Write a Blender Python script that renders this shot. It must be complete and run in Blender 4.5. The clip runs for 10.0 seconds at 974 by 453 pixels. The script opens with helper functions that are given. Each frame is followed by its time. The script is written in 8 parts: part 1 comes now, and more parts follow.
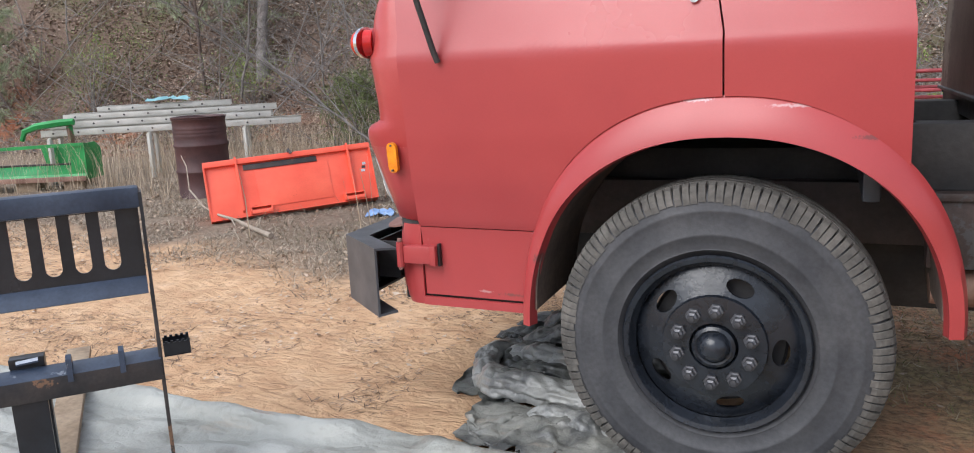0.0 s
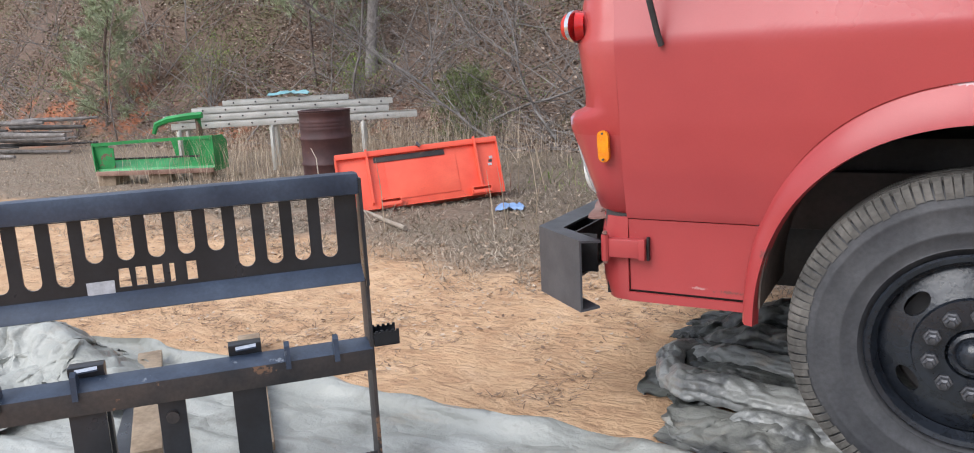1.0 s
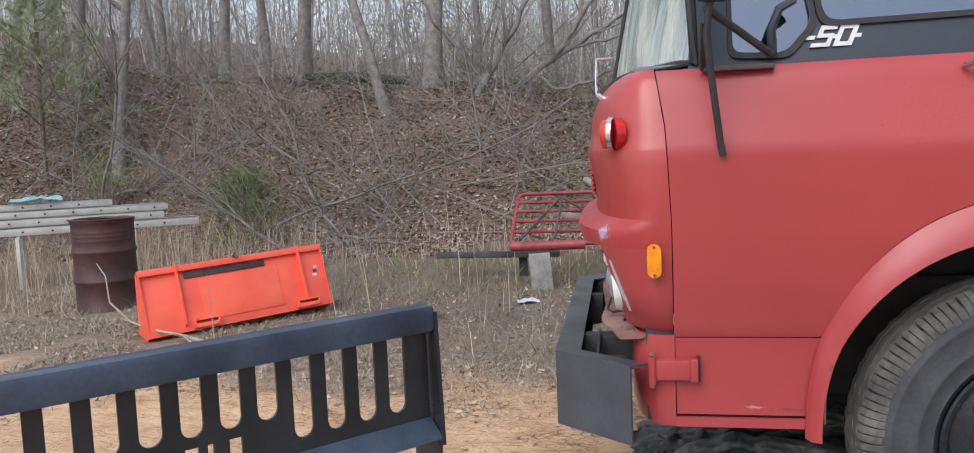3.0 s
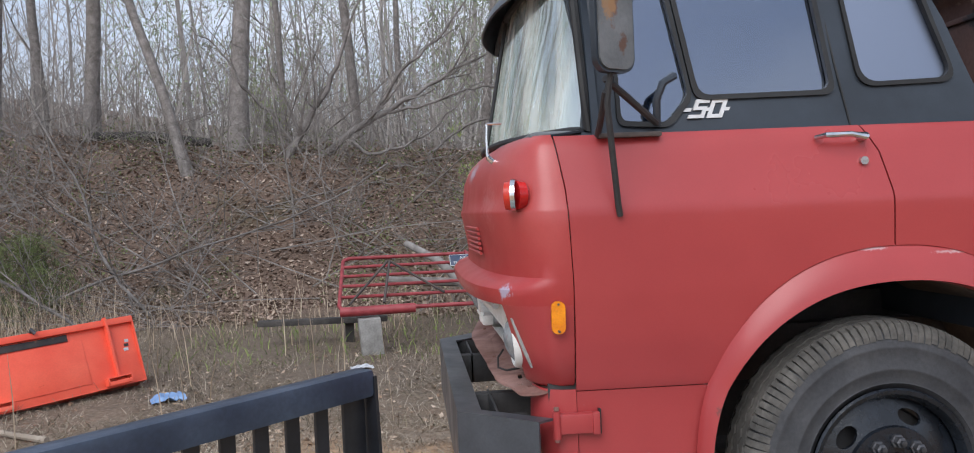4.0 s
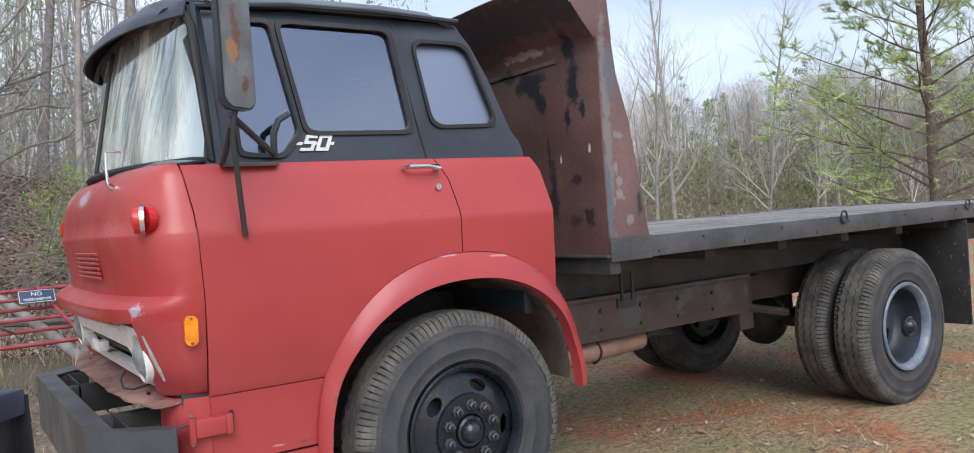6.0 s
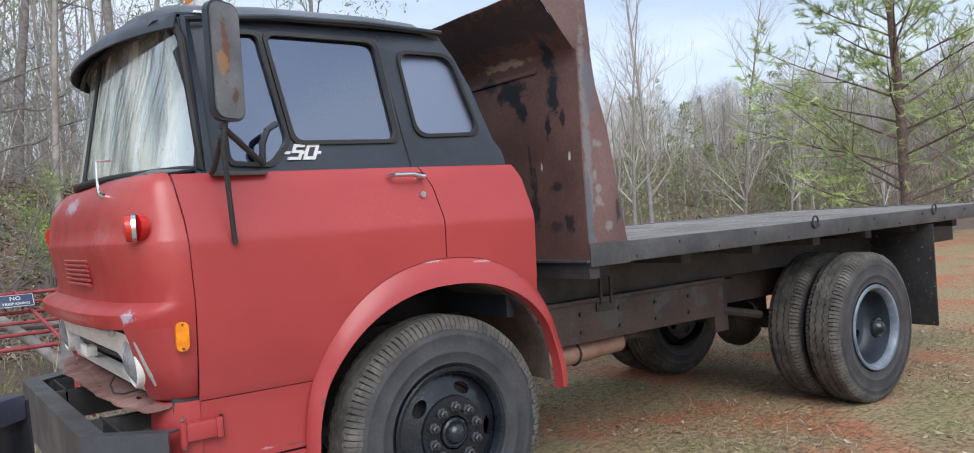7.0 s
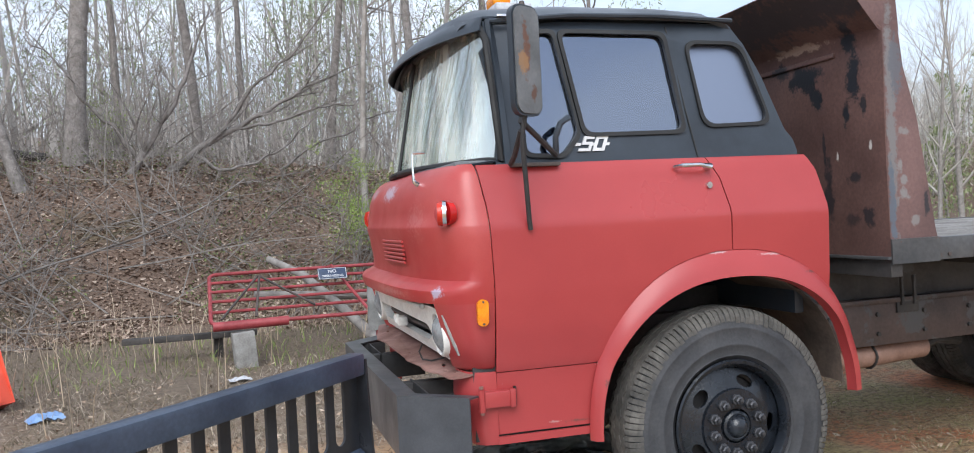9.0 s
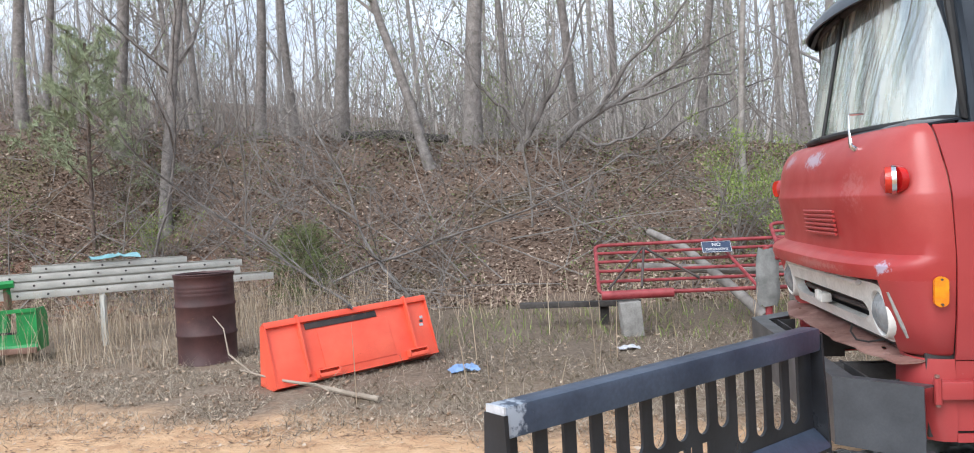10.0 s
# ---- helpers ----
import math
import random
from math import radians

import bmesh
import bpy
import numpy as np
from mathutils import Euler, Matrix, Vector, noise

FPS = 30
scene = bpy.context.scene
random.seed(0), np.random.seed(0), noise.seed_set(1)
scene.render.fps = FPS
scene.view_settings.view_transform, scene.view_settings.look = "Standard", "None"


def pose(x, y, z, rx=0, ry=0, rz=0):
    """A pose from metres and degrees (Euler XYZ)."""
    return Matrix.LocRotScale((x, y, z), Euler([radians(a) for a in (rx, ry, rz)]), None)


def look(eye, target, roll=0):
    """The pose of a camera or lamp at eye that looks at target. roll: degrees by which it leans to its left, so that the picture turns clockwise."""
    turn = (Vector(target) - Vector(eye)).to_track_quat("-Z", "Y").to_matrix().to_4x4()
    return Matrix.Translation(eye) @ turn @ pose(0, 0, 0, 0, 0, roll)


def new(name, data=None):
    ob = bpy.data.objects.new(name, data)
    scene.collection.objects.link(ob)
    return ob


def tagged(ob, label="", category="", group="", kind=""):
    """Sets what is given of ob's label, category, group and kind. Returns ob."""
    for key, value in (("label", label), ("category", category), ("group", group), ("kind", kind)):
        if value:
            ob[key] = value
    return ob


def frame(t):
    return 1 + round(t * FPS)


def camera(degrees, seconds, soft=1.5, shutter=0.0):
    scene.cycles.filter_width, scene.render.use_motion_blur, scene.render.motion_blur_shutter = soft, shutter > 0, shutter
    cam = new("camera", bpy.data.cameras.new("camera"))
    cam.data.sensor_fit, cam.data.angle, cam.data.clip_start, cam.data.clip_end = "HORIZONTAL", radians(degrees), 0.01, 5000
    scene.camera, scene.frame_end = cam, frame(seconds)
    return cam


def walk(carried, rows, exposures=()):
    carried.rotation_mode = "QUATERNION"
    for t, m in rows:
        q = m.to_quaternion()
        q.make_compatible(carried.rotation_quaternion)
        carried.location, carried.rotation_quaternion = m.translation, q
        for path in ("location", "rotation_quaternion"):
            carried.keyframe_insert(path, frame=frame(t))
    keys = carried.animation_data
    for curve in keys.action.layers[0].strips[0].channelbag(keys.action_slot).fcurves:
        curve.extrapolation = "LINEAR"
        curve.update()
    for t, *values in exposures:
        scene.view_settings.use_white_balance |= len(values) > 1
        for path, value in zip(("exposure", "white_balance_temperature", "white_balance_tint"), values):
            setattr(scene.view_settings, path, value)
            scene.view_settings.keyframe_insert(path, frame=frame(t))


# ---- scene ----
cam = camera(61.9, 10.0, 1.0)
PATH = [
    (0, (0.31, -2.467, 1.395), (-0.462, -0.664, 1.001), -2.7),
    (0.5, (0.098, -2.573, 1.403), (-0.768, -0.815, 1.006), -2.5),
    (1, (-0.133, -2.553, 1.374), (-1.087, -0.839, 0.983), -2.9),
    (1.5, (-0.442, -2.537, 1.402), (-1.435, -0.846, 1.009), -3.4),
    (2, (-0.762, -2.636, 1.394), (-1.682, -0.899, 1.026), -4.0),
    (2.5, (-0.982, -2.606, 1.404), (-1.632, -0.733, 1.14), -3.2),
    (3, (-1.209, -2.533, 1.44), (-1.532, -0.567, 1.261), -2.4),
    (3.2, (-1.281, -2.531, 1.441), (-1.481, -0.547, 1.292), -2.5),
    (4.3, (-1.715, -2.59, 1.442), (-1.381, -0.618, 1.418), -2.8),
    (4.5, (-1.821, -2.65, 1.463), (-1.378, -0.7, 1.436), -3.3),
    (5, (-1.927, -2.77, 1.479), (-1.193, -0.91, 1.459), -3.6),
    (5.5, (-1.902, -2.849, 1.472), (-0.923, -1.105, 1.442), -3.6),
    (6, (-1.847, -2.926, 1.426), (-0.714, -1.278, 1.394), -3.9),
    (6.2, (-1.834, -2.979, 1.433), (-0.643, -1.373, 1.398), -3.9),
    (7.3, (-1.953, -3.0, 1.471), (-0.797, -1.368, 1.442), -4.0),
    (7.5, (-1.966, -3.015, 1.493), (-0.861, -1.349, 1.458), -3.7),
    (8, (-1.995, -3.017, 1.498), (-0.993, -1.286, 1.465), -3.4),
    (8.5, (-2.001, -3.045, 1.465), (-1.151, -1.235, 1.454), -3.4),
    (9, (-2.03, -3.053, 1.466), (-1.436, -1.143, 1.441), -2.9),
    (9.5, (-2.078, -3.042, 1.46), (-1.875, -1.052, 1.42), -2.9),
    (10, (-2.284, -2.99, 1.455), (-2.554, -1.009, 1.413), -3.0),
]
EXPOSURE = [(0.0, 0.51, 6050, 11), (1.0, 0.51, 6050, 11), (1.5, 0.28, 6050, 11), (2.0, 0.26, 6050, 11), (2.5, 0.46, 6000, 10), (3.0, 0.32, 5960, 10), (4.5, 0.10, 5920, 10), (5.0, 0.26, 5920, 10), (6.2, 0.38, 5920, 9), (7.5, 0.24, 5920, 9), (8.0, 0.34, 5920, 9), (8.5, 0.38, 5920, 9), (9.0, 0.49, 5920, 8), (9.5, 0.51, 5900, 7), (10.0, 0.62, 5980, 8)]
walk(cam, [(t, look(eye, target, roll)) for t, eye, target, roll in PATH], EXPOSURE)

# ---- world and light ----
world = bpy.data.worlds.new("world")
scene.world = world
world.use_nodes = True
SUN_EL, SUN_AZ = 44.0, 205.0


def build_world():
    nt = world.node_tree
    nt.nodes.clear()
    out = nt.nodes.new("ShaderNodeOutputWorld")
    bg = nt.nodes.new("ShaderNodeBackground")
    sky = nt.nodes.new("ShaderNodeTexSky")
    sky.sky_type = "NISHITA"
    sky.sun_disc = False
    sky.sun_elevation, sky.sun_rotation = radians(SUN_EL), radians(SUN_AZ)
    sky.air_density, sky.dust_density = 1.0, 2.5
    co = nt.nodes.new("ShaderNodeTexCoord")
    mp = nt.nodes.new("ShaderNodeMapping")
    mp.inputs["Scale"].default_value = (1.6, 1.6, 4.5)
    nz = nt.nodes.new("ShaderNodeTexNoise")
    nz.inputs["Scale"].default_value, nz.inputs["Detail"].default_value = 1.6, 6
    rp = nt.nodes.new("ShaderNodeValToRGB")
    rp.color_ramp.elements[0].position, rp.color_ramp.elements[1].position = 0.36, 0.62
    rp.color_ramp.elements[0].color, rp.color_ramp.elements[1].color = (0.45, 0.45, 0.45, 1), (0.95, 0.95, 0.95, 1)
    mx = nt.nodes.new("ShaderNodeMix")
    mx.data_type = "RGBA"
    mx.inputs["B"].default_value = (6.5, 6.7, 7.2, 1)
    ln = nt.links.new
    ln(co.outputs["Generated"], mp.inputs["Vector"])
    ln(mp.outputs["Vector"], nz.inputs["Vector"])
    ln(nz.outputs["Fac"], rp.inputs["Fac"])
    ln(rp.outputs["Color"], mx.inputs["Factor"])
    ln(sky.outputs["Color"], mx.inputs["A"])
    ln(mx.outputs["Result"], bg.inputs["Color"])
    bg.inputs["Strength"].default_value = 0.130
    ln(bg.outputs["Background"], out.inputs["Surface"])


build_world()
sun = new("sun", bpy.data.lights.new("sun", "SUN"))
sun.data.energy, sun.data.angle, sun.data.color = 2.1, radians(45), (1.0, 0.965, 0.91)
sun.matrix_world = look((0, 0, 0), (-math.sin(radians(SUN_AZ)) * math.cos(radians(SUN_EL)), -math.cos(radians(SUN_AZ)) * math.cos(radians(SUN_EL)), -math.sin(radians(SUN_EL))))


# ---- materials ----
def material(name):
    m = bpy.data.materials.new(name)
    m.use_nodes = True
    return m, m.node_tree, m.node_tree.nodes["Principled BSDF"]


def tex(nt, kind="Noise", scale=5.0, detail=4.0, rough=0.55, coords="Object", stretch=(1, 1, 1), dist=0.0):
    co = nt.nodes.new("ShaderNodeTexCoord")
    mp = nt.nodes.new("ShaderNodeMapping")
    mp.inputs["Scale"].default_value = stretch
    n = nt.nodes.new("ShaderNodeTex" + kind)
    n.inputs["Scale"].default_value = scale
    if kind == "Noise":
        n.inputs["Detail"].default_value, n.inputs["Roughness"].default_value = detail, rough
        n.inputs["Distortion"].default_value = dist
    nt.links.new(co.outputs[coords], mp.inputs["Vector"])
    nt.links.new(mp.outputs["Vector"], n.inputs["Vector"])
    return n.outputs["Fac"] if kind == "Noise" else n.outputs["Distance"]


def ramp(nt, fac, stops):
    r = nt.nodes.new("ShaderNodeValToRGB")
    el = r.color_ramp.elements
    while len(el) < len(stops):
        el.new(0.5)
    for e, (p, c) in zip(el, stops):
        e.position = p
        e.color = (c, c, c, 1) if isinstance(c, (int, float)) else (*c, 1)
    nt.links.new(fac, r.inputs["Fac"])
    return r.outputs["Color"]


def blend(nt, fac, a, b, mode="MIX"):
    m = nt.nodes.new("ShaderNodeMix")
    m.data_type, m.blend_type = "RGBA", mode
    for sock, v in (("Factor", fac), ("A", a), ("B", b)):
        if isinstance(v, (int, float)):
            m.inputs[sock].default_value = v if sock == "Factor" else (v, v, v, 1)
        elif isinstance(v, tuple):
            m.inputs[sock].default_value = (*v, 1)
        else:
            nt.links.new(v, m.inputs[sock])
    return m.outputs["Result"]


def maths(nt, op, a, b=0.0):
    m = nt.nodes.new("ShaderNodeMath")
    m.operation = op
    for k, v in enumerate((a, b)):
        if isinstance(v, (int, float)):
            m.inputs[k].default_value = v
        else:
            nt.links.new(v, m.inputs[k])
    return m.outputs[0]


def bump(nt, bsdf, height, strength=0.3, distance=0.01):
    b = nt.nodes.new("ShaderNodeBump")
    b.inputs["Strength"].default_value, b.inputs["Distance"].default_value = strength, distance
    nt.links.new(height, b.inputs["Height"])
    nt.links.new(b.outputs["Normal"], bsdf.inputs["Normal"])


def coat(name, dark, light, rough=0.5, metal=0.0, scale=6.0, grain=60.0, bumpy=0.15, chips=None, chip_at=0.66, chip_scale=9.0, spread=0.15, bump_dist=0.004, spots=(), grit=45):
    """A painted, worn or natural surface: two tones at two scales, optional chips of another colour."""
    m, nt, b = material(name)
    big = tex(nt, scale=scale, detail=5)
    fine = tex(nt, scale=grain, detail=3)
    col = ramp(nt, big, [(0.35, dark), (0.68, light)])
    col = blend(nt, ramp(nt, fine, [(0.3, 1 - spread), (0.7, 1.0)]), (0, 0, 0), col)
    if chips:
        mask = ramp(nt, tex(nt, scale=chip_scale, detail=8, rough=0.7), [(chip_at, 0.0), (chip_at + 0.02, 1.0)])
        col = blend(nt, mask, col, chips)
    for centre, size, tone, share in spots:
        co, mp = nt.nodes.new("ShaderNodeTexCoord"), nt.nodes.new("ShaderNodeMapping")
        mp.vector_type = "TEXTURE"
        mp.inputs["Location"].default_value, mp.inputs["Scale"].default_value = centre, size
        nt.links.new(co.outputs["Object"], mp.inputs["Vector"])
        ln = nt.nodes.new("ShaderNodeVectorMath")
        ln.operation = "LENGTH"
        nt.links.new(mp.outputs["Vector"], ln.inputs[0])
        rag = maths(nt, "ADD", ln.outputs["Value"], maths(nt, "MULTIPLY", maths(nt, "SUBTRACT", tex(nt, scale=grit, detail=6, rough=0.7), 0.5), 3.0))
        col = blend(nt, ramp(nt, rag, [(0.55, share), (0.95, 0.0)]), col, tone)
    nt.links.new(col, b.inputs["Base Color"])
    nt.links.new(ramp(nt, big, [(0.3, min(1, rough + 0.08)), (0.7, max(0, rough - 0.08))]), b.inputs["Roughness"])
    b.inputs["Metallic"].default_value = metal
    bump(nt, b, maths(nt, "ADD", fine, maths(nt, "MULTIPLY", big, 0.6)), bumpy, bump_dist)
    return m


def plain_glass(name, tint=(0.9, 0.95, 1.0), clear=0.8, ior=1.9, shine=(1, 1, 1), haze=0.02):
    m = bpy.data.materials.new(name)
    m.use_nodes = True
    nt = m.node_tree
    nt.nodes.clear()
    out = nt.nodes.new("ShaderNodeOutputMaterial")
    tr, gl, mx = nt.nodes.new("ShaderNodeBsdfTransparent"), nt.nodes.new("ShaderNodeBsdfGlossy"), nt.nodes.new("ShaderNodeMixShader")
    tr.inputs["Color"].default_value = (tint[0] * clear, tint[1] * clear, tint[2] * clear, 1)
    gl.inputs["Roughness"].default_value = haze
    gl.inputs["Color"].default_value = (*shine, 1)
    fr = nt.nodes.new("ShaderNodeFresnel")
    fr.inputs["IOR"].default_value = ior
    nt.links.new(fr.outputs[0], mx.inputs[0])
    nt.links.new(tr.outputs[0], mx.inputs[1])
    nt.links.new(gl.outputs[0], mx.inputs[2])
    nt.links.new(mx.outputs[0], out.inputs["Surface"])
    return m


SCUFFS = [((-0.612, -1.0, 0.90), (0.010, 0.3, 0.075), (0.60, 0.57, 0.62), 0.85), ((-0.52, -1.0, 1.075), (0.035, 0.3, 0.030), (0.60, 0.56, 0.60), 0.75), ((-0.40, -1.0, 1.180), (0.050, 0.3, 0.020), (0.60, 0.55, 0.58), 0.8), ((-0.24, -1.0, 1.245), (0.060, 0.3, 0.010), (0.58, 0.50, 0.52), 0.7), ((-0.06, -1.0, 1.262), (0.06, 0.3, 0.008), (0.55, 0.48, 0.50), 0.6),
          ((0.25, -1.0, 1.240), (0.10, 0.3, 0.007), (0.55, 0.42, 0.42), 0.6), ((0.42, -1.0, 1.15), (0.05, 0.3, 0.010), (0.10, 0.04, 0.035), 0.7), ((-0.70, -1.0, 0.594), (0.055, 0.3, 0.007), (0.13, 0.06, 0.05), 0.75), ((-0.80, -1.0, 0.600), (0.03, 0.3, 0.006), (0.50, 0.34, 0.32), 0.6), ((-0.575, -1.0, 0.745), (0.020, 0.3, 0.022), (0.10, 0.05, 0.045), 0.7)]
NOSE_PATCHES = [((-1.262, -0.862, 1.165), (0.035, 0.035, 0.030), (0.40, 0.44, 0.56), 0.7), ((-1.29, -0.10, 1.60), (0.06, 0.16, 0.045), (0.46, 0.50, 0.60), 0.6), ((-1.29, 0.42, 1.62), (0.06, 0.12, 0.04), (0.46, 0.50, 0.60), 0.5), ((-1.32, -0.30, 1.15), (0.10, 0.35, 0.022), (0.46, 0.22, 0.20), 0.5), ((-1.24, -0.62, 1.46), (0.09, 0.12, 0.09), (0.45, 0.19, 0.18), 0.35)]
RED = coat("faded_red_paint", (0.325, 0.038, 0.040), (0.385, 0.054, 0.054), rough=0.34, scale=1.3, grain=180, bumpy=0.03, spread=0.05)
RED_CHIP = coat("chipped_red_paint", (0.325, 0.038, 0.040), (0.385, 0.054, 0.054), rough=0.34, scale=1.3, grain=180, bumpy=0.04, spread=0.05, chips=(0.45, 0.33, 0.32), chip_at=0.70, chip_scale=7, spots=SCUFFS, grit=110)
RED_NOSE = coat("sun_bleached_red_paint", (0.34, 0.030, 0.030), (0.43, 0.078, 0.070), rough=0.36, scale=2.2, grain=150, bumpy=0.04, spread=0.06, spots=NOSE_PATCHES)
RED_RUST = coat("rusty_red_paint", (0.17, 0.080, 0.062), (0.34, 0.20, 0.17), rough=0.6, scale=7, grain=90, bumpy=0.2, chips=(0.16, 0.07, 0.04), chip_at=0.6, chip_scale=8)
BLACK = coat("black_cab_paint", (0.021, 0.027, 0.036), (0.043, 0.054, 0.070), rough=0.34, scale=3, grain=150, bumpy=0.04, spread=0.1)
RUBBER_TRIM = coat("black_rubber_seal", (0.010, 0.010, 0.011), (0.02, 0.02, 0.02), rough=0.6, grain=120)
TYRE = coat("worn_tyre_rubber", (0.034, 0.035, 0.040), (0.070, 0.070, 0.074), rough=0.62, scale=5, grain=70, bumpy=0.25, spread=0.3)
TREAD = coat("dusty_tyre_tread", (0.070, 0.066, 0.060), (0.150, 0.138, 0.122), rough=0.9, scale=9, grain=50, bumpy=0.4, spread=0.35)
RIM = coat("dull_black_wheel_paint", (0.008, 0.010, 0.014), (0.020, 0.024, 0.032), rough=0.24, scale=8, grain=60, bumpy=0.3, spread=0.3)
RIM_BLUE = coat("blue_grey_wheel_paint", (0.030, 0.037, 0.050), (0.065, 0.078, 0.105), rough=0.45, scale=6, grain=60, bumpy=0.2, spread=0.25)
HUB_END = coat("chalky_hub_metal", (0.58, 0.59, 0.60), (0.80, 0.81, 0.82), rough=0.5, scale=30, grain=120, bumpy=0.3)
NUT = coat("grimy_steel_nut", (0.05, 0.05, 0.055), (0.16, 0.16, 0.17), rough=0.4, metal=0.6, scale=30, grain=90, bumpy=0.2)
CHROME = coat("chrome", (0.55, 0.56, 0.58), (0.8, 0.8, 0.82), rough=0.18, metal=1.0, scale=20, grain=200, bumpy=0.02, spread=0.05)
STEEL = coat("black_bumper_steel", (0.048, 0.051, 0.058), (0.082, 0.086, 0.096), rough=0.38, scale=5, grain=120, bumpy=0.05, spread=0.15)
FRAME_STEEL = coat("gloss_black_fork_steel", (0.010, 0.011, 0.014), (0.026, 0.029, 0.036), rough=0.34, scale=7, grain=90, bumpy=0.06, spread=0.2, chips=(0.07, 0.085, 0.10), chip_at=0.70, chip_scale=6)
FRAME_RUST = coat("rusty_fork_steel", (0.020, 0.020, 0.023), (0.065, 0.050, 0.044), rough=0.5, scale=6, grain=80, bumpy=0.2, spread=0.3, chips=(0.17, 0.095, 0.055), chip_at=0.61, chip_scale=7)
# Black steel with the sky's reflection painted in as blue; chips and end scuff are wear.
FRAME_SKY_SHEEN = coat("scuffed_black_steel_painted_sky_sheen", (0.026, 0.038, 0.066), (0.062, 0.084, 0.128), rough=0.36, scale=6, grain=90, bumpy=0.08, spread=0.25, chips=(0.19, 0.21, 0.24), chip_at=0.66, chip_scale=11, spots=[((0.0, 0.0, 1.03), (0.06, 0.09, 0.06), (0.36, 0.40, 0.46), 0.8)])
WHITE = coat("chalky_white_grille_paint", (0.72, 0.71, 0.67), (0.86, 0.85, 0.81), rough=0.5, scale=8, grain=70, bumpy=0.08, chips=(0.35, 0.22, 0.14), chip_at=0.72)
BARE, TAR = (0.21, 0.20, 0.195), (0.016, 0.018, 0.024)
PEELED = [((0.8, -0.560, 2.085), (0.2, 0.150, 0.080), TAR, 1.0), ((0.8, -0.640, 1.975), (0.2, 0.050, 0.070), TAR, 1.0), ((0.8, -0.38, 2.14), (0.2, 0.075, 0.055), TAR, 0.9), ((0.8, -0.885, 2.215), (0.2, 0.055, 0.085), TAR, 1.0), ((0.8, -0.895, 2.03), (0.2, 0.055, 0.13), TAR, 1.0), ((0.8, -0.845, 1.875), (0.2, 0.028, 0.085), TAR, 1.0), ((0.8, -0.96, 1.90), (0.2, 0.022, 0.05), TAR, 0.9),
          ((0.8, -0.54, 2.235), (0.2, 0.22, 0.024), (0.40, 0.29, 0.23), 0.9), ((0.8, -0.70, 1.50), (0.2, 0.035, 0.16), TAR, 0.8), ((0.8, -0.87, 1.56), (0.2, 0.06, 0.035), TAR, 0.8), ((0.8, -0.96, 1.375), (0.2, 0.05, 0.05), TAR, 0.8), ((0.8, -0.85, 1.36), (0.2, 0.05, 0.035), TAR, 0.6), ((0.8, -0.68, 1.72), (0.2, 0.012, 0.10), TAR, 0.8), ((0.8, 0.2, 2.0), (0.2, 0.3, 0.16), TAR, 1.0), ((0.66, -0.2, 2.40), (0.2, 2.4, 0.16), (0.040, 0.040, 0.048), 0.85), ((0.8, -0.772, 1.677), (0.2, 0.010, 0.032), (0.6, 0.58, 0.54), 0.9), ((0.8, -0.994, 1.706), (0.2, 0.010, 0.026), (0.6, 0.58, 0.54), 0.9), ((0.8, 0.92, 1.7), (0.2, 0.13, 0.8), (0.30, 0.24, 0.19), 0.8)]
GREYED = (0.17, 0.165, 0.165)
WING_SPOTS = [((0.835, -1.09, 1.86), (0.030, 0.3, 0.60), GREYED, 0.9), ((0.872, -1.09, 2.06), (0.045, 0.3, 0.16), (0.105, 0.108, 0.125), 0.9), ((0.822, -1.09, 1.40), (0.022, 0.3, 0.22), (0.09, 0.11, 0.14), 0.9), ((0.910, -1.09, 1.758), (0.020, 0.3, 0.020), BARE, 0.9), ((0.885, -1.09, 1.765), (0.018, 0.3, 0.018), BARE, 0.8), ((0.872, -1.09, 1.60), (0.022, 0.3, 0.035), BARE, 0.9), ((0.890, -1.09, 1.54), (0.024, 0.3, 0.024), BARE, 0.9), ((0.888, -1.09, 1.472), (0.032, 0.3, 0.030), BARE, 0.9), ((0.945, -1.09, 1.355), (0.028, 0.3, 0.028), BARE, 0.8), ((1.015, -1.09, 1.43), (0.02, 0.3, 0.07), TAR, 0.9)]
RUSTY_BED = coat("peeling_brown_bed_paint", (0.105, 0.056, 0.048), (0.185, 0.105, 0.090), rough=0.5, scale=2.2, grain=60, bumpy=0.15, spread=0.25, chips=(0.018, 0.019, 0.024), chip_at=0.66, chip_scale=4.5, spots=PEELED, grit=16)
WING_BED = coat("maroon_bed_paint_with_grey_spots", (0.115, 0.066, 0.062), (0.185, 0.108, 0.100), rough=0.5, scale=2.6, grain=60, bumpy=0.15, spread=0.2, chips=(0.14, 0.125, 0.118), chip_at=0.70, chip_scale=6, spots=WING_SPOTS, grit=20)
RAIL_BED = coat("worn_dark_bed_edge_steel", (0.042, 0.044, 0.048), (0.100, 0.099, 0.101), rough=0.5, scale=3, grain=50, bumpy=0.2, spread=0.25, chips=(0.085, 0.048, 0.036), chip_at=0.61, chip_scale=14)
CHASSIS = coat("greasy_dark_chassis", (0.025, 0.025, 0.027), (0.060, 0.055, 0.053), rough=0.6, scale=4, grain=50, bumpy=0.3, spread=0.3)
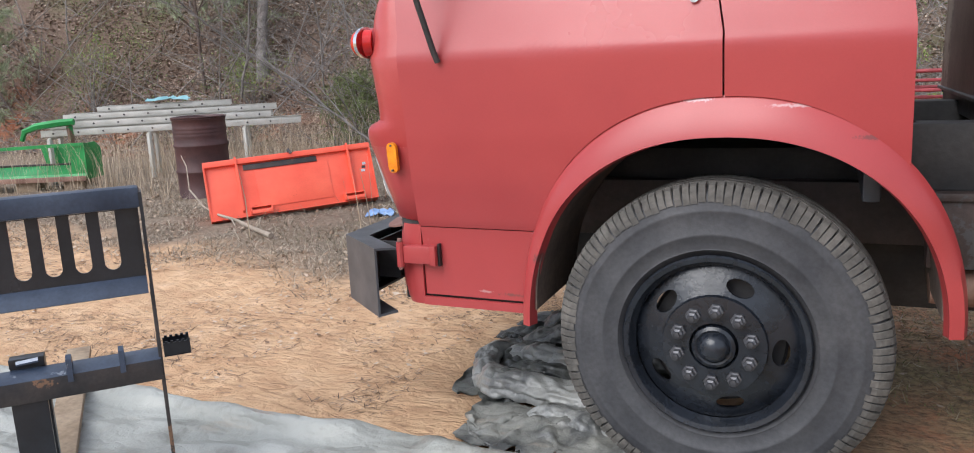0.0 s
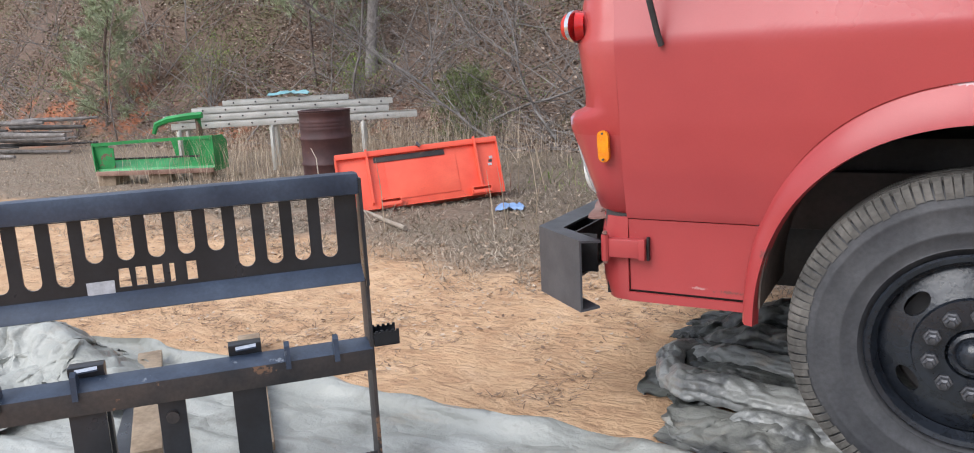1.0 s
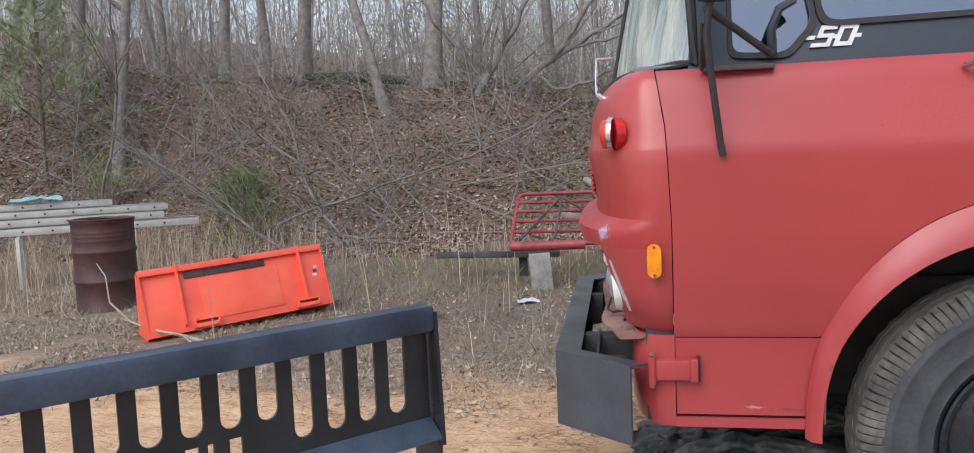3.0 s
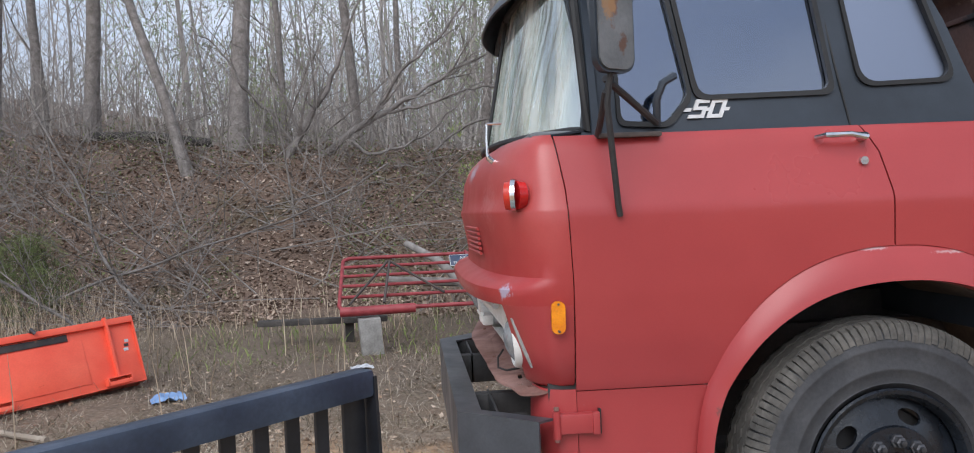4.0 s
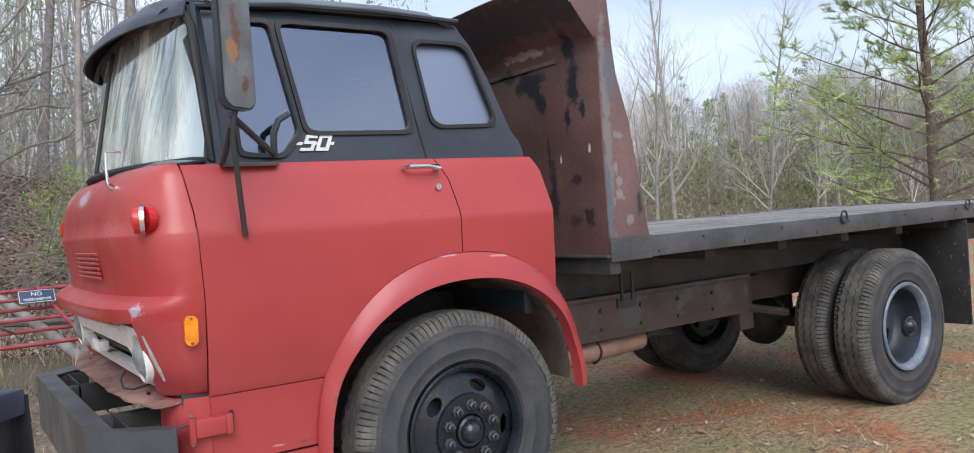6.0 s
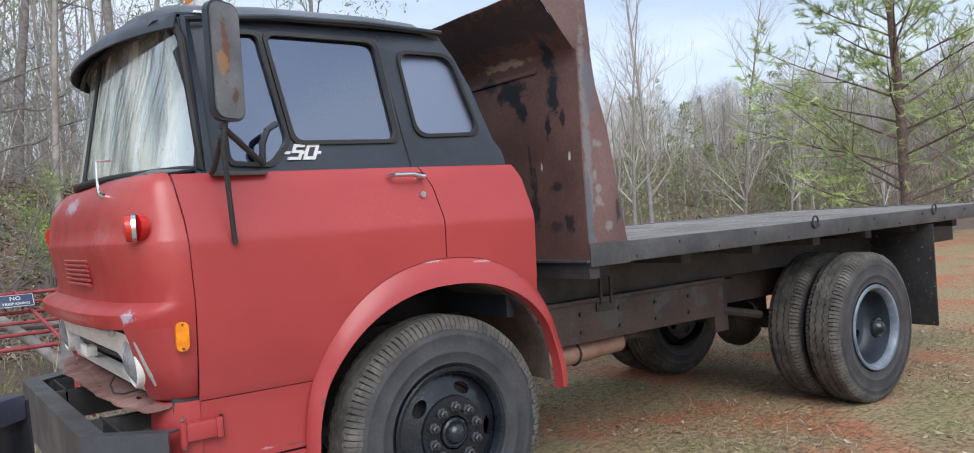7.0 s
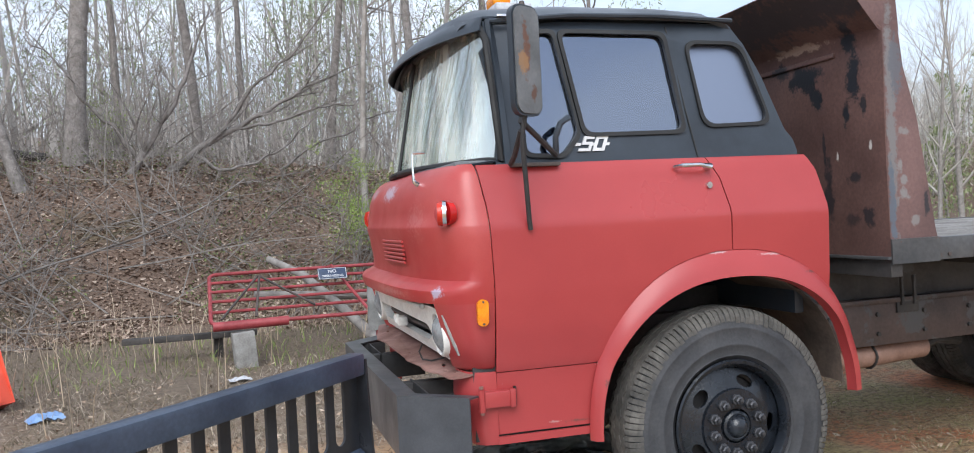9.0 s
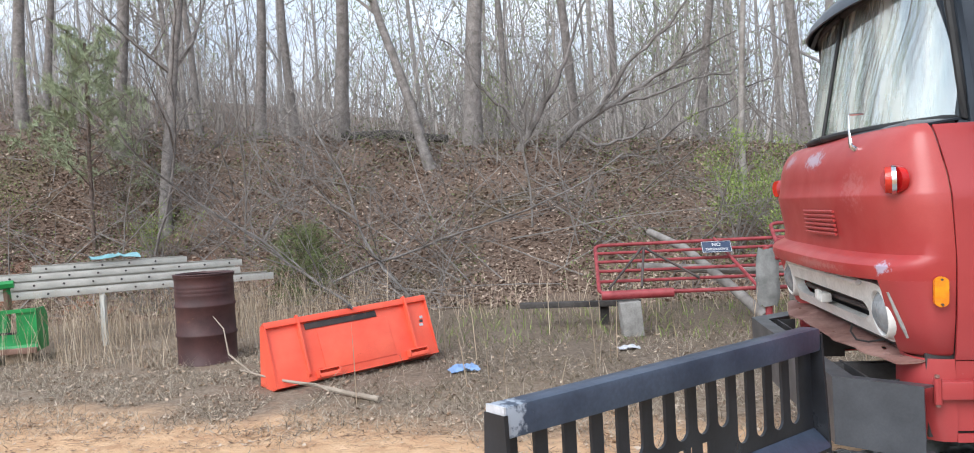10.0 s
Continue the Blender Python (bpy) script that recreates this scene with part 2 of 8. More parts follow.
CHASSIS_RUST = coat("rusty_chassis_rail", (0.045, 0.036, 0.033), (0.105, 0.076, 0.066), rough=0.6, scale=3, grain=50, bumpy=0.3, spread=0.3, chips=(0.10, 0.085, 0.075), chip_at=0.66, chip_scale=7)
LINER = coat("rusty_inner_arch", (0.075, 0.060, 0.052), (0.19, 0.14, 0.11), rough=0.75, scale=4, grain=50, bumpy=0.3, spread=0.3)
FLANGE = coat("pale_blue_grey_rim_flange", (0.13, 0.16, 0.21), (0.23, 0.27, 0.33), rough=0.4, scale=9, grain=60, bumpy=0.15, spread=0.25, chips=(0.05, 0.05, 0.055), chip_at=0.66, chip_scale=14)
FLAP = coat("spattered_mud_flap_rubber", (0.018, 0.018, 0.020), (0.034, 0.033, 0.033), rough=0.7, scale=6, grain=60, bumpy=0.2, chips=(0.15, 0.13, 0.115), chip_at=0.615, chip_scale=26)
RAIL_PIT = coat("pitted_rusty_side_rail", (0.046, 0.032, 0.029), (0.085, 0.056, 0.049), rough=0.55, scale=3, grain=50, bumpy=0.3, spread=0.3, chips=(0.062, 0.060, 0.061), chip_at=0.55, chip_scale=5)
EXHAUST = coat("rusty_exhaust", (0.19, 0.105, 0.075), (0.33, 0.20, 0.15), rough=0.65, scale=6, grain=60, bumpy=0.25)
DECK = coat("weathered_deck_plank", (0.16, 0.145, 0.13), (0.30, 0.28, 0.26), rough=0.8, scale=2, grain=40, bumpy=0.4, spread=0.35, chips=(0.34, 0.32, 0.30), chip_at=0.60, chip_scale=12)
SEAT = coat("cream_vinyl_seat", (0.55, 0.50, 0.40), (0.68, 0.63, 0.52), rough=0.5, scale=5, grain=90, bumpy=0.1)
INSIDE = coat("grey_cab_lining", (0.14, 0.15, 0.16), (0.22, 0.23, 0.24), rough=0.7, scale=5, grain=60)
GLASS = plain_glass("side_glass", (0.88, 0.94, 1.0), 0.90, 3.4, (0.74, 0.82, 1.0))
DARK_GLASS = plain_glass("quarter_glass", (0.80, 0.90, 1.0), 0.08, 7.5, (0.41, 0.46, 0.58), 0.40)
DUSTY_GLASS = plain_glass("windscreen_glass", (0.92, 1.0, 0.97), 0.92, 7.0, (0.95, 1.0, 0.98))


def dust_and_glare_on(m, share):
    """A pale streaked film over a glass: dust plus painted sky-and-trunk reflections."""
    nt = m.node_tree
    out = nt.nodes["Material Output"]
    old = out.inputs["Surface"].links[0].from_socket
    df, mx = nt.nodes.new("ShaderNodeBsdfDiffuse"), nt.nodes.new("ShaderNodeMixShader")
    df.inputs["Color"].default_value = (0.80, 0.80, 0.74, 1)
    fac = ramp(nt, tex(nt, scale=13, detail=6, stretch=(1, 1, 0.16)), [(0.42, 0.03), (0.62, share)])
    nt.links.new(fac, mx.inputs[0])
    nt.links.new(old, mx.inputs[1])
    nt.links.new(df.outputs[0], mx.inputs[2])
    nt.links.new(mx.outputs[0], out.inputs["Surface"])
    return m


SCREEN_GLASS = dust_and_glare_on(DUSTY_GLASS, 0.34)
AMBER = coat("amber_reflector_plastic", (0.72, 0.20, 0.004), (0.9, 0.32, 0.01), rough=0.25, scale=25, grain=160, bumpy=0.3)
RED_LENS = coat("red_lamp_lens", (0.42, 0.008, 0.008), (0.6, 0.02, 0.02), rough=0.15, scale=20, grain=120)
ORANGE_LENS = coat("orange_lamp_lens", (0.48, 0.026, 0.014), (0.60, 0.045, 0.02), rough=0.2, scale=20, grain=120)
HEAD_LENS = coat("ribbed_headlamp_lens", (0.17, 0.18, 0.19), (0.34, 0.36, 0.37), rough=0.10, scale=16, grain=80, bumpy=0.2)
PARK_LENS = coat("dull_parking_lens", (0.26, 0.26, 0.25), (0.40, 0.40, 0.38), rough=0.3, scale=30, grain=90)
ORANGE = coat("safety_orange_paint", (0.80, 0.092, 0.048), (0.90, 0.140, 0.075), rough=0.4, scale=3, grain=90, bumpy=0.04, spread=0.08, chips=(0.55, 0.045, 0.02), chip_at=0.66, chip_scale=4)
DRUM = coat("maroon_drum_paint", (0.045, 0.018, 0.018), (0.085, 0.034, 0.032), rough=0.6, scale=4, grain=60, bumpy=0.15, spread=0.2, chips=(0.11, 0.055, 0.03), chip_at=0.66)
GREEN = coat("green_implement_paint", (0.012, 0.20, 0.045), (0.025, 0.31, 0.075), rough=0.45, scale=4, grain=70, bumpy=0.08, spread=0.12, chips=(0.10, 0.06, 0.04), chip_at=0.70, chip_scale=5)
GREEN_RUST = coat("rusting_green_paint", (0.012, 0.19, 0.045), (0.025, 0.29, 0.075), rough=0.5, scale=4, grain=70, bumpy=0.12, spread=0.15, chips=(0.13, 0.075, 0.05), chip_at=0.53, chip_scale=5)
ALU = coat("dull_aluminium", (0.46, 0.45, 0.41), (0.60, 0.585, 0.54), rough=0.5, metal=0.25, scale=5, grain=90, bumpy=0.06, spread=0.12)
GATE_RED = coat("faded_red_gate_paint", (0.22, 0.025, 0.030), (0.36, 0.055, 0.062), rough=0.55, scale=8, grain=90, bumpy=0.15, spread=0.2)
CONCRETE = coat("grey_concrete", (0.24, 0.23, 0.215), (0.36, 0.35, 0.33), rough=0.9, scale=9, grain=60, bumpy=0.4, spread=0.25)
WOOD = coat("raw_weathered_wood", (0.26, 0.19, 0.125), (0.42, 0.32, 0.22), rough=0.8, scale=6, grain=40, bumpy=0.3, spread=0.3)
DARK_WOOD = coat("dark_wet_timber", (0.03, 0.027, 0.025), (0.075, 0.066, 0.06), rough=0.8, scale=6, grain=40, bumpy=0.4, spread=0.3)
def tarp_material(name, lo, hi, dirt, dirt_at, rough):
    """Woven plastic sheet: creases at two sizes, mud stains."""
    m, nt, b = material(name)
    big = tex(nt, scale=1.6, detail=5, dist=0.4)
    stain = ramp(nt, tex(nt, scale=3.4, detail=9, rough=0.68), [(dirt_at, 0.0), (dirt_at + 0.14, 0.8)])
    col = blend(nt, stain, ramp(nt, big, [(0.34, lo), (0.66, hi)]), dirt)
    smear = ramp(nt, tex(nt, scale=5, detail=6, rough=0.6, stretch=(0.5, 1.6, 1)), [(0.60, 0.0), (0.72, 0.5)])
    col = blend(nt, smear, col, (0.30, 0.235, 0.165))
    crease = maths(nt, "ABSOLUTE", maths(nt, "SUBTRACT", tex(nt, scale=3.2, detail=3, rough=0.5, stretch=(0.7, 1.5, 1)), 0.5))
    fine = maths(nt, "ABSOLUTE", maths(nt, "SUBTRACT", tex(nt, scale=13, detail=4, rough=0.55), 0.5))
    nt.links.new(col, b.inputs["Base Color"])
    b.inputs["Roughness"].default_value = rough
    bump(nt, b, maths(nt, "ADD", maths(nt, "MULTIPLY", crease, 4.0), maths(nt, "MULTIPLY", fine, 0.8)), 0.6, 0.03)
    return m


TARP = tarp_material("grey_tarpaulin", (0.25, 0.255, 0.228), (0.37, 0.375, 0.345), (0.15, 0.145, 0.122), 0.53, 0.42)
# Two darker copies: stains, plus the shade between folds put into the colour.
TARP_MID = tarp_material("soiled_shaded_tarpaulin", (0.10, 0.104, 0.098), (0.27, 0.268, 0.24), (0.030, 0.033, 0.036), 0.46, 0.36)
TARP_DARK = tarp_material("fold_shaded_tarpaulin", (0.040, 0.046, 0.046), (0.125, 0.128, 0.112), (0.012, 0.014, 0.018), 0.47, 0.34)
TARP_WET = tarp_material("grimy_creased_tarpaulin", (0.15, 0.158, 0.160), (0.32, 0.322, 0.30), (0.040, 0.044, 0.050), 0.50, 0.30)
TEAL = coat("pale_teal_plastic", (0.16, 0.36, 0.40), (0.28, 0.50, 0.53), rough=0.5, scale=9, grain=60)
BLUE_RAG = coat("pale_blue_plastic", (0.16, 0.27, 0.5), (0.28, 0.42, 0.66), rough=0.5, scale=9, grain=60)
CLOTH = coat("grey_rag", (0.15, 0.15, 0.145), (0.27, 0.27, 0.26), rough=0.9, scale=7, grain=80, bumpy=0.4)
BARK = coat("grey_brown_bark", (0.19, 0.17, 0.155), (0.33, 0.30, 0.28), rough=0.95, scale=9, grain=40, bumpy=0.8, spread=0.35, bump_dist=0.02)
PALE_BARK = coat("pale_bare_bark", (0.24, 0.215, 0.19), (0.40, 0.37, 0.34), rough=0.9, scale=6, grain=40, bumpy=0.5, spread=0.25)
PINE_BARK = coat("pine_bark", (0.12, 0.088, 0.072), (0.24, 0.18, 0.15), rough=0.95, scale=12, grain=40, bumpy=0.8, spread=0.4, bump_dist=0.02)
TWIG = coat("grey_twig", (0.17, 0.152, 0.138), (0.31, 0.285, 0.262), rough=0.9, scale=6, grain=40, bumpy=0.3)
DEAD_WOOD = coat("grey_dead_wood", (0.13, 0.115, 0.105), (0.30, 0.275, 0.26), rough=0.9, scale=4, grain=40, bumpy=0.6, spread=0.35)
STICK = coat("dry_stick", (0.28, 0.23, 0.18), (0.42, 0.36, 0.29), rough=0.9, scale=6, grain=60)
PAPER = coat("scuffed_white_label", (0.42, 0.43, 0.46), (0.62, 0.63, 0.66), rough=0.5, scale=30, grain=160)
SIGN_BLUE = coat("dark_blue_sign", (0.020, 0.035, 0.075), (0.035, 0.055, 0.11), rough=0.4, scale=20, grain=120)
SIGN_WHITE = coat("white_sign_print", (0.6, 0.6, 0.6), (0.7, 0.7, 0.7), rough=0.5)
MIRROR_BACK = coat("rusty_mirror_back", (0.10, 0.105, 0.11), (0.17, 0.175, 0.18), rough=0.5, scale=7, grain=80, bumpy=0.2, spots=[((-0.930, -1.12, 2.10), (0.020, 0.2, 0.13), (0.13, 0.055, 0.028), 0.9), ((-0.950, -1.12, 2.05), (0.030, 0.2, 0.055), (0.30, 0.165, 0.07), 0.8), ((-0.900, -1.12, 1.93), (0.016, 0.2, 0.035), (0.10, 0.045, 0.025), 0.9)], grit=32)


def leafy(name, lo, mid, hi, rough=0.8, translucent=False):
    """Small pieces whose tone varies from piece to piece."""
    m, nt, b = material(name)
    g = nt.nodes.new("ShaderNodeNewGeometry")
    col = ramp(nt, g.outputs["Random Per Island"], [(0.0, lo), (0.5, mid), (1.0, hi)])
    nt.links.new(col, b.inputs["Base Color"])
    b.inputs["Roughness"].default_value = rough
    return m


STRAW = leafy("dead_grass", (0.12, 0.095, 0.070), (0.29, 0.238, 0.178), (0.54, 0.465, 0.37))
STALK = leafy("tall_dead_stalk", (0.28, 0.21, 0.14), (0.44, 0.345, 0.245), (0.60, 0.50, 0.38))
WEEDY = leafy("rank_grass", (0.07, 0.058, 0.036), (0.14, 0.11, 0.07), (0.28, 0.23, 0.15))
YARD_STRAW = leafy("pale_yard_straw", (0.13, 0.095, 0.055), (0.27, 0.215, 0.125), (0.48, 0.40, 0.27))
BARK_BIT = leafy("dark_bark_shreds", (0.07, 0.042, 0.028), (0.17, 0.105, 0.066), (0.36, 0.245, 0.16))
# Hillside crowns and conifers: distance haze is painted in as paler tones.
FAR_TAN = leafy("haze_painted_tan_crowns", (0.34, 0.30, 0.255), (0.50, 0.455, 0.39), (0.66, 0.615, 0.55))
FAR_GREEN = leafy("haze_painted_conifer_green", (0.12, 0.15, 0.065), (0.20, 0.24, 0.105), (0.32, 0.35, 0.17))
# Paler than TWIG: the air's haze is put into the base colour.
FAR_TWIG = coat("haze_painted_far_twigs", (0.27, 0.25, 0.235), (0.40, 0.375, 0.355), rough=0.95, scale=3, grain=20)
# Twigs beyond the yard, their colour lightened to carry haze.
PALE_TWIG = coat("haze_paled_yard_twigs", (0.42, 0.385, 0.345), (0.56, 0.525, 0.48), rough=0.9, scale=4, grain=20)
# Needle greens lightened and greyed to paint in haze.
HAZY_NEEDLES = leafy("haze_paled_pine_needles", (0.18, 0.22, 0.12), (0.28, 0.32, 0.19), (0.40, 0.44, 0.28))
LITTER = leafy("leaf_litter", (0.13, 0.085, 0.062), (0.245, 0.168, 0.124), (0.46, 0.365, 0.29))
BANK_GREEN = leafy("bank_undergrowth", (0.065, 0.085, 0.028), (0.12, 0.15, 0.05), (0.22, 0.25, 0.10))
SAND_LEAF = leafy("dry_leaf_on_sand", (0.14, 0.082, 0.05), (0.35, 0.235, 0.15), (0.54, 0.43, 0.33))
NEEDLES = leafy("pine_needles", (0.24, 0.32, 0.09), (0.40, 0.48, 0.17), (0.56, 0.62, 0.28))
# Stem greys hold the haze of the woods behind the crest.
THICKET = leafy("haze_painted_thicket_stems", (0.20, 0.178, 0.160), (0.31, 0.28, 0.255), (0.44, 0.41, 0.38))
SPRING = leafy("spring_green_leaf", (0.10, 0.16, 0.03), (0.19, 0.26, 0.06), (0.33, 0.38, 0.12))
GREEN_GRASS = leafy("sparse_green_grass", (0.09, 0.115, 0.030), (0.20, 0.215, 0.065), (0.34, 0.32, 0.13))


def ground_material():
    m, nt, b = material("earth")
    geo = nt.nodes.new("ShaderNodeNewGeometry")
    sep = nt.nodes.new("ShaderNodeSeparateXYZ")
    nt.links.new(geo.outputs["Position"], sep.inputs["Vector"])
    x, y = sep.outputs["X"], sep.outputs["Y"]
    wob = maths(nt, "MULTIPLY", maths(nt, "SUBTRACT", tex(nt, scale=0.8, detail=6), 0.5), 2.2)
    fine = tex(nt, scale=26, detail=6, rough=0.65)
    mid = tex(nt, scale=4.5, detail=6, rough=0.6)
    rake = tex(nt, scale=7, detail=7, rough=0.62, stretch=(0.8, 1.7, 1), dist=1.4)
    sand = ramp(nt, mid, [(0.25, (0.45, 0.26, 0.14)), (0.55, (0.59, 0.38, 0.22)), (0.8, (0.67, 0.46, 0.295))])
    sand = blend(nt, ramp(nt, rake, [(0.57, 0.0), (0.64, 0.55)]), sand, (0.33, 0.18, 0.095))
    straw = ramp(nt, fine, [(0.3, (0.12, 0.088, 0.062)), (0.5, (0.225, 0.172, 0.123)), (0.72, (0.34, 0.275, 0.203))])
    straw = blend(nt, ramp(nt, mid, [(0.45, 0.0), (0.75, 0.5)]), straw, (0.20, 0.115, 0.065))
    broad = tex(nt, scale=0.9, detail=7, rough=0.62)
    yard = ramp(nt, broad, [(0.41, (0.47, 0.175, 0.080)), (0.47, (0.41, 0.235, 0.125)), (0.54, (0.37, 0.28, 0.150)), (0.66, (0.31, 0.285, 0.120))])
    yard = blend(nt, ramp(nt, fine, [(0.38, 0.75), (0.56, 0.0)]), yard, (0.115, 0.078, 0.048))
    yard = blend(nt, ramp(nt, tex(nt, scale=60, detail=5, rough=0.7, stretch=(1, 1.5, 1)), [(0.55, 0.0), (0.66, 0.6)]), yard, (0.38, 0.31, 0.20))
    clay = ramp(nt, mid, [(0.3, (0.27, 0.085, 0.038)), (0.7, (0.44, 0.18, 0.088))])
    wm = nt.nodes.new("ShaderNodeMapRange")
    wm.inputs["From Min"].default_value, wm.inputs["From Max"].default_value = -7.0, -9.5
    nt.links.new(x, wm.inputs["Value"])
    west = wm.outputs["Result"]
    bank = ramp(nt, fine, [(0.3, (0.080, 0.052, 0.038)), (0.55, (0.165, 0.112, 0.082)), (0.8, (0.26, 0.195, 0.15))])
    scarp = nt.nodes.new("ShaderNodeMapRange")
    scarp.inputs["From Min"].default_value, scarp.inputs["From Max"].default_value = 10.2, 9.3
    nt.links.new(maths(nt, "ADD", y, wob), scarp.inputs["Value"])
    face = maths(nt, "MULTIPLY", west, maths(nt, "MULTIPLY", scarp.outputs["Result"], ramp(nt, tex(nt, scale=1.3, detail=6, rough=0.6), [(0.47, 0.0), (0.58, 0.9)])))
    bank = blend(nt, face, bank, clay)
    bank = blend(nt, ramp(nt, tex(nt, scale=0.9, detail=6), [(0.56, 0.0), (0.7, 0.45)]), bank, (0.075, 0.085, 0.03))

    def step(v, lo, hi):
        t = nt.nodes.new("ShaderNodeMapRange")
        t.interpolation_type = "SMOOTHSTEP"
        for k, s in (("From Min", lo), ("From Max", hi)):
            t.inputs[k].default_value = s
        nt.links.new(v, t.inputs["Value"])
        return t.outputs["Result"]

    yw, xw = maths(nt, "ADD", y, wob), maths(nt, "ADD", x, wob)
    edge = maths(nt, "ADD", yw, maths(nt, "MULTIPLY", x, 0.10))
    col = blend(nt, step(edge, 1.7, 2.5), sand, straw)
    weedy = ramp(nt, fine, [(0.3, (0.070, 0.052, 0.038)), (0.5, (0.14, 0.105, 0.076)), (0.72, (0.23, 0.18, 0.13))])
    zone = maths(nt, "MULTIPLY", step(yw, 2.8, 4.4), step(xw, -6.2, -4.2))
    col = blend(nt, maths(nt, "MULTIPLY", zone, 0.85), col, weedy)
    col = blend(nt, step(xw, -0.6, 0.9), col, yard)
    col = blend(nt, step(yw, 7.4, 8.8), col, bank)
    nt.links.new(col, b.inputs["Base Color"])
    b.inputs["Roughness"].default_value = 0.95
    bump(nt, b, maths(nt, "ADD", maths(nt, "MULTIPLY", rake, 1.9), maths(nt, "MULTIPLY", fine, 0.8)), 0.9, 0.024)
    return m


GROUND = ground_material()


# ---- mesh helpers ----
def part(name, bm, mat, parent=None, label="", smooth=35.0, at=None):
    me = bpy.data.meshes.new(name)
    if isinstance(bm, tuple):
        me.from_pydata(*bm)
    else:
        bmesh.ops.recalc_face_normals(bm, faces=bm.faces)
        bm.to_mesh(me)
        bm.free()
    me.materials.append(mat)
    if smooth:
        me.shade_smooth()
        me.set_sharp_from_angle(angle=radians(smooth))
    ob = new(name, me)
    if parent:
        ob.parent = parent
    if at:
        ob.location = at
    if label:
        ob["label"] = label
    return ob


def thing(name, label, category, at=(0, 0, 0), rz=0.0, group=""):
    ob = new(name)
    ob.empty_display_size = 0.2
    ob.matrix_basis = pose(*at, 0, 0, rz)
    return tagged(ob, label, category, group)


def box(bm, x0, y0, z0, x1, y1, z1, bevel=0.0, m=None):
    r = bmesh.ops.create_cube(bm, size=1)
    bmesh.ops.scale(bm, vec=(abs(x1 - x0), abs(y1 - y0), abs(z1 - z0)), verts=r["verts"])
    bmesh.ops.translate(bm, vec=((x0 + x1) / 2, (y0 + y1) / 2, (z0 + z1) / 2), verts=r["verts"])
    vs = r["verts"]
    if bevel:
        es = {e for v in vs for e in v.link_edges}
        g = bmesh.ops.bevel(bm, geom=list(es), offset=bevel, segments=2, affect="EDGES", profile=0.6)
        vs = list({v for f in g["faces"] for v in f.verts} | {v for v in vs if v.is_valid})
    if m is not None:
        bmesh.ops.transform(bm, matrix=m, verts=vs)
    return bm


def boxed(*a, **k):
    return box(bmesh.new(), *a, **k)


def ring_verts(bm, c, axis, r, n, up=None):
    a = Vector(axis).normalized()
    u = a.orthogonal().normalized() if up is None else (Vector(up) - a * a.dot(Vector(up))).normalized()
    w = a.cross(u)
    return [bm.verts.new(Vector(c) + r * (math.cos(2 * math.pi * k / n) * u + math.sin(2 * math.pi * k / n) * w)) for k in range(n)]


def skin(bm, rings, caps=True, closed=True):
    for a, b in zip(rings, rings[1:]):
        n = len(a)
        for k in range(n if closed else n - 1):
            bm.faces.new((a[k], a[(k + 1) % n], b[(k + 1) % n], b[k]))
    if caps:
        bm.faces.new(rings[0][::-1])
        bm.faces.new(rings[-1])


def tube(bm, pts, r, n=8, caps=True):
    """A round bar along points; r may be one radius or one for each point."""
    pts = [Vector(p) for p in pts]
    rs = r if isinstance(r, (list, tuple)) else [r] * len(pts)
    rings, up = [], None
    for k, p in enumerate(pts):
        d = (pts[min(k + 1, len(pts) - 1)] - pts[max(k - 1, 0)])
        up = d.orthogonal() if up is None else up
        rings.append(ring_verts(bm, p, d, rs[k], n, up))
    skin(bm, rings, caps)
    return bm


def tubed(*a, **k):
    return tube(bmesh.new(), *a, **k)


def lathe(bm, profile, n=40, axis="y", c=(0, 0, 0)):
    """Turns (radius, along) points round an axis."""
    rings = []
    for r, h in profile:
        ring = []
        for k in range(n):
            a = 2 * math.pi * k / n
            u, w = r * math.cos(a), r * math.sin(a)
            ring.append(bm.verts.new(Vector(c) + Vector({"y": (u, h, w), "z": (u, w, h), "x": (h, u, w)}[axis])))
        rings.append(ring)
    skin(bm, rings, False)
    return bm


def plate(outer, holes, place, thick, bm=None):
    """A sheet with holes. place(u, v, d) gives the point at (u, v) on its face and d behind it."""
    bm = bm or bmesh.new()
    flat = bmesh.new()
    loops = []
    for loop in (outer, *holes):
        vs = [flat.verts.new((u, v, 0)) for u, v in loop]
        loops.append(loop)
        for k in range(len(vs)):
            flat.edges.new((vs[k], vs[(k + 1) % len(vs)]))
    bmesh.ops.triangle_fill(flat, use_beauty=True, edges=flat.edges[:], normal=(0, 0, 1))
    flat.verts.index_update()
    top = [bm.verts.new(place(v.co.x, v.co.y, 0.0)) for v in flat.verts]
    low = [bm.verts.new(place(v.co.x, v.co.y, thick)) for v in flat.verts]
    for f in flat.faces:
        ids = [v.index for v in f.verts]
        bm.faces.new([top[i] for i in ids])
        bm.faces.new([low[i] for i in reversed(ids)])
    for e in flat.edges:
        if len(e.link_faces) == 1:
            a, b = e.verts[0].index, e.verts[1].index
            bm.faces.new((top[a], top[b], low[b], low[a]))
    flat.free()
    return bm


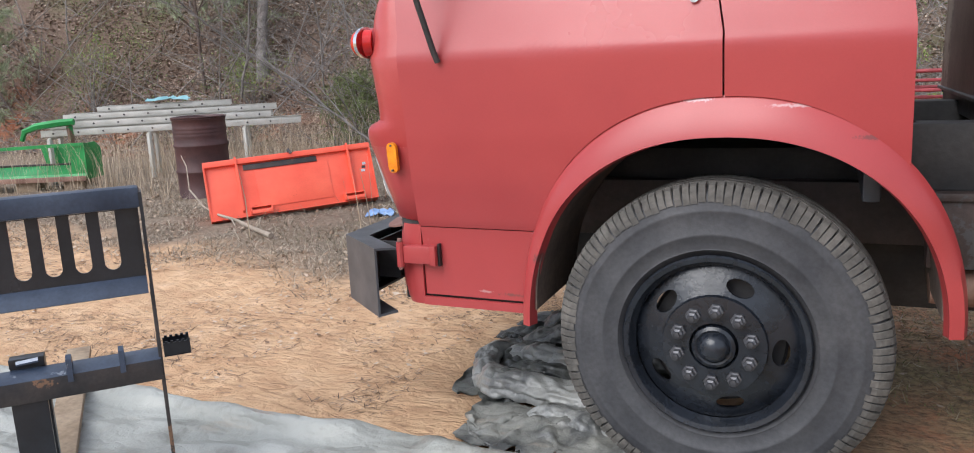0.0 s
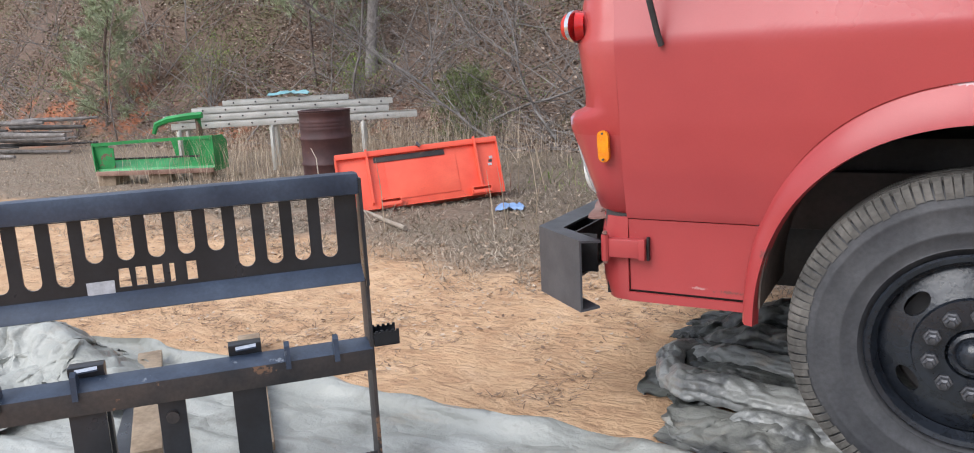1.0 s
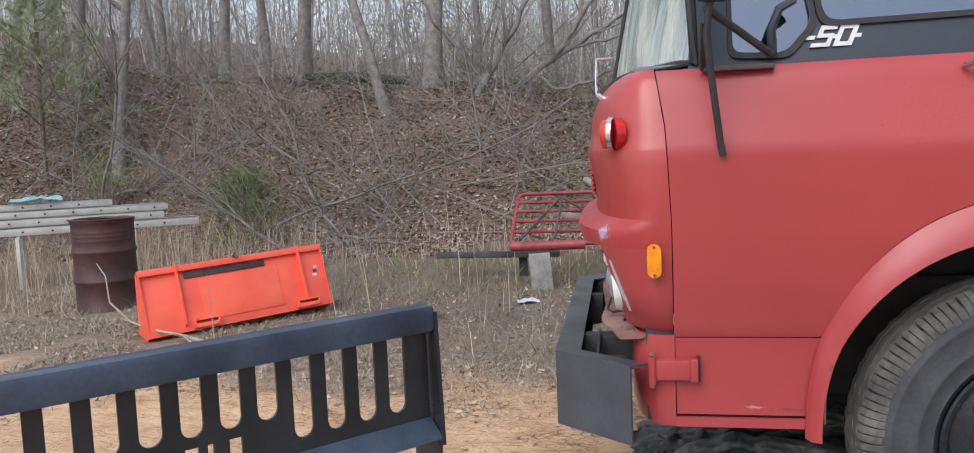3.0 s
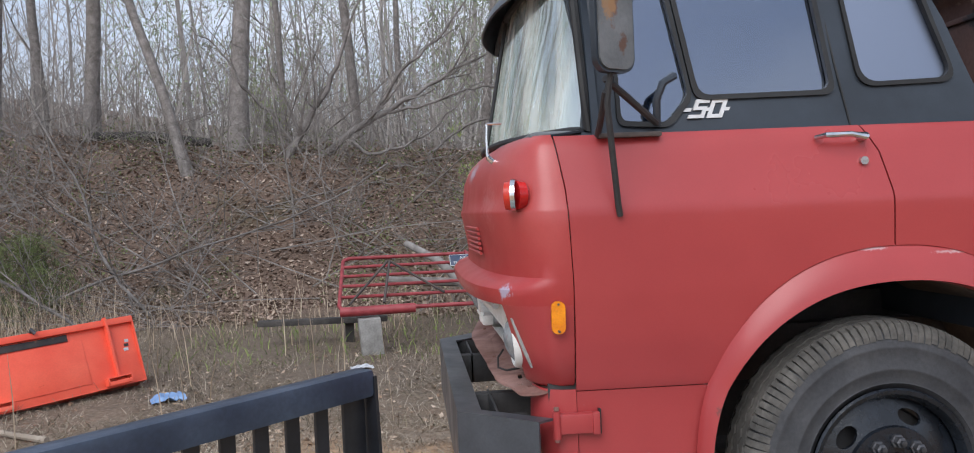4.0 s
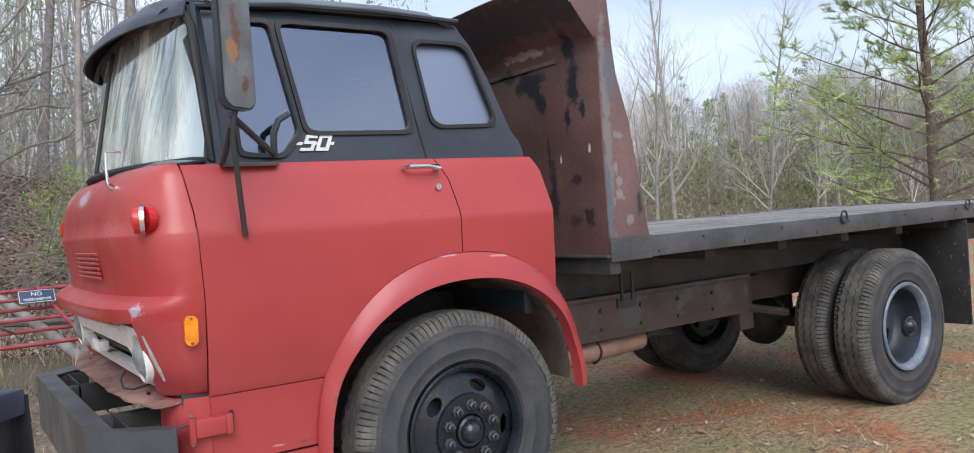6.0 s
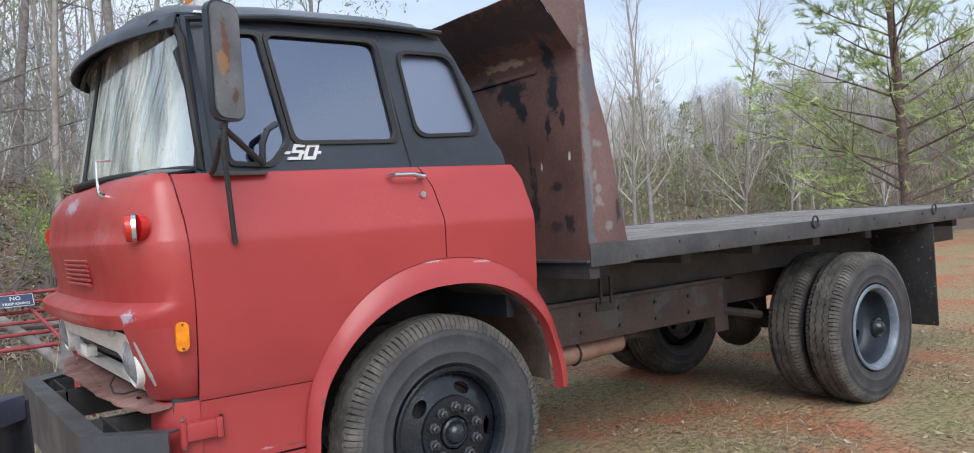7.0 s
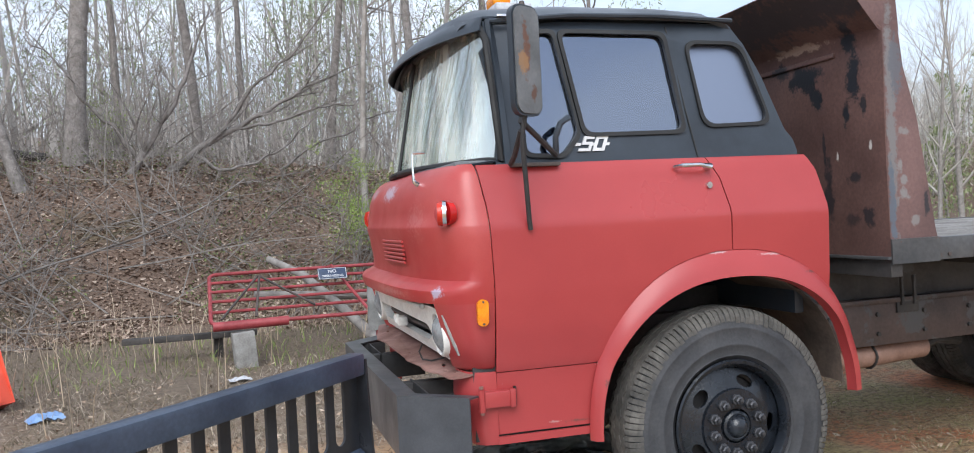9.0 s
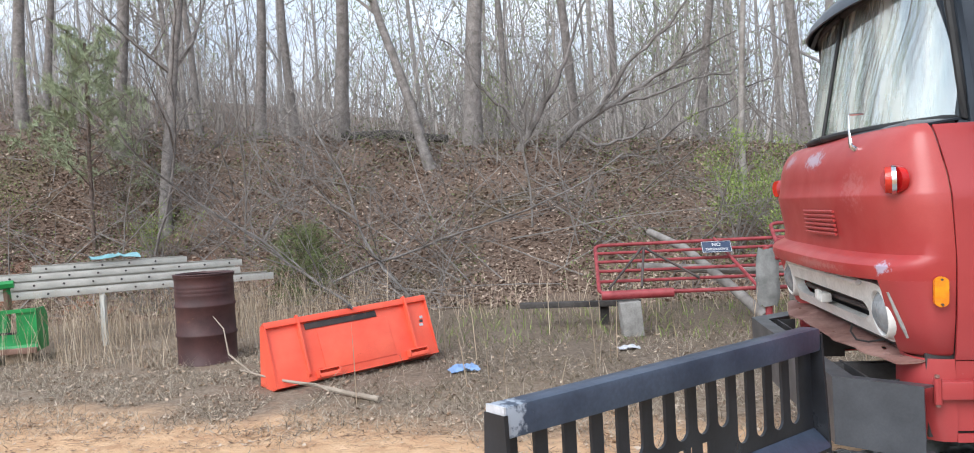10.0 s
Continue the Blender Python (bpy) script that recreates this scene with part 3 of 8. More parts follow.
def rounded(u0, v0, u1, v1, r, n=5):
    out = []
    for cu, cv, a0 in ((u1 - r, v1 - r, 0), (u0 + r, v1 - r, 90), (u0 + r, v0 + r, 180), (u1 - r, v0 + r, 270)):
        out += [(cu + r * math.cos(radians(a0 + 90 * k / n)), cv + r * math.sin(radians(a0 + 90 * k / n))) for k in range(n + 1)]
    return out


def round_poly(pts, r, n=4):
    """A polygon with its corners rounded."""
    out = []
    for k, p in enumerate(pts):
        p, a, b = Vector(p), Vector(pts[k - 1]), Vector(pts[(k + 1) % len(pts)])
        da, db = (a - p), (b - p)
        ra = min(r, da.length * 0.45, db.length * 0.45)
        s, e = p + da.normalized() * ra, p + db.normalized() * ra
        for j in range(n + 1):
            t = j / n
            q = s * (1 - t) ** 2 + p * 2 * t * (1 - t) + e * t * t
            out.append((q.x, q.y))
    return out


def grid(bm, rows):
    """A sheet through rows of points."""
    vs = [[bm.verts.new(p) for p in row] for row in rows]
    for a, b in zip(vs, vs[1:]):
        for k in range(len(a) - 1):
            bm.faces.new((a[k], a[k + 1], b[k + 1], b[k]))
    return vs


def thicken(bm, d):
    """Gives an open sheet a thickness d."""
    bmesh.ops.recalc_face_normals(bm, faces=bm.faces)
    bmesh.ops.solidify(bm, geom=bm.faces[:], thickness=d)
    return bm


def lerp(a, b, t):
    return a + (b - a) * t


def table(x, pts):
    return float(np.interp(x, [p[0] for p in pts], [p[1] for p in pts]))


def smooth01(t):
    t = max(0.0, min(1.0, t))
    return t * t * (3 - 2 * t)


# ---- the ground ----
def rise(x):
    """Height of the bank's crest along the yard."""
    return table(x, [(-60, 9.0), (-24, 5.4), (-14, 3.6), (-10, 3.1), (-4, 2.6), (1, 2.3), (6, 1.6), (12, 0.4), (18, 0.0)])


def ground_z(x, y):
    base = 0.022 * max(0.0, min(y - 1.5, 7.0)) * smooth01((6 - x) / 8 + 0.5)
    d = (y - 8.3 - 0.5 * math.sin(x * 0.45)) / 5.2
    z = base + rise(x) * smooth01(d)
    if y > 14:
        z += 0.105 * (min(y, 50) - 14) * smooth01((10 - x) / 10)
    z += 8.5 * smooth01((math.hypot(x, y) - 50) / 75) * smooth01((x - 12) / 20)
    if x > 25:
        z += -0.012 * (x - 25) if x < 70 else -0.54 + 0.06 * (x - 70) * smooth01((x - 70) / 40)
    return z


def rough_z(x, y):
    far = smooth01((abs(x) + abs(y) - 18) / 20)
    n = 0.018 * noise.noise((x * 1.7, y * 1.7, 0)) + 0.008 * noise.noise((x * 6, y * 6, 3))
    bank = smooth01((y - 8) / 1.5) * (0.16 * noise.noise((x * 0.8, y * 0.8, 5)) + 0.06 * noise.noise((x * 2.6, y * 2.6, 8)))
    ruts = smooth01((3.2 - y) / 1.2) * smooth01((0.8 - x) / 1.0) * (0.014 * (1 - 2 * abs(noise.noise((x * 1.9, y * 4.2, 21)))) + 0.007 * noise.noise((x * 9, y * 14, 6)))
    return ground_z(x, y) + (n + bank + ruts) * (1 - 0.6 * far)


def axis_steps(spans):
    out = []
    for a, b, step in spans:
        out += list(np.arange(a, b, step))
    return out


def build_ground():
    xs = axis_steps([(-900, -100, 80), (-100, -30, 7), (-30, -14, 0.8), (-14, -6.5, 0.13), (-6.5, 0.5, 0.07), (0.5, 6, 0.13), (6, 22, 0.5), (22, 160, 6), (160, 900.1, 80)])
    ys = axis_steps([(-900, -60, 80), (-60, -8, 4), (-8, -3, 0.4), (-3, -0.2, 0.13), (-0.2, 3.2, 0.07), (3.2, 14.5, 0.13), (14.5, 32, 0.8), (32, 160, 6), (160, 900.1, 80)])
    vs = [(x, y, rough_z(x, y)) for y in ys for x in xs]
    n = len(xs)
    fs = [(j * n + i, j * n + i + 1, (j + 1) * n + i + 1, (j + 1) * n + i) for j in range(len(ys) - 1) for i in range(n - 1)]
    return tagged(part("ground", (vs, [], fs), GROUND, smooth=180), "bare sandy yard with dead grass and a leaf-strewn clay bank", "ground", kind="structure")


build_ground()

# ---- the truck ----
truck = thing("flatbed_truck", "old red and black cab-over flatbed truck with a rusty headboard", "truck", (0, 1, 0))
HALF = [(0.50, 0.905), (0.822, 0.915), (0.845, 0.930), (1.00, 0.960), (1.15, 0.977), (1.40, 0.990), (1.425, 0.990), (1.445, 0.984), (1.62, 0.938), (1.655, 0.924), (1.670, 0.912), (1.674, 0.884), (1.75, 0.866), (2.25, 0.790), (2.34, 0.74)]


def half(x, z):
    """Half the cab's width at a place along it and a height."""
    return table(z, HALF) + 0.035 * (x + 0.5)


def arch(x, c, rx, rz, z0, n=2.2):
    t = abs(x - c) / rx
    return z0 + rz * (1 - t**n) ** (1 / n) if t < 1 else z0


def side_panel(xl, xr, low, high, cols, rows, s, push=0.0):
    """A body side between two edge functions of height, s = -1 for the side near the walk, 1 for the far side."""
    bm = bmesh.new()
    pts = []
    for i in range(cols + 1):
        u, col = i / cols, []
        for j in range(rows + 1):
            v = j / rows
            x0 = lerp(xl(1.3), xr(1.3), u)
            z = lerp(low(x0), high(x0), v)
            x = lerp(xl(z), xr(z), u)
            col.append((x, s * (half(x, z) + push), z))
        pts.append(col)
    grid(bm, pts)
    return thicken(bm, -0.012 if s < 0 else 0.012)


SEAM_X = lambda z: table(z, [(0.5, -1.046), (1.2, -1.052), (1.5, -1.066), (1.67, -1.090)])
DOOR_REAR = lambda z: table(z, [(1.2, 0.022), (1.45, 0.021), (1.58, -0.002), (1.68, -0.055)])
CAB_REAR = lambda z: table(z, [(1.0, 0.515), (1.45, 0.510), (1.60, 0.490), (1.67, 0.455)])
BELT = lambda x: 1.668
ARCH_OUT = lambda x: arch(x, 0.035, 0.672 if x < 0.035 else 0.635, 0.716, 0.548)
FAR = (-1, 1)


def shift(fn, d):
    return lambda z: fn(z) + d


for s in FAR:
    door_panel = part("door", side_panel(shift(SEAM_X, 0.003), shift(DOOR_REAR, -0.003), lambda x: max(0.836, ARCH_OUT(x) + 0.006), BELT, 46, 44, s), RED, truck, "faded red cab door, a fine crease along it")
    part("lower_door_panel", side_panel(shift(SEAM_X, 0.005), lambda z: table(z, [(0.55, -0.640), (0.852, -0.600)]), lambda x: 0.574, lambda x: 0.829, 14, 6, s), RED_CHIP, truck)
    part("sill", side_panel(shift(SEAM_X, 0.0), lambda z: -0.64, lambda x: 0.535, lambda x: 0.566, 12, 2, s, 0.012), RED_CHIP, truck)
    part("quarter_panel", side_panel(shift(DOOR_REAR, 0.003), CAB_REAR, lambda x: max(1.06, ARCH_OUT(x) + 0.006), BELT, 20, 34, s), RED, truck)
    part("inner_panel", boxed(-1.135, s * 0.868, 0.548, -0.655, s * 0.884, 0.86, 0.003), CHASSIS, truck)
    # hinge of the lower panel
    hb = bmesh.new()
    box(hb, -1.118, s * 0.905, 0.694, -0.990, s * 0.942, 0.760, 0.007)
    box(hb, -1.000, s * 0.925, 0.690, -0.976, s * 0.948, 0.764, 0.005)
    tube(hb, [(-1.120, s * 0.940, 0.682), (-1.120, s * 0.940, 0.773)], 0.014, 10)
    hinge = part("hinge", hb, RED, truck, "red strap hinge")
    # black strip added to stand for the shadow at the strap's end
    part("hinge_shade_strip", boxed(-0.976, s * 0.905, 0.686, -0.968, s * 0.926, 0.768), RUBBER_TRIM, hinge)
    for z in (0.672, 0.776):
        part("hinge_pin", tubed([(-1.120, s * 0.940, z), (-1.120, s * 0.940, z + 0.010)], 0.009, 8), RED_RUST, hinge)


def fender(s):
    bm = bmesh.new()
    cols = []
    for k in range(57):
        a = math.pi * k / 56
        ca, sa = math.cos(a), math.sin(a)
        p = 2 / 2.2
        ex, ez = math.copysign(abs(ca) ** p, ca), abs(sa) ** p
        drop = 0.0
        w = 0.688 if ex > 0 else 0.645
        zb = 0.508 if ex > 0 else 0.590
        out, mid, inn = (0.035 - w * ex, zb + (1.273 - zb) * ez), (0.035 - (w - 0.012) * ex, zb + (1.216 - zb) * ez), (0.03 - (w - 0.045) * ex, zb + (1.155 - zb) * ez)
        h = half(out[0], max(out[1], 0.86))
        base = h
        yo, ym, yi = base + 0.004, base + 0.040, base + 0.052
        prof = [(out, yo), (mid, ym), (inn, yi), (inn, yi - 0.012), ((inn[0] * 0.985 + 0.0006, inn[1] - 0.004), yi - 0.05)]
        cols.append([(q[0], s * yy, q[1] - drop * (1 if yy > yo else 0.8)) for q, yy in prof])
    grid(bm, cols)
    return thicken(bm, 0.006)


for s in FAR:
    fend = part("fender", fender(s), RED_CHIP, truck, "rounded red wheel-arch fender with chipped paint", 50)
    # dark liner inside the arch
    lin = bmesh.new()
    cols = []
    for k in range(29):
        a = math.pi * k / 28
        p = 2 / 2.2
        ex, ez = math.copysign(abs(math.cos(a)) ** p, math.cos(a)), abs(math.sin(a)) ** p
        x, z = 0.03 - (0.632 if ex > 0 else 0.596) * ex, (0.56 if ex > 0 else 0.62) + (0.602 if ex > 0 else 0.542) * ez
        cols.append([(x, s * 0.950, z), (x, s * 0.75, z), (x, s * 0.48, z)])
    vs = grid(lin, cols)
    part("wheel_arch_liner", thicken(lin, 0.006), LINER, fend, "rusty dark inner arch")
    for k, (bx, bz) in enumerate(((-0.570, 0.84), (-0.612, 0.66), (-0.600, 0.725))):
        part("bolt", tubed([(bx, s * 0.92, bz), (bx, s * (half(bx, 0.7) + 0.043), bz)], 0.008, 8), CHASSIS, fend)


# nose: (height, front at the middle, half width at the seam, squareness)
NOSE = [(0.838, -1.228, 0.895, 3), (0.855, -1.254, 0.925, 3), (0.98, -1.307, 0.955, 3), (1.08, -1.341, 0.97, 3.1), (1.12, -1.360, 0.976, 3.1), (1.15, -1.370, 0.98, 3.1), (1.172, -1.369, 0.982, 3.1), (1.190, -1.352, 0.984, 3), (1.202, -1.318, 0.985, 2.9), (1.212, -1.300, 0.986, 2.8), (1.26, -1.297, 0.988, 2.8), (1.32, -1.307, 0.99, 2.8), (1.38, -1.318, 0.991, 2.8), (1.425, -1.329, 0.99, 2.8), (1.436, -1.328, 0.987, 2.8), (1.445, -1.322, 0.984, 2.8), (1.5, -1.313, 0.97, 2.8), (1.56, -1.307, 0.954, 2.8), (1.61, -1.287, 0.94, 2.8), (1.645, -1.264, 0.926, 2.8), (1.668, -1.238, 0.91, 2.8), (1.683, -1.211, 0.885, 2.8)]


def nose_point(row, th):
    z, xf, hw, n = row
    xs = SEAM_X(z)
    p = 2 / n
    return (xs + (xf - xs) * math.cos(th) ** p if th < math.pi / 2 else xs, (hw - 0.018) * math.sin(th) ** p, z)


def nose(z_lo, z_hi, t_lo, t_hi, cols=26):
    bm = bmesh.new()
    rows = [r for r in NOSE if z_lo - 1e-4 <= r[0] <= z_hi + 1e-4]
    for s in FAR:
        grid(bm, [[(q[0], s * q[1], q[2]) for q in (nose_point(r, lerp(t_lo, t_hi, k / cols)) for k in range(cols + 1))] for r in rows])
    bmesh.ops.remove_doubles(bm, verts=bm.verts, dist=0.0005)
    return thicken(bm, 0.01)


MOUTH_T = 0.60
nose_panel = part("nose_panel", nose(1.12, 1.70, 0.0, math.pi / 2), RED_NOSE, truck, "curved red front panel with sun-bleached and bluish pale patches", 30)
for s in FAR:
    cheek = bmesh.new()
    rows = [r for r in NOSE if r[0] <= 1.121]
    grid(cheek, [[(q[0], s * q[1], q[2]) for q in (nose_point(r, lerp(0.93, math.pi / 2, k / 16)) for k in range(17))] for r in rows])
    part("cheek_panel", thicken(cheek, 0.01), RED, truck, "", 60)
    side = bmesh.new()
    grid(side, [[(nose_point(r, 0.93)[0], s * nose_point(r, 0.93)[1], r[0]), (nose_point(r, 0.93)[0] + 0.045, s * (nose_point(r, 0.93)[1] - 0.055), r[0]), (-1.135, s * 0.665, r[0])] for r in rows])
    part("mouth_side", thicken(side, 0.006), RED, truck, "", 60)
    low = bmesh.new()
    pts = []
    for z, e in ((0.535, 0.0), (0.56, 0.012), (0.60, 0.022), (0.72, 0.026), (0.78, 0.024), (0.834, 0.016)):
        row = []
        for k in range(11):
            a = math.pi / 2 * k / 10
            row.append((-1.046 - (0.105 + e) * math.cos(a) ** 0.75, s * (0.74 + (0.165 + e * 0.3) * math.sin(a) ** 0.75), z))
        pts.append([(-1.046 - (0.105 + e) * 0.9, s * 0.66, z)] + row)
    grid(low, pts)
    part("lower_corner_panel", thicken(low, 0.01), RED, truck, "", 60)
    # amber side marker
    am = bmesh.new()
    for z0, z1, d in ((1.030, 1.138, 0.012),):
        plate(rounded(-1.128, z0, -1.085, z1, 0.021, 6), [], lambda u, v, w, s=s: (u, s * (0.956 + 0.010 * (v - 1.03) / 0.108 + 0.012 * (u + 1.128) / 0.043 + 0.010 - w), v), 0.016, am)
    marker = part("side_marker", am, AMBER, truck, "amber side reflector", 30)
    for z in (1.040, 1.128):
        part("screw", tubed([(-1.1065, s * 0.960, z), (-1.1065, s * 0.984, z)], 0.004, 8), NUT, marker)
    # clearance lamp on the upper corner
    lamp_c = Vector((-1.205, s * 0.875, 1.485))
    d = Vector((-0.62, s * 0.78, 0.0)).normalized()
    fwd = Vector((-d.y * s, d.x * s, 0)) * s
    lb = bmesh.new()
    tube(lb, [lamp_c - d * 0.03, lamp_c + d * 0.020, lamp_c + d * 0.024], [0.052, 0.052, 0.040], 16)
    corner = part("corner_lamp", lb, RED, truck, "red two-faced corner lamp with a chrome band")
    part("lens", tubed([lamp_c + d * 0.022 - Vector((0.034, 0, 0)), lamp_c + d * 0.030 - Vector((0.006, 0, 0))], [0.046, 0.050], 16), ORANGE_LENS, corner, "orange-red front lens")
    part("rear_lens", tubed([lamp_c + d * 0.024 + Vector((0.028, 0, 0)), lamp_c + d * 0.032 + Vector((0.004, 0, 0))], [0.044, 0.049], 16), RED_LENS, corner)
    part("band", tubed([lamp_c + d * 0.028 - Vector((0.010, 0, 0)), lamp_c + d * 0.033 + Vector((0.008, 0, 0))], [0.055, 0.055], 20), CHROME, corner, "chrome band")

# front louvre badge and grille
lou = bmesh.new()
for k in range(6):
    z = 1.375 + 0.019 * k
    tube(lou, [(-1.302 - 0.0017 * k, -0.44, z - 0.10), (-1.307 - 0.0017 * k, -0.26, z - 0.10), (-1.310 - 0.0017 * k, 0.0, z - 0.10)], 0.007, 6)
part("louvre_badge", lou, RED_NOSE, truck, "raised red louvres")
def mouth(u, v, d):
    return (-1.250 + 0.045 * abs(u / 0.80) ** 3 - 0.30 * (v - 0.97) + d, u, v)


LAMP_Y = 0.735
lamp_hole = lambda c: [(c + 0.088 * math.cos(2 * math.pi * k / 24), 0.983 + 0.088 * math.sin(2 * math.pi * k / 24)) for k in range(24)]
gr = plate(round_poly([(-0.77, 0.868), (0.77, 0.868), (0.815, 0.985), (0.78, 1.096), (-0.78, 1.096), (-0.815, 0.985)], 0.07, 6),
           [round_poly([(-0.52, 0.930), (0.52, 0.930), (0.60, 0.962), (0.575, 1.010), (-0.575, 1.010), (-0.60, 0.962)], 0.024, 4), lamp_hole(-LAMP_Y), lamp_hole(LAMP_Y)], mouth, 0.045)
grille = part("grille", gr, WHITE, truck, "chalky white grille frame with a dark slot", 40)
for z, r in ((1.088, 0.012),):
    part("grille_rib", tubed([mouth(lerp(-0.60, 0.60, k / 12), z, -0.004) for k in range(13)], r, 8), WHITE, grille)
part("grille_bar", tubed([mouth(-0.55, 0.966, 0.05), mouth(0, 0.966, 0.05), mouth(0.55, 0.966, 0.05)], 0.012, 8), CHASSIS_RUST, grille)
gb = bmesh.new()
box(gb, -1.274, -0.055, 0.940, -1.225, 0.055, 0.985, 0.010)
box(gb, -1.282, -0.030, 0.952, -1.262, 0.030, 0.998, 0.008)
part("grille_badge", gb, WHITE, grille, "white centre badge")
part("grille_back", boxed(-1.135, -0.80, 0.83, -1.120, 0.80, 1.13), CHASSIS, grille)
for s in FAR:
    hc = Vector((-1.222, s * LAMP_Y, 0.983))
    hl = bmesh.new()
    lathe(hl, [(0.0, -0.036), (0.030, -0.033), (0.060, -0.022), (0.082, -0.004), (0.084, 0.03)], 28, "x", hc)
    for v in hl.verts:
        v.co.x -= 0.10 * (v.co.z - 0.983)
    headlight = part("headlight", hl, HEAD_LENS, truck, "round ribbed headlight")
    for k in range(-5, 6):
        y = 0.0135 * k
        zr = math.sqrt(max(0.0, 0.078 ** 2 - y * y))
        part("lens_rib", tubed([(hc.x - 0.037 + 0.034 * ((y * y + z * z) / 0.0067) - 0.10 * z, hc.y + y, hc.z + z) for z in [lerp(-zr, zr, i / 8) for i in range(9)]], 0.0022, 5, False), HEAD_LENS, headlight)
    bz = bmesh.new()
    lathe(bz, [(0.083, 0.03), (0.083, -0.010), (0.088, -0.017), (0.095, -0.013), (0.100, 0.004), (0.101, 0.03)], 32, "x", hc)
    for v in bz.verts:
        v.co.x -= 0.10 * (v.co.z - 0.983)
    part("headlight_bezel", bz, WHITE, truck, "white rounded headlight bezel")
    pk = [Vector((q[0] + 0.001, s * (q[1] - 0.001), q[2])) for q in (nose_point(r, th) for r, th in (((0.905, -1.275, 0.940, 3), 1.10), ((0.95, -1.294, 0.950, 3), 1.075), ((1.00, -1.313, 0.958, 3), 1.045), ((1.075, -1.340, 0.97, 3.1), 1.0)))]
    part("parking_light", tubed(pk, [0.005, 0.009, 0.009, 0.005], 8), PARK_LENS, truck, "narrow pale parking light strip")

# rusty valance under the grille
val = bmesh.new()
plate(round_poly([(-0.89, -1.14), (-0.84, -1.225), (-0.70, -1.250), (-0.60, -1.285), (-0.2, -1.275), (0.2, -1.292), (0.60, -1.280), (0.84, -1.225), (0.89, -1.14), (0.84, -1.06), (-0.84, -1.06)], 0.03, 3),
      [rounded(u, v, u + 0.034, v + 0.016, 0.006, 2) for u, v in ((-0.80, -1.19), (-0.73, -1.215), (-0.77, -1.165), (-0.66, -1.205), (-0.1, -1.24), (0.3, -1.22), (0.62, -1.215), (0.76, -1.19))],
      lambda u, v, d: (v, u, 0.850 + 0.16 * (v + 1.06) + 0.012 * math.sin(u * 9) + 0.006 * math.sin(u * 31 + v * 20) - d), 0.006, val)
valance = part("valance", val, RED_RUST, truck, "rusty red valance sheet with holes")
part("valance_wire", tubed([(-1.20, -0.66, 0.868), (-1.24, -0.60, 0.850), (-1.262, -0.52, 0.846), (-1.25, -0.40, 0.862), (-1.22, -0.33, 0.88)], 0.004, 6), RUBBER_TRIM, valance, "loose black wire")

# bumper: a bent steel channel with open top pockets
def bumper():
    line = [(-1.190, -1.006), (-1.438, -0.800), (-1.438, 0.800), (-1.190, 1.006)]
    prof = [(0.085, 0.752), (0.0, 0.760), (0.0, 0.502), (0.075, 0.508)]
    bm = bmesh.new()
    cols = []
    for k, (x, y) in enumerate(line):
        nx, ny = (1.0, 0.0)
        if k in (1, 2):
            nx, ny = 1.0, 0.42 * (1 if k == 1 else -1)
        else:
            nx, ny = 0.67, 0.74 * (1 if k == 0 else -1)
        cols.append([(x + d * nx, y + d * ny, z) for d, z in prof])
    grid(bm, cols)
    return thicken(bm, 0.008)


bump_ob = part("bumper", bumper(), STEEL, truck, "plain black channel-steel bumper with angled ends", 20)
for s in FAR:
    bb = bmesh.new()
    box(bb, -1.430, s * 0.40, 0.60, -1.05, s * 0.46, 0.735, 0.004)
    box(bb, -1.425, s * 0.46, 0.62, -1.30, s * 0.80, 0.628)
    box(bb, -1.30, s * 0.40, 0.60, -1.292, s * 0.84, 0.742)
    box(bb, -1.425, s * 0.80, 0.60, -1.20, s * 0.808, 0.742)
    part("bumper_bracket", bb, CHASSIS, bump_ob)

# upper cab, black
def upper(u, v, d, s):
    return (u, s * (half(u, v) - d), v)


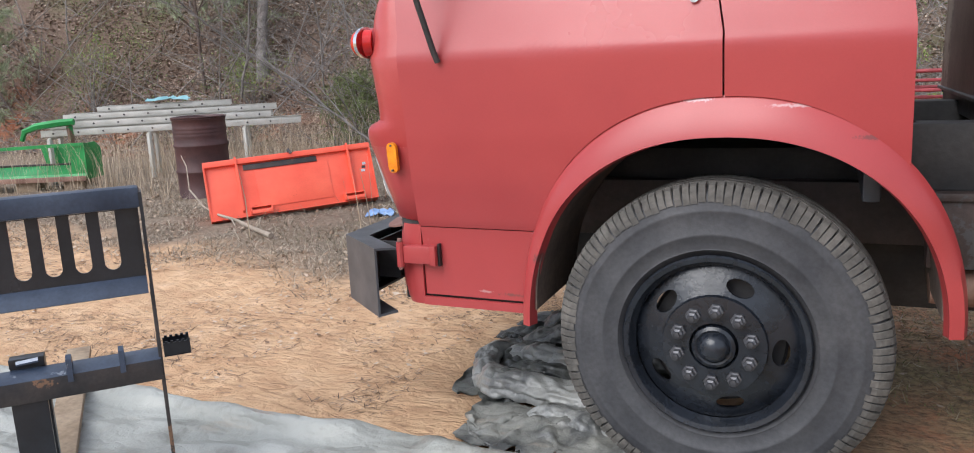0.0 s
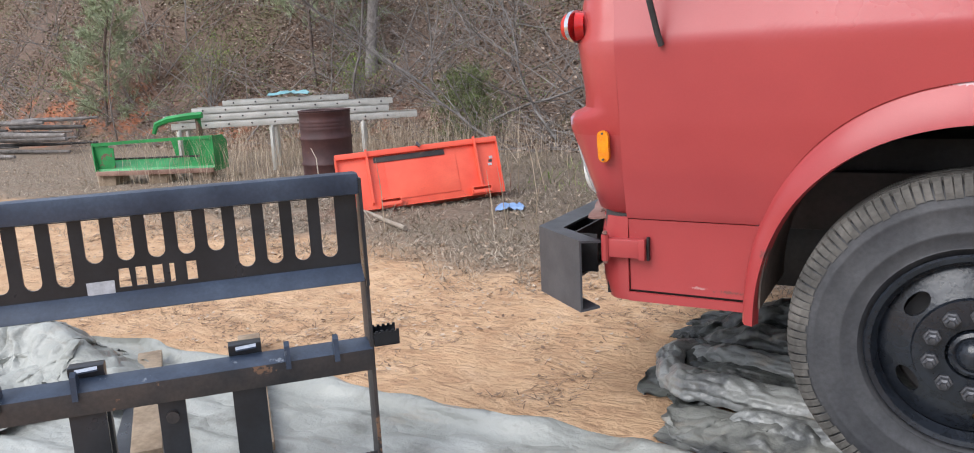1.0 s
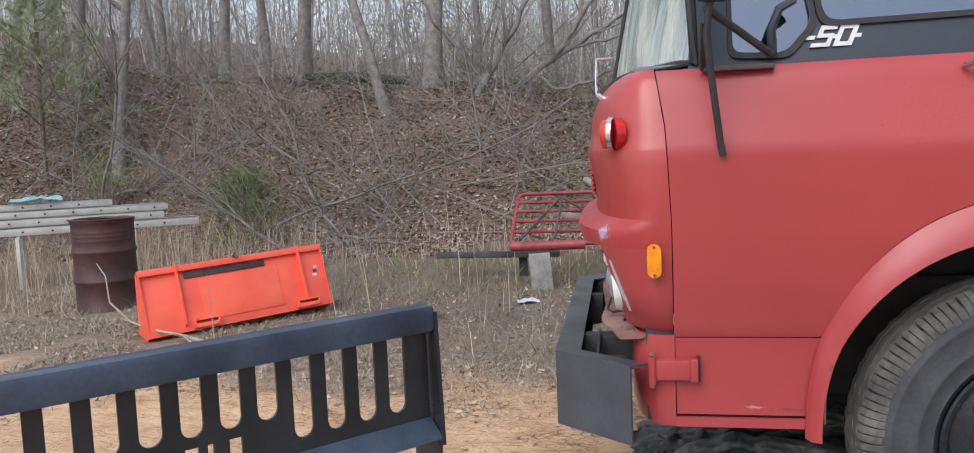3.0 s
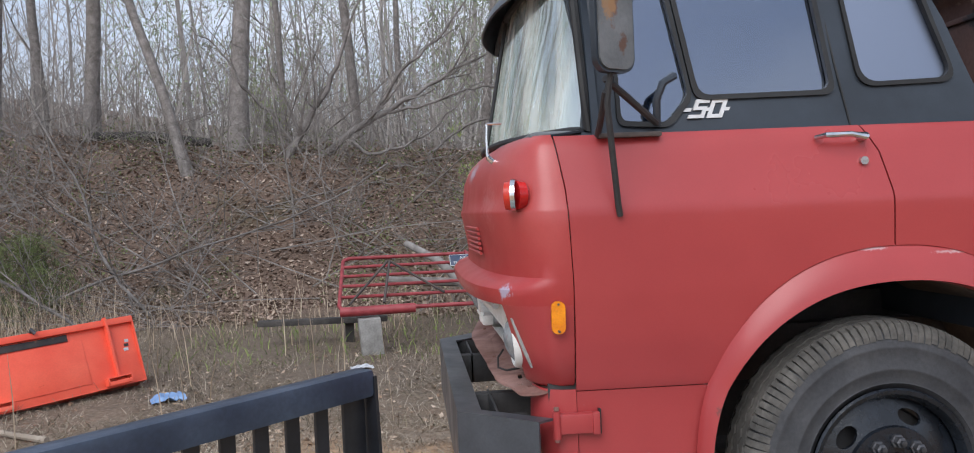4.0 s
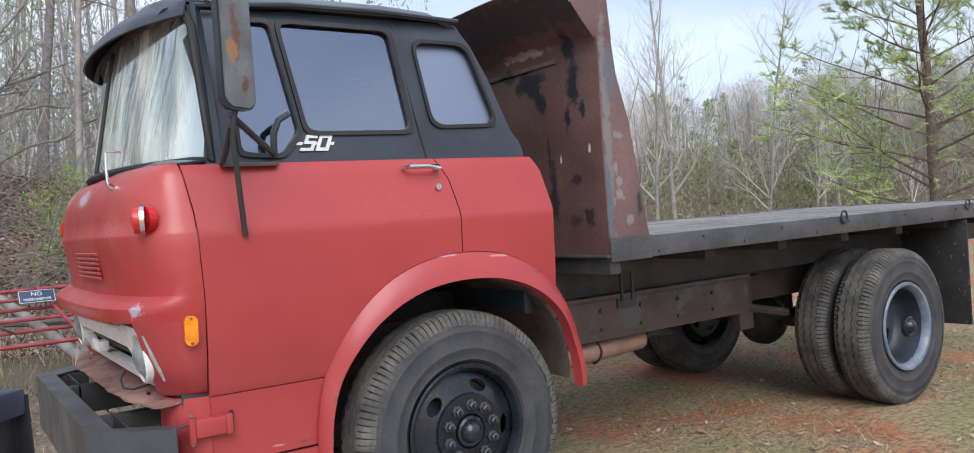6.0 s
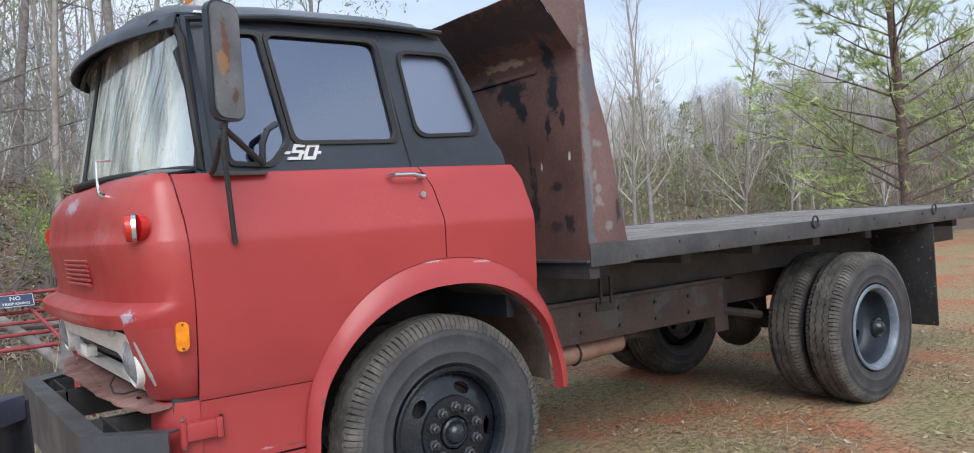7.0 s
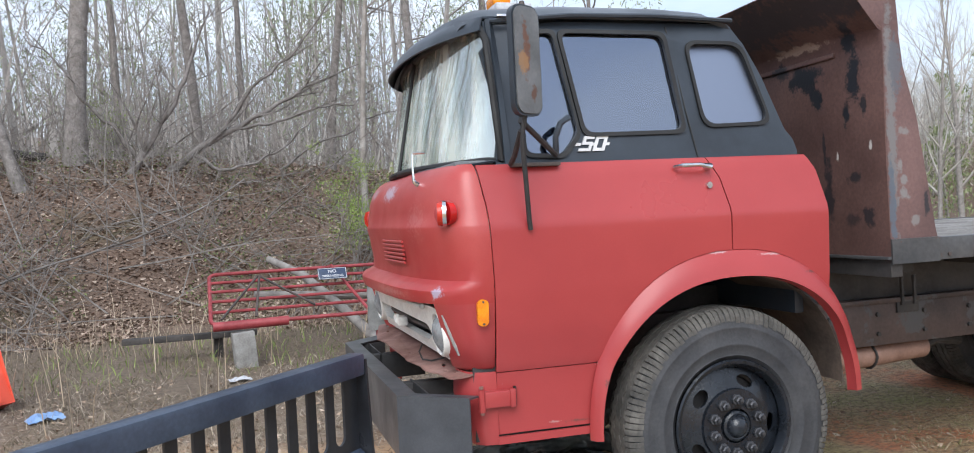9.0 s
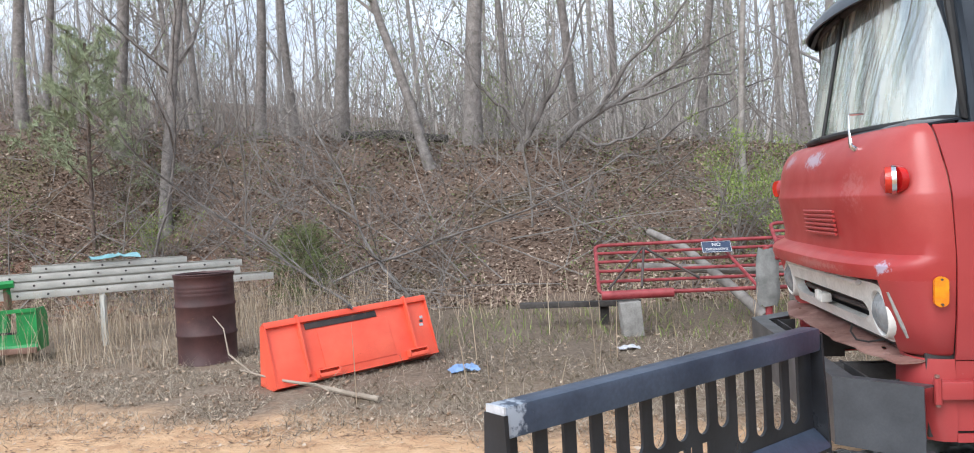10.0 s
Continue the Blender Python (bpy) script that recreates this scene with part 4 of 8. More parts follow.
WINDOW = round_poly([(-0.578, 1.795), (-0.105, 1.800), (-0.152, 2.245), (-0.650, 2.250)], 0.045, 4)
VENT = round_poly([(-0.850, 1.715), (-0.690, 1.705), (-0.606, 1.800), (-0.680, 2.250), (-0.850, 2.245)], 0.03, 4)
QUARTER = round_poly([(0.000, 1.822), (0.335, 1.832), (0.228, 2.200), (-0.045, 2.205)], 0.065, 5)
for s in FAR:
    bm = plate([(-0.985, 1.675), (-0.4, 1.675), (0.02, 1.675), (0.452, 1.675), (0.456, 1.70), (0.444, 1.755), (0.412, 1.795), (0.392, 1.85), (0.325, 2.05), (0.255, 2.20), (0.20, 2.30), (-0.20, 2.30), (-0.60, 2.30), (-0.93, 2.28), (-1.005, 2.16), (-0.965, 1.85)],
               [WINDOW, VENT, QUARTER], lambda u, v, d, s=s: upper(u, v, d, s), 0.03)
    upper_side = part("cab_upper_side", bm, BLACK, truck, "black upper cab side with window openings")
    for kind, loop in (("window", WINDOW), ("vent_window", VENT), ("quarter_window", QUARTER)):
        cx, cz = sum(p[0] for p in loop) / len(loop), sum(p[1] for p in loop) / len(loop)
        grow = lambda k, loop=loop, cx=cx, cz=cz: [(cx + (u - cx) * k + math.copysign(0.010, u - cx) * (k > 1), cz + (v - cz) * k + math.copysign(0.010, v - cz) * (k > 1)) for u, v in loop]
        ring = plate(grow(1.005), [grow(0.972)], lambda u, v, d, s=s: upper(u, v, d - 0.012, s), 0.02)
        seal = part(kind, ring, RUBBER_TRIM, upper_side, "black rubber window seal")
        pane = part("pane", plate(grow(0.99), [], lambda u, v, d, s=s, tw=0.05 * (kind == "quarter_window"): upper(u, v, d + 0.012 + tw * (0.38 - u), s), 0.004), DARK_GLASS if kind == "quarter_window" else GLASS, seal, "grey-blue reflecting glass")
        pane.visible_shadow = False
    part("rear_seam", tubed([(-0.055, s * (half(-0.05, 1.675) + 0.001), 1.675), (-0.085, s * (half(-0.08, 1.9) + 0.001), 1.90), (-0.125, s * (half(-0.12, 2.28) + 0.001), 2.28)], 0.004, 6), RUBBER_TRIM, upper_side)
    part("drip_rail", tubed([(-0.98, s * 0.795, 2.285), (-0.6, s * 0.803, 2.318), (-0.2, s * 0.815, 2.322), (0.20, s * 0.822, 2.308)], 0.010, 6), BLACK, truck)
    part("belt_moulding", tubed([(-1.0, s * (half(-1.0, 1.668) - 0.006), 1.672), (-0.5, s * (half(-0.5, 1.668) - 0.006), 1.672), (0.44, s * (half(0.44, 1.668) - 0.006), 1.672)], 0.006, 6), BLACK, truck)

# roof
rf = bmesh.new()
rows = []
for x, z, crown, hw in ((-1.10, 2.275, 0.03, 0.62), (-1.06, 2.325, 0.055, 0.715), (-0.95, 2.352, 0.085, 0.775), (-0.6, 2.366, 0.100, 0.80), (-0.1, 2.366, 0.100, 0.81), (0.10, 2.360, 0.090, 0.81), (0.19, 2.335, 0.07, 0.80), (0.235, 2.28, 0.04, 0.785), (0.245, 2.24, 0.02, 0.78)):
    row = []
    for k in range(21):
        t = -1 + k / 10
        edge = 0.042 * abs(t) ** 8
        row.append((x, t * hw, z + crown * (1 - abs(t) ** 2.2) - edge))
    rows.append(row)
grid(rf, rows)
part("roof", thicken(rf, 0.02), BLACK, truck, "black cab roof", 60)
part("cab_back", boxed(0.40, -0.92, 0.95, 0.45, 0.92, 1.68, 0.01), BLACK, truck)
bk = bmesh.new()
plate([(-0.87, 1.66), (0.87, 1.66), (0.79, 2.29), (-0.79, 2.29)], [rounded(-0.6, 1.80, 0.6, 2.18, 0.05)], lambda u, v, d: (0.435 - 0.36 * (v - 1.66) / 0.63 * 0.62 - d, u, v), 0.03, bk)
part("cab_back_upper", bk, BLACK, truck)

# windscreen: curved glass in two halves, sun visor above it
def screen(y, z, push=0.0):
    """A point of the windscreen at y and height z."""
    t = min(1.0, abs(y) / 0.865)
    xb = lerp(-1.215, -0.955, t**2.4)
    xt = lerp(-1.105, -0.985, t**2.4)
    return (lerp(xb, xt, (z - 1.70) / 0.56) - push, y * lerp(1.0, 0.93, (z - 1.70) / 0.56), z)


for s in FAR:
    gl = bmesh.new()
    grid(gl, [[screen(s * lerp(0.012, 0.845, k / 16), z) for k in range(17)] for z in (1.705, 1.83, 1.97, 2.11, 2.255)])
    wp = part("windscreen_pane", thicken(gl, 0.005), SCREEN_GLASS, truck, "dusty curved windscreen glass with reflections painted into the streaks", 60)
    wp.visible_shadow = False
    part("windscreen_seal", tubed([screen(s * 0.012, 1.70, 0.006)] + [screen(s * lerp(0.0, 0.862, k / 14), 1.698, 0.006) for k in range(1, 15)] + [screen(s * 0.868, z, 0.006) for z in (1.80, 1.95, 2.10, 2.20)] + [screen(s * 0.84, 2.255, 0.006)] + [screen(s * lerp(0.8, 0.012, k / 8), 2.268, 0.006) for k in range(9)], 0.016, 8), RUBBER_TRIM, truck, "black rubber windscreen seal")
    ap = bmesh.new()
    grid(ap, [[screen(s * 0.862, z, -0.004), (lerp(-0.955, -0.985, (z - 1.68) / 0.6) + 0.03, s * (half(-0.95, z) + 0.001), z)] for z in (1.675, 1.8, 2.0, 2.2, 2.29)])
    part("pillar", thicken(ap, 0.02), BLACK, truck)
    cf = bmesh.new()
    grid(cf, [[screen(s * (0.862 - 0.13 + 0.13 * max(math.cos(a), min(1, math.cos(a) / max(1e-6, math.sin(a))))), 2.155 + 0.13 * min(1, math.tan(a) if a < 1.5 else 1), 0.005), screen(s * (0.732 + 0.118 * math.cos(a)), 2.155 + 0.118 * math.sin(a), 0.005)] for a in [math.pi / 2 * k / 10 for k in range(11)]])
    part("windscreen_corner", thicken(cf, 0.010), BLACK, truck)
part("windscreen_divider", tubed([screen(0, z, 0.006) for z in (1.70, 1.9, 2.1, 2.26)], 0.009, 8), RUBBER_TRIM, truck)
cowl = bmesh.new()
grid(cowl, [[(nose_point(NOSE[-1], math.pi / 2 * k / 12)[0], s2 * nose_point(NOSE[-1], math.pi / 2 * k / 12)[1], 1.683) for s2, k in [(-1, 12 - j) for j in range(12)] + [(1, j) for j in range(13)]],
            [screen(s2 * 0.868 * math.sin(math.pi / 2 * k / 12) ** 0.8, 1.700, 0.0) for s2, k in [(-1, 12 - j) for j in range(12)] + [(1, j) for j in range(13)]]])
part("cowl", thicken(cowl, 0.008), BLACK, truck, "black cowl below the windscreen", 60)
vis = bmesh.new()
rows = []
for k in range(33):
    t = -1 + k / 16
    y = 0.80 * t
    e = abs(t) ** 2.2
    xb = lerp(-1.10, -0.985, e)
    zb = lerp(2.315, 2.295, e)
    out = lerp(0.110, 0.030, abs(t) ** 3)
    rows.append([(xb + 0.05, y * 0.97, zb + 0.018), (xb - out * 0.45, y, zb + 0.008), (xb - out * 0.85, y * 1.01, zb - 0.035), (xb - out, y * 1.015, zb - 0.080 * (1 - 0.35 * e))])
grid(vis, rows)
part("sun_visor", thicken(vis, 0.008), BLACK, truck, "black steel sun visor over the windscreen", 60)

# beacon on the roof
bc = bmesh.new()
box(bc, -0.80, -0.42, 2.43, -0.62, -0.16, 2.474, 0.012)
beacon = part("roof_marker", bc, PAPER, truck, "pale plinth with an amber marker light")
part("lens", boxed(-0.790, -0.36, 2.474, -0.700, -0.22, 2.530, 0.020), AMBER, beacon)
part("roof_vent_bar", tubed([(-0.93, -0.80, 2.305), (-0.78, -0.83, 2.298), (-0.775, -0.83, 2.29)], 0.012, 8), CHROME, truck, "chrome tube at the roof edge")

# emblem, handle, lock, mirror, wipers
def emblem_bars(place):
    """The bar that runs through the numerals, open inside them."""
    bm = bmesh.new()
    for u0, u1 in ((0.0, 0.032), (0.080, 0.098), (0.144, 0.166)):
        plate([(u0, 0.024), (u1, 0.024), (u1, 0.036), (u0, 0.036)], [], lambda u, v, d: place(u, v, d + 0.003), 0.006, bm)
    return bm


for s in (-1,):
    y = lambda x, z: s * (half(x, z) + 0.010)
    place = lambda u, v, d, y=y: (-0.648 + u + 0.45 * v, y(-0.6, 1.72 + v) - s * d, 1.722 + v)
    emblem = part("emblem_bar", emblem_bars(place), SIGN_WHITE, truck, "white metal bar behind the model numerals 50", 20)
    part("numeral", plate([(0.028, 0.0), (0.084, 0.0), (0.084, 0.040), (0.050, 0.040), (0.050, 0.052), (0.086, 0.052), (0.086, 0.065), (0.037, 0.065), (0.037, 0.028), (0.071, 0.028), (0.071, 0.012), (0.028, 0.012)], [], place, 0.010), SIGN_WHITE, emblem, "", 20)
    part("numeral", plate([(0.094, 0.0), (0.148, 0.0), (0.148, 0.065), (0.094, 0.065)], [[(0.108, 0.013), (0.134, 0.013), (0.134, 0.052), (0.108, 0.052)]], place, 0.010), SIGN_WHITE, emblem, "", 20)
    hd = bmesh.new()
    tube(hd, [(-0.215, s * 0.965, 1.636), (-0.20, s * 1.005, 1.640), (-0.12, s * 1.012, 1.640), (-0.065, s * 1.005, 1.634), (-0.055, s * 0.935, 1.628)], [0.008, 0.009, 0.010, 0.013, 0.020], 10)
    part("door_handle", hd, CHROME, truck, "chrome pull handle")
    part("door_lock", tubed([(-0.065, s * 0.960, 1.553), (-0.065, s * 0.998, 1.553)], 0.014, 12), CHROME, truck)
    on_mirror = lambda u, v, d: (-0.930 + u * 0.86 + d * 0.3, -1.110 + u * 0.45 - d, 1.845 + v)
    mi = bmesh.new()
    plate(rounded(-0.080, -0.002, 0.080, 0.424, 0.048, 7), [], lambda u, v, d: on_mirror(u, v, d - 0.014), 0.030, mi)
    mirror = part("wing_mirror", mi, BLACK, truck, "tall truck mirror in a black tray with a rusty grey back")
    mb = bmesh.new()
    plate(rounded(-0.071, 0.007, 0.071, 0.415, 0.042, 7), [], lambda u, v, d: on_mirror(u, v, 0.010 + d), 0.014, mb)
    part("mirror_back", mb, MIRROR_BACK, mirror, "grey painted back, flaked to brown rust")
    part("mirror_bolt", tubed([on_mirror(0.0, 0.424, 0.0), on_mirror(0.0, 0.442, 0.0)], [0.014, 0.009], 8), CHASSIS_RUST, mirror)
    arm = bmesh.new()
    tube(arm, [(-0.935, -1.112, 1.860), (-0.945, -1.105, 1.815), (-0.95, -1.095, 1.75), (-0.93, -1.06, 1.60), (-0.905, -1.01, 1.44), (-0.897, -0.998, 1.405)], 0.0105, 8)
    tube(arm, [(-0.955, -1.10, 1.83), (-0.86, -1.02, 1.775), (-0.745, -0.93, 1.705)], 0.012, 8)
    tube(arm, [(-0.955, -1.10, 1.79), (-0.952, -1.0, 1.70), (-0.945, -0.93, 1.672)], 0.011, 8)
    part("mirror_bracket", arm, CHASSIS, mirror, "rusty black mirror bracket")
    part("bracket_foot", boxed(-0.945, -0.955, 1.660, -0.735, -0.915, 1.676, 0.004), CHASSIS_RUST, mirror)
    hk = bmesh.new()
    tube(hk, [(-0.735, -0.905, 1.70), (-0.742, -0.93, 1.78), (-0.72, -0.93, 1.835), (-0.675, -0.92, 1.862)], 0.014, 8)
    part("arm_guard", hk, BLACK, mirror)
for p, q, metal, label in ((Vector((-1.270, -0.60, 1.625)), Vector((-0.006, 0.010, 0.130)), CHROME, "pale steel wiper arm with a short blade stub"), (Vector((-1.225, 0.52, 1.615)), Vector((0.060, 0.0, 0.092)), CHASSIS_RUST, "rusty bare wiper arm")):
    wb = bmesh.new()
    tube(wb, [p + Vector((0.024, 0, -0.016)), p + Vector((-0.004, 0, 0.004)), p + Vector((-0.008, 0.002, 0.020)), p + q * 0.5 + Vector((-0.006, 0, 0)), p + q], [0.013, 0.010, 0.007, 0.0045, 0.0035], 8)
    if metal == CHROME:
        tube(wb, [p + q, p + q + Vector((0.055, 0.0, 0.0))], 0.0045, 6)
    part("wiper", wb, metal, truck, label)

# cab inside
fl = bmesh.new()
box(fl, -1.12, -0.86, 1.17, 0.40, 0.86, 1.20)
part("cab_floor", fl, CHASSIS, truck)
part("dashboard", boxed(-1.16, -0.84, 1.55, -0.93, 0.84, 1.70, 0.03), INSIDE, truck)
for y, back, top in ((-0.44, -0.40, 1.70), (0.40, -0.52, 1.97)):
    part("seat", boxed(back - 0.42, y - 0.26, 1.30, back + 0.08, y + 0.26, 1.45, 0.05), SEAT, truck)
    part("seat_back", boxed(back - 0.07, y - 0.23, 1.42, back + 0.06, y + 0.23, top, 0.05), SEAT, truck, "cream vinyl seat back")
sw = bmesh.new()
hub = Vector((-0.92, 0.40, 1.85))
tube(sw, [hub + 0.20 * Vector((0.62 * math.cos(a), math.sin(a), 0.70 * math.cos(a))) for a in [2 * math.pi * k / 24 for k in range(25)]], 0.013, 8)
tube(sw, [hub + Vector((0, -0.20, 0)), hub + Vector((0, 0.20, 0))], 0.010, 6)
tube(sw, [hub, hub + Vector((-0.14, 0, -0.26))], 0.018, 8)
part("steering_wheel", sw, CHASSIS, truck)


# wheels
def tyre_mesh(width, r):
    h = width / 2
    prof = [(0.275, -h * 0.62), (0.283, -h * 0.80), (0.300, -h * 0.90), (0.304, -h * 0.945), (0.309, -h * 0.925), (0.330, -h * 0.985), (0.345, -h * 1.005), (0.349, -h * 1.030), (0.356, -h * 1.030), (0.360, -h * 1.012), (0.395, -h * 1.020), (0.420, -h * 1.005), (0.424, -h * 1.022), (0.430, -h * 1.000), (0.444, -h * 0.985), (0.462, -h * 0.945), (0.478, -h * 0.86), (0.487, -h * 0.74), (0.492, -h * 0.62)]
    prof = prof + [(0.4945, -h * 0.35), (0.496, 0.0), (0.4945, h * 0.35)] + [(a, -b) for a, b in reversed(prof)]
    return lathe(bmesh.new(), [(a * r / 0.51, b) for a, b in prof], 84)


def lug_mesh(width, r, n=118):
    """Shoulder lugs wrapping over the edge of the tread, and zigzag ribs between wavy grooves."""
    rng = random.Random(5)
    h, k0 = width / 2, r / 0.51
    vs, fs = [], []
    for sd in (-1, 1):
        for k in range(n):
            wear = rng.uniform(0.0, 1.0)
            a, da = 2 * math.pi * (k + rng.uniform(-0.06, 0.06)) / n, math.pi / n * (0.84 + 0.09 * wear)
            foot = 0.456 - 0.012 * rng.random()
            prof = [(0.60, 0.509, 0.501), (0.80, 0.501, 0.492), (0.92, 0.483, 0.476), (0.980, 0.466 + 0.004 * wear, 0.461), (1.000, foot, foot - 0.003)]
            b = len(vs)
            for u, top, low in prof:
                for aa, rr in ((a - da, low), (a - da * 0.82, top), (a + da * 0.82, top), (a + da, low)):
                    vs.append((rr * k0 * math.cos(aa), sd * u * h, rr * k0 * math.sin(aa)))
            for q in range(len(prof) - 1):
                for c in range(3):
                    i = b + 4 * q + c
                    fs.append((i, i + 1, i + 5, i + 4))
    zig = lambda k: 0.055 if k % 2 else -0.055
    m = 2 * 58
    for u0, u1 in ((-0.53, -0.27), (-0.17, 0.17), (0.27, 0.53)):
        b = len(vs)
        for k in range(m):
            a = 2 * math.pi * k / m
            for u, rr in ((u0 + zig(k) - 0.025, 0.493), (u0 + zig(k), 0.5095), (u1 + zig(k), 0.5095), (u1 + zig(k) + 0.025, 0.493)):
                vs.append((rr * k0 * math.cos(a), u * h, rr * k0 * math.sin(a)))
        for k in range(m):
            for c in range(3):
                i, j2 = b + 4 * k + c, b + 4 * ((k + 1) % m) + c
                fs.append((i, i + 1, j2 + 1, j2))
    return vs, [], fs


def rim_front():
    bm = bmesh.new()
    lathe(bm, [(0.255, 0.10), (0.262, 0.02), (0.283, 0.006), (0.288, -0.006), (0.282, -0.014), (0.268, -0.010), (0.258, 0.004), (0.250, 0.022)], 48)
    holes = []
    for k in range(5):
        a = radians(72 * k + 71)
        c = (0.196 * math.cos(a), 0.196 * math.sin(a))
        t = (-math.sin(a), math.cos(a))
        holes.append([(c[0] + 0.044 * math.cos(b) * t[0] + 0.026 * math.sin(b) * math.cos(a), c[1] + 0.044 * math.cos(b) * t[1] + 0.026 * math.sin(b) * math.sin(a)) for b in [2 * math.pi * j / 14 for j in range(14)]])
    outer = [(0.254 * math.cos(2 * math.pi * k / 40), 0.254 * math.sin(2 * math.pi * k / 40)) for k in range(40)]
    inner = [(0.160 * math.cos(2 * math.pi * k / 30), 0.160 * math.sin(2 * math.pi * k / 30)) for k in range(30)]
    plate(outer, holes + [inner], lambda u, v, d: (u, lerp(0.0, 0.040, (math.hypot(u, v) - 0.160) / 0.094) + d, v), 0.012, bm)
    lathe(bm, [(0.165, 0.01), (0.158, -0.012), (0.120, -0.016), (0.075, -0.016), (0.070, 0.0), (0.0, 0.0)], 36)
    return bm


def rim_rear():
    bm = bmesh.new()
    lathe(bm, [(0.250, 0.25), (0.252, 0.03), (0.246, 0.03), (0.242, 0.10), (0.234, 0.155), (0.218, 0.188), (0.204, 0.198)], 48)
    holes = []
    for k in range(5):
        a = radians(72 * k + 8)
        c, n = (math.cos(a), math.sin(a)), (-math.sin(a), math.cos(a))
        holes.append([(0.150 * c[0] + 0.040 * math.cos(b) * n[0] + 0.027 * math.sin(b) * c[0], 0.150 * c[1] + 0.040 * math.cos(b) * n[1] + 0.027 * math.sin(b) * c[1]) for b in [2 * math.pi * j / 12 for j in range(12)]])
    plate([(0.206 * math.cos(2 * math.pi * k / 36), 0.206 * math.sin(2 * math.pi * k / 36)) for k in range(36)], holes, lambda u, v, d: (u, 0.198 + 0.030 * (1 - math.hypot(u, v) / 0.206) + d, v), 0.012, bm)
    return bm


WHEEL_MESH = {}


def piece(key, make, mat, parent, at=(0, 0, 0), label="", smooth=35.0):
    if key not in WHEEL_MESH:
        ob = part(key, make(), mat, parent, label, smooth)
        WHEEL_MESH[key] = ob.data
    else:
        ob = new(key, WHEEL_MESH[key])
        ob.parent = parent
        if label:
            ob["label"] = label
    ob.location = at
    return ob


def wheel(x, y, rear, s, hub=True):
    turn = 0 if s < 0 else 180
    if rear:
        w = piece("rear_wheel", rim_rear, RIM_BLUE, truck, label="deep-dished blue-grey rear wheel" if hub else "")
    else:
        w = piece("front_wheel", rim_front, RIM, truck, label="black steel front wheel with oval holes")
    w.matrix_basis = pose(x, y, 0.505, 0, 3 + 40 * rear, turn)
    piece("tyre", lambda: tyre_mesh(0.235, 0.51), TYRE, w, (0, 0.105, 0), "worn black tyre", 50)
    piece("tread", lambda: lug_mesh(0.235, 0.51), TREAD, w, (0, 0.105, 0), "dusty block tread", 0)
    if rear:
        piece("rim_flange", lambda: lathe(bmesh.new(), [(0.258, 0.05), (0.262, 0.02), (0.282, 0.006), (0.290, -0.006), (0.285, -0.016), (0.268, -0.014), (0.254, 0.002), (0.246, 0.034), (0.246, 0.05)], 48), FLANGE, w, label="pale blue-grey rim flange")
        if hub:
            piece("hub", lambda: lathe(bmesh.new(), [(0.088, 0.226), (0.084, 0.206), (0.066, 0.200), (0.052, 0.196), (0.050, 0.180), (0.0, 0.178)], 24), CHASSIS, w)
            piece("hub_cap", lambda: lathe(bmesh.new(), [(0.048, 0.180), (0.046, 0.160), (0.038, 0.154), (0.016, 0.153), (0.014, 0.147), (0.0, 0.146)], 20), HUB_END, w, label="pale grey hub end")
        return
    piece("brake_drum", lambda: lathe(bmesh.new(), [(0.0, 0.075), (0.205, 0.078), (0.215, 0.09), (0.215, 0.20)], 36), CHASSIS, w)
    piece("hub_cap", lambda: lathe(bmesh.new(), [(0.070, 0.0), (0.066, -0.022), (0.056, -0.028), (0.050, -0.026), (0.046, -0.036), (0.034, -0.052), (0.018, -0.060), (0.0, -0.062)], 24), RIM, w)
    for k in range(10):
        a = radians(36 * k + 18)
        piece("lug_nut", lambda: lathe(bmesh.new(), [(0.024, 0.0), (0.024, -0.010), (0.018, -0.012), (0.018, -0.032), (0.011, -0.036), (0.010, -0.046), (0.0, -0.047)], 6), NUT, w, (0.115 * math.cos(a), -0.015, 0.115 * math.sin(a)), smooth=20)


for s in FAR:
    wheel(0.0, s * 0.995, False, s)
    wheel(3.375, s * 1.085, True, s)
    wheel(3.375, s * 0.800, True, s, False)
part("front_axle", boxed(-0.06, -0.80, 0.42, 0.06, 0.80, 0.52, 0.02), CHASSIS, truck)
ax = bmesh.new()
tube(ax, [(3.375, -0.80, 0.505), (3.375, 0.80, 0.505)], 0.065, 14)
lathe(ax, [(0.0, -0.15), (0.10, -0.14), (0.17, -0.07), (0.19, 0.0), (0.17, 0.08), (0.10, 0.16), (0.0, 0.18)], 24, "x", (3.33, 0.0, 0.48))
part("rear_axle", ax, CHASSIS, truck, "greasy rear axle with its round differential")

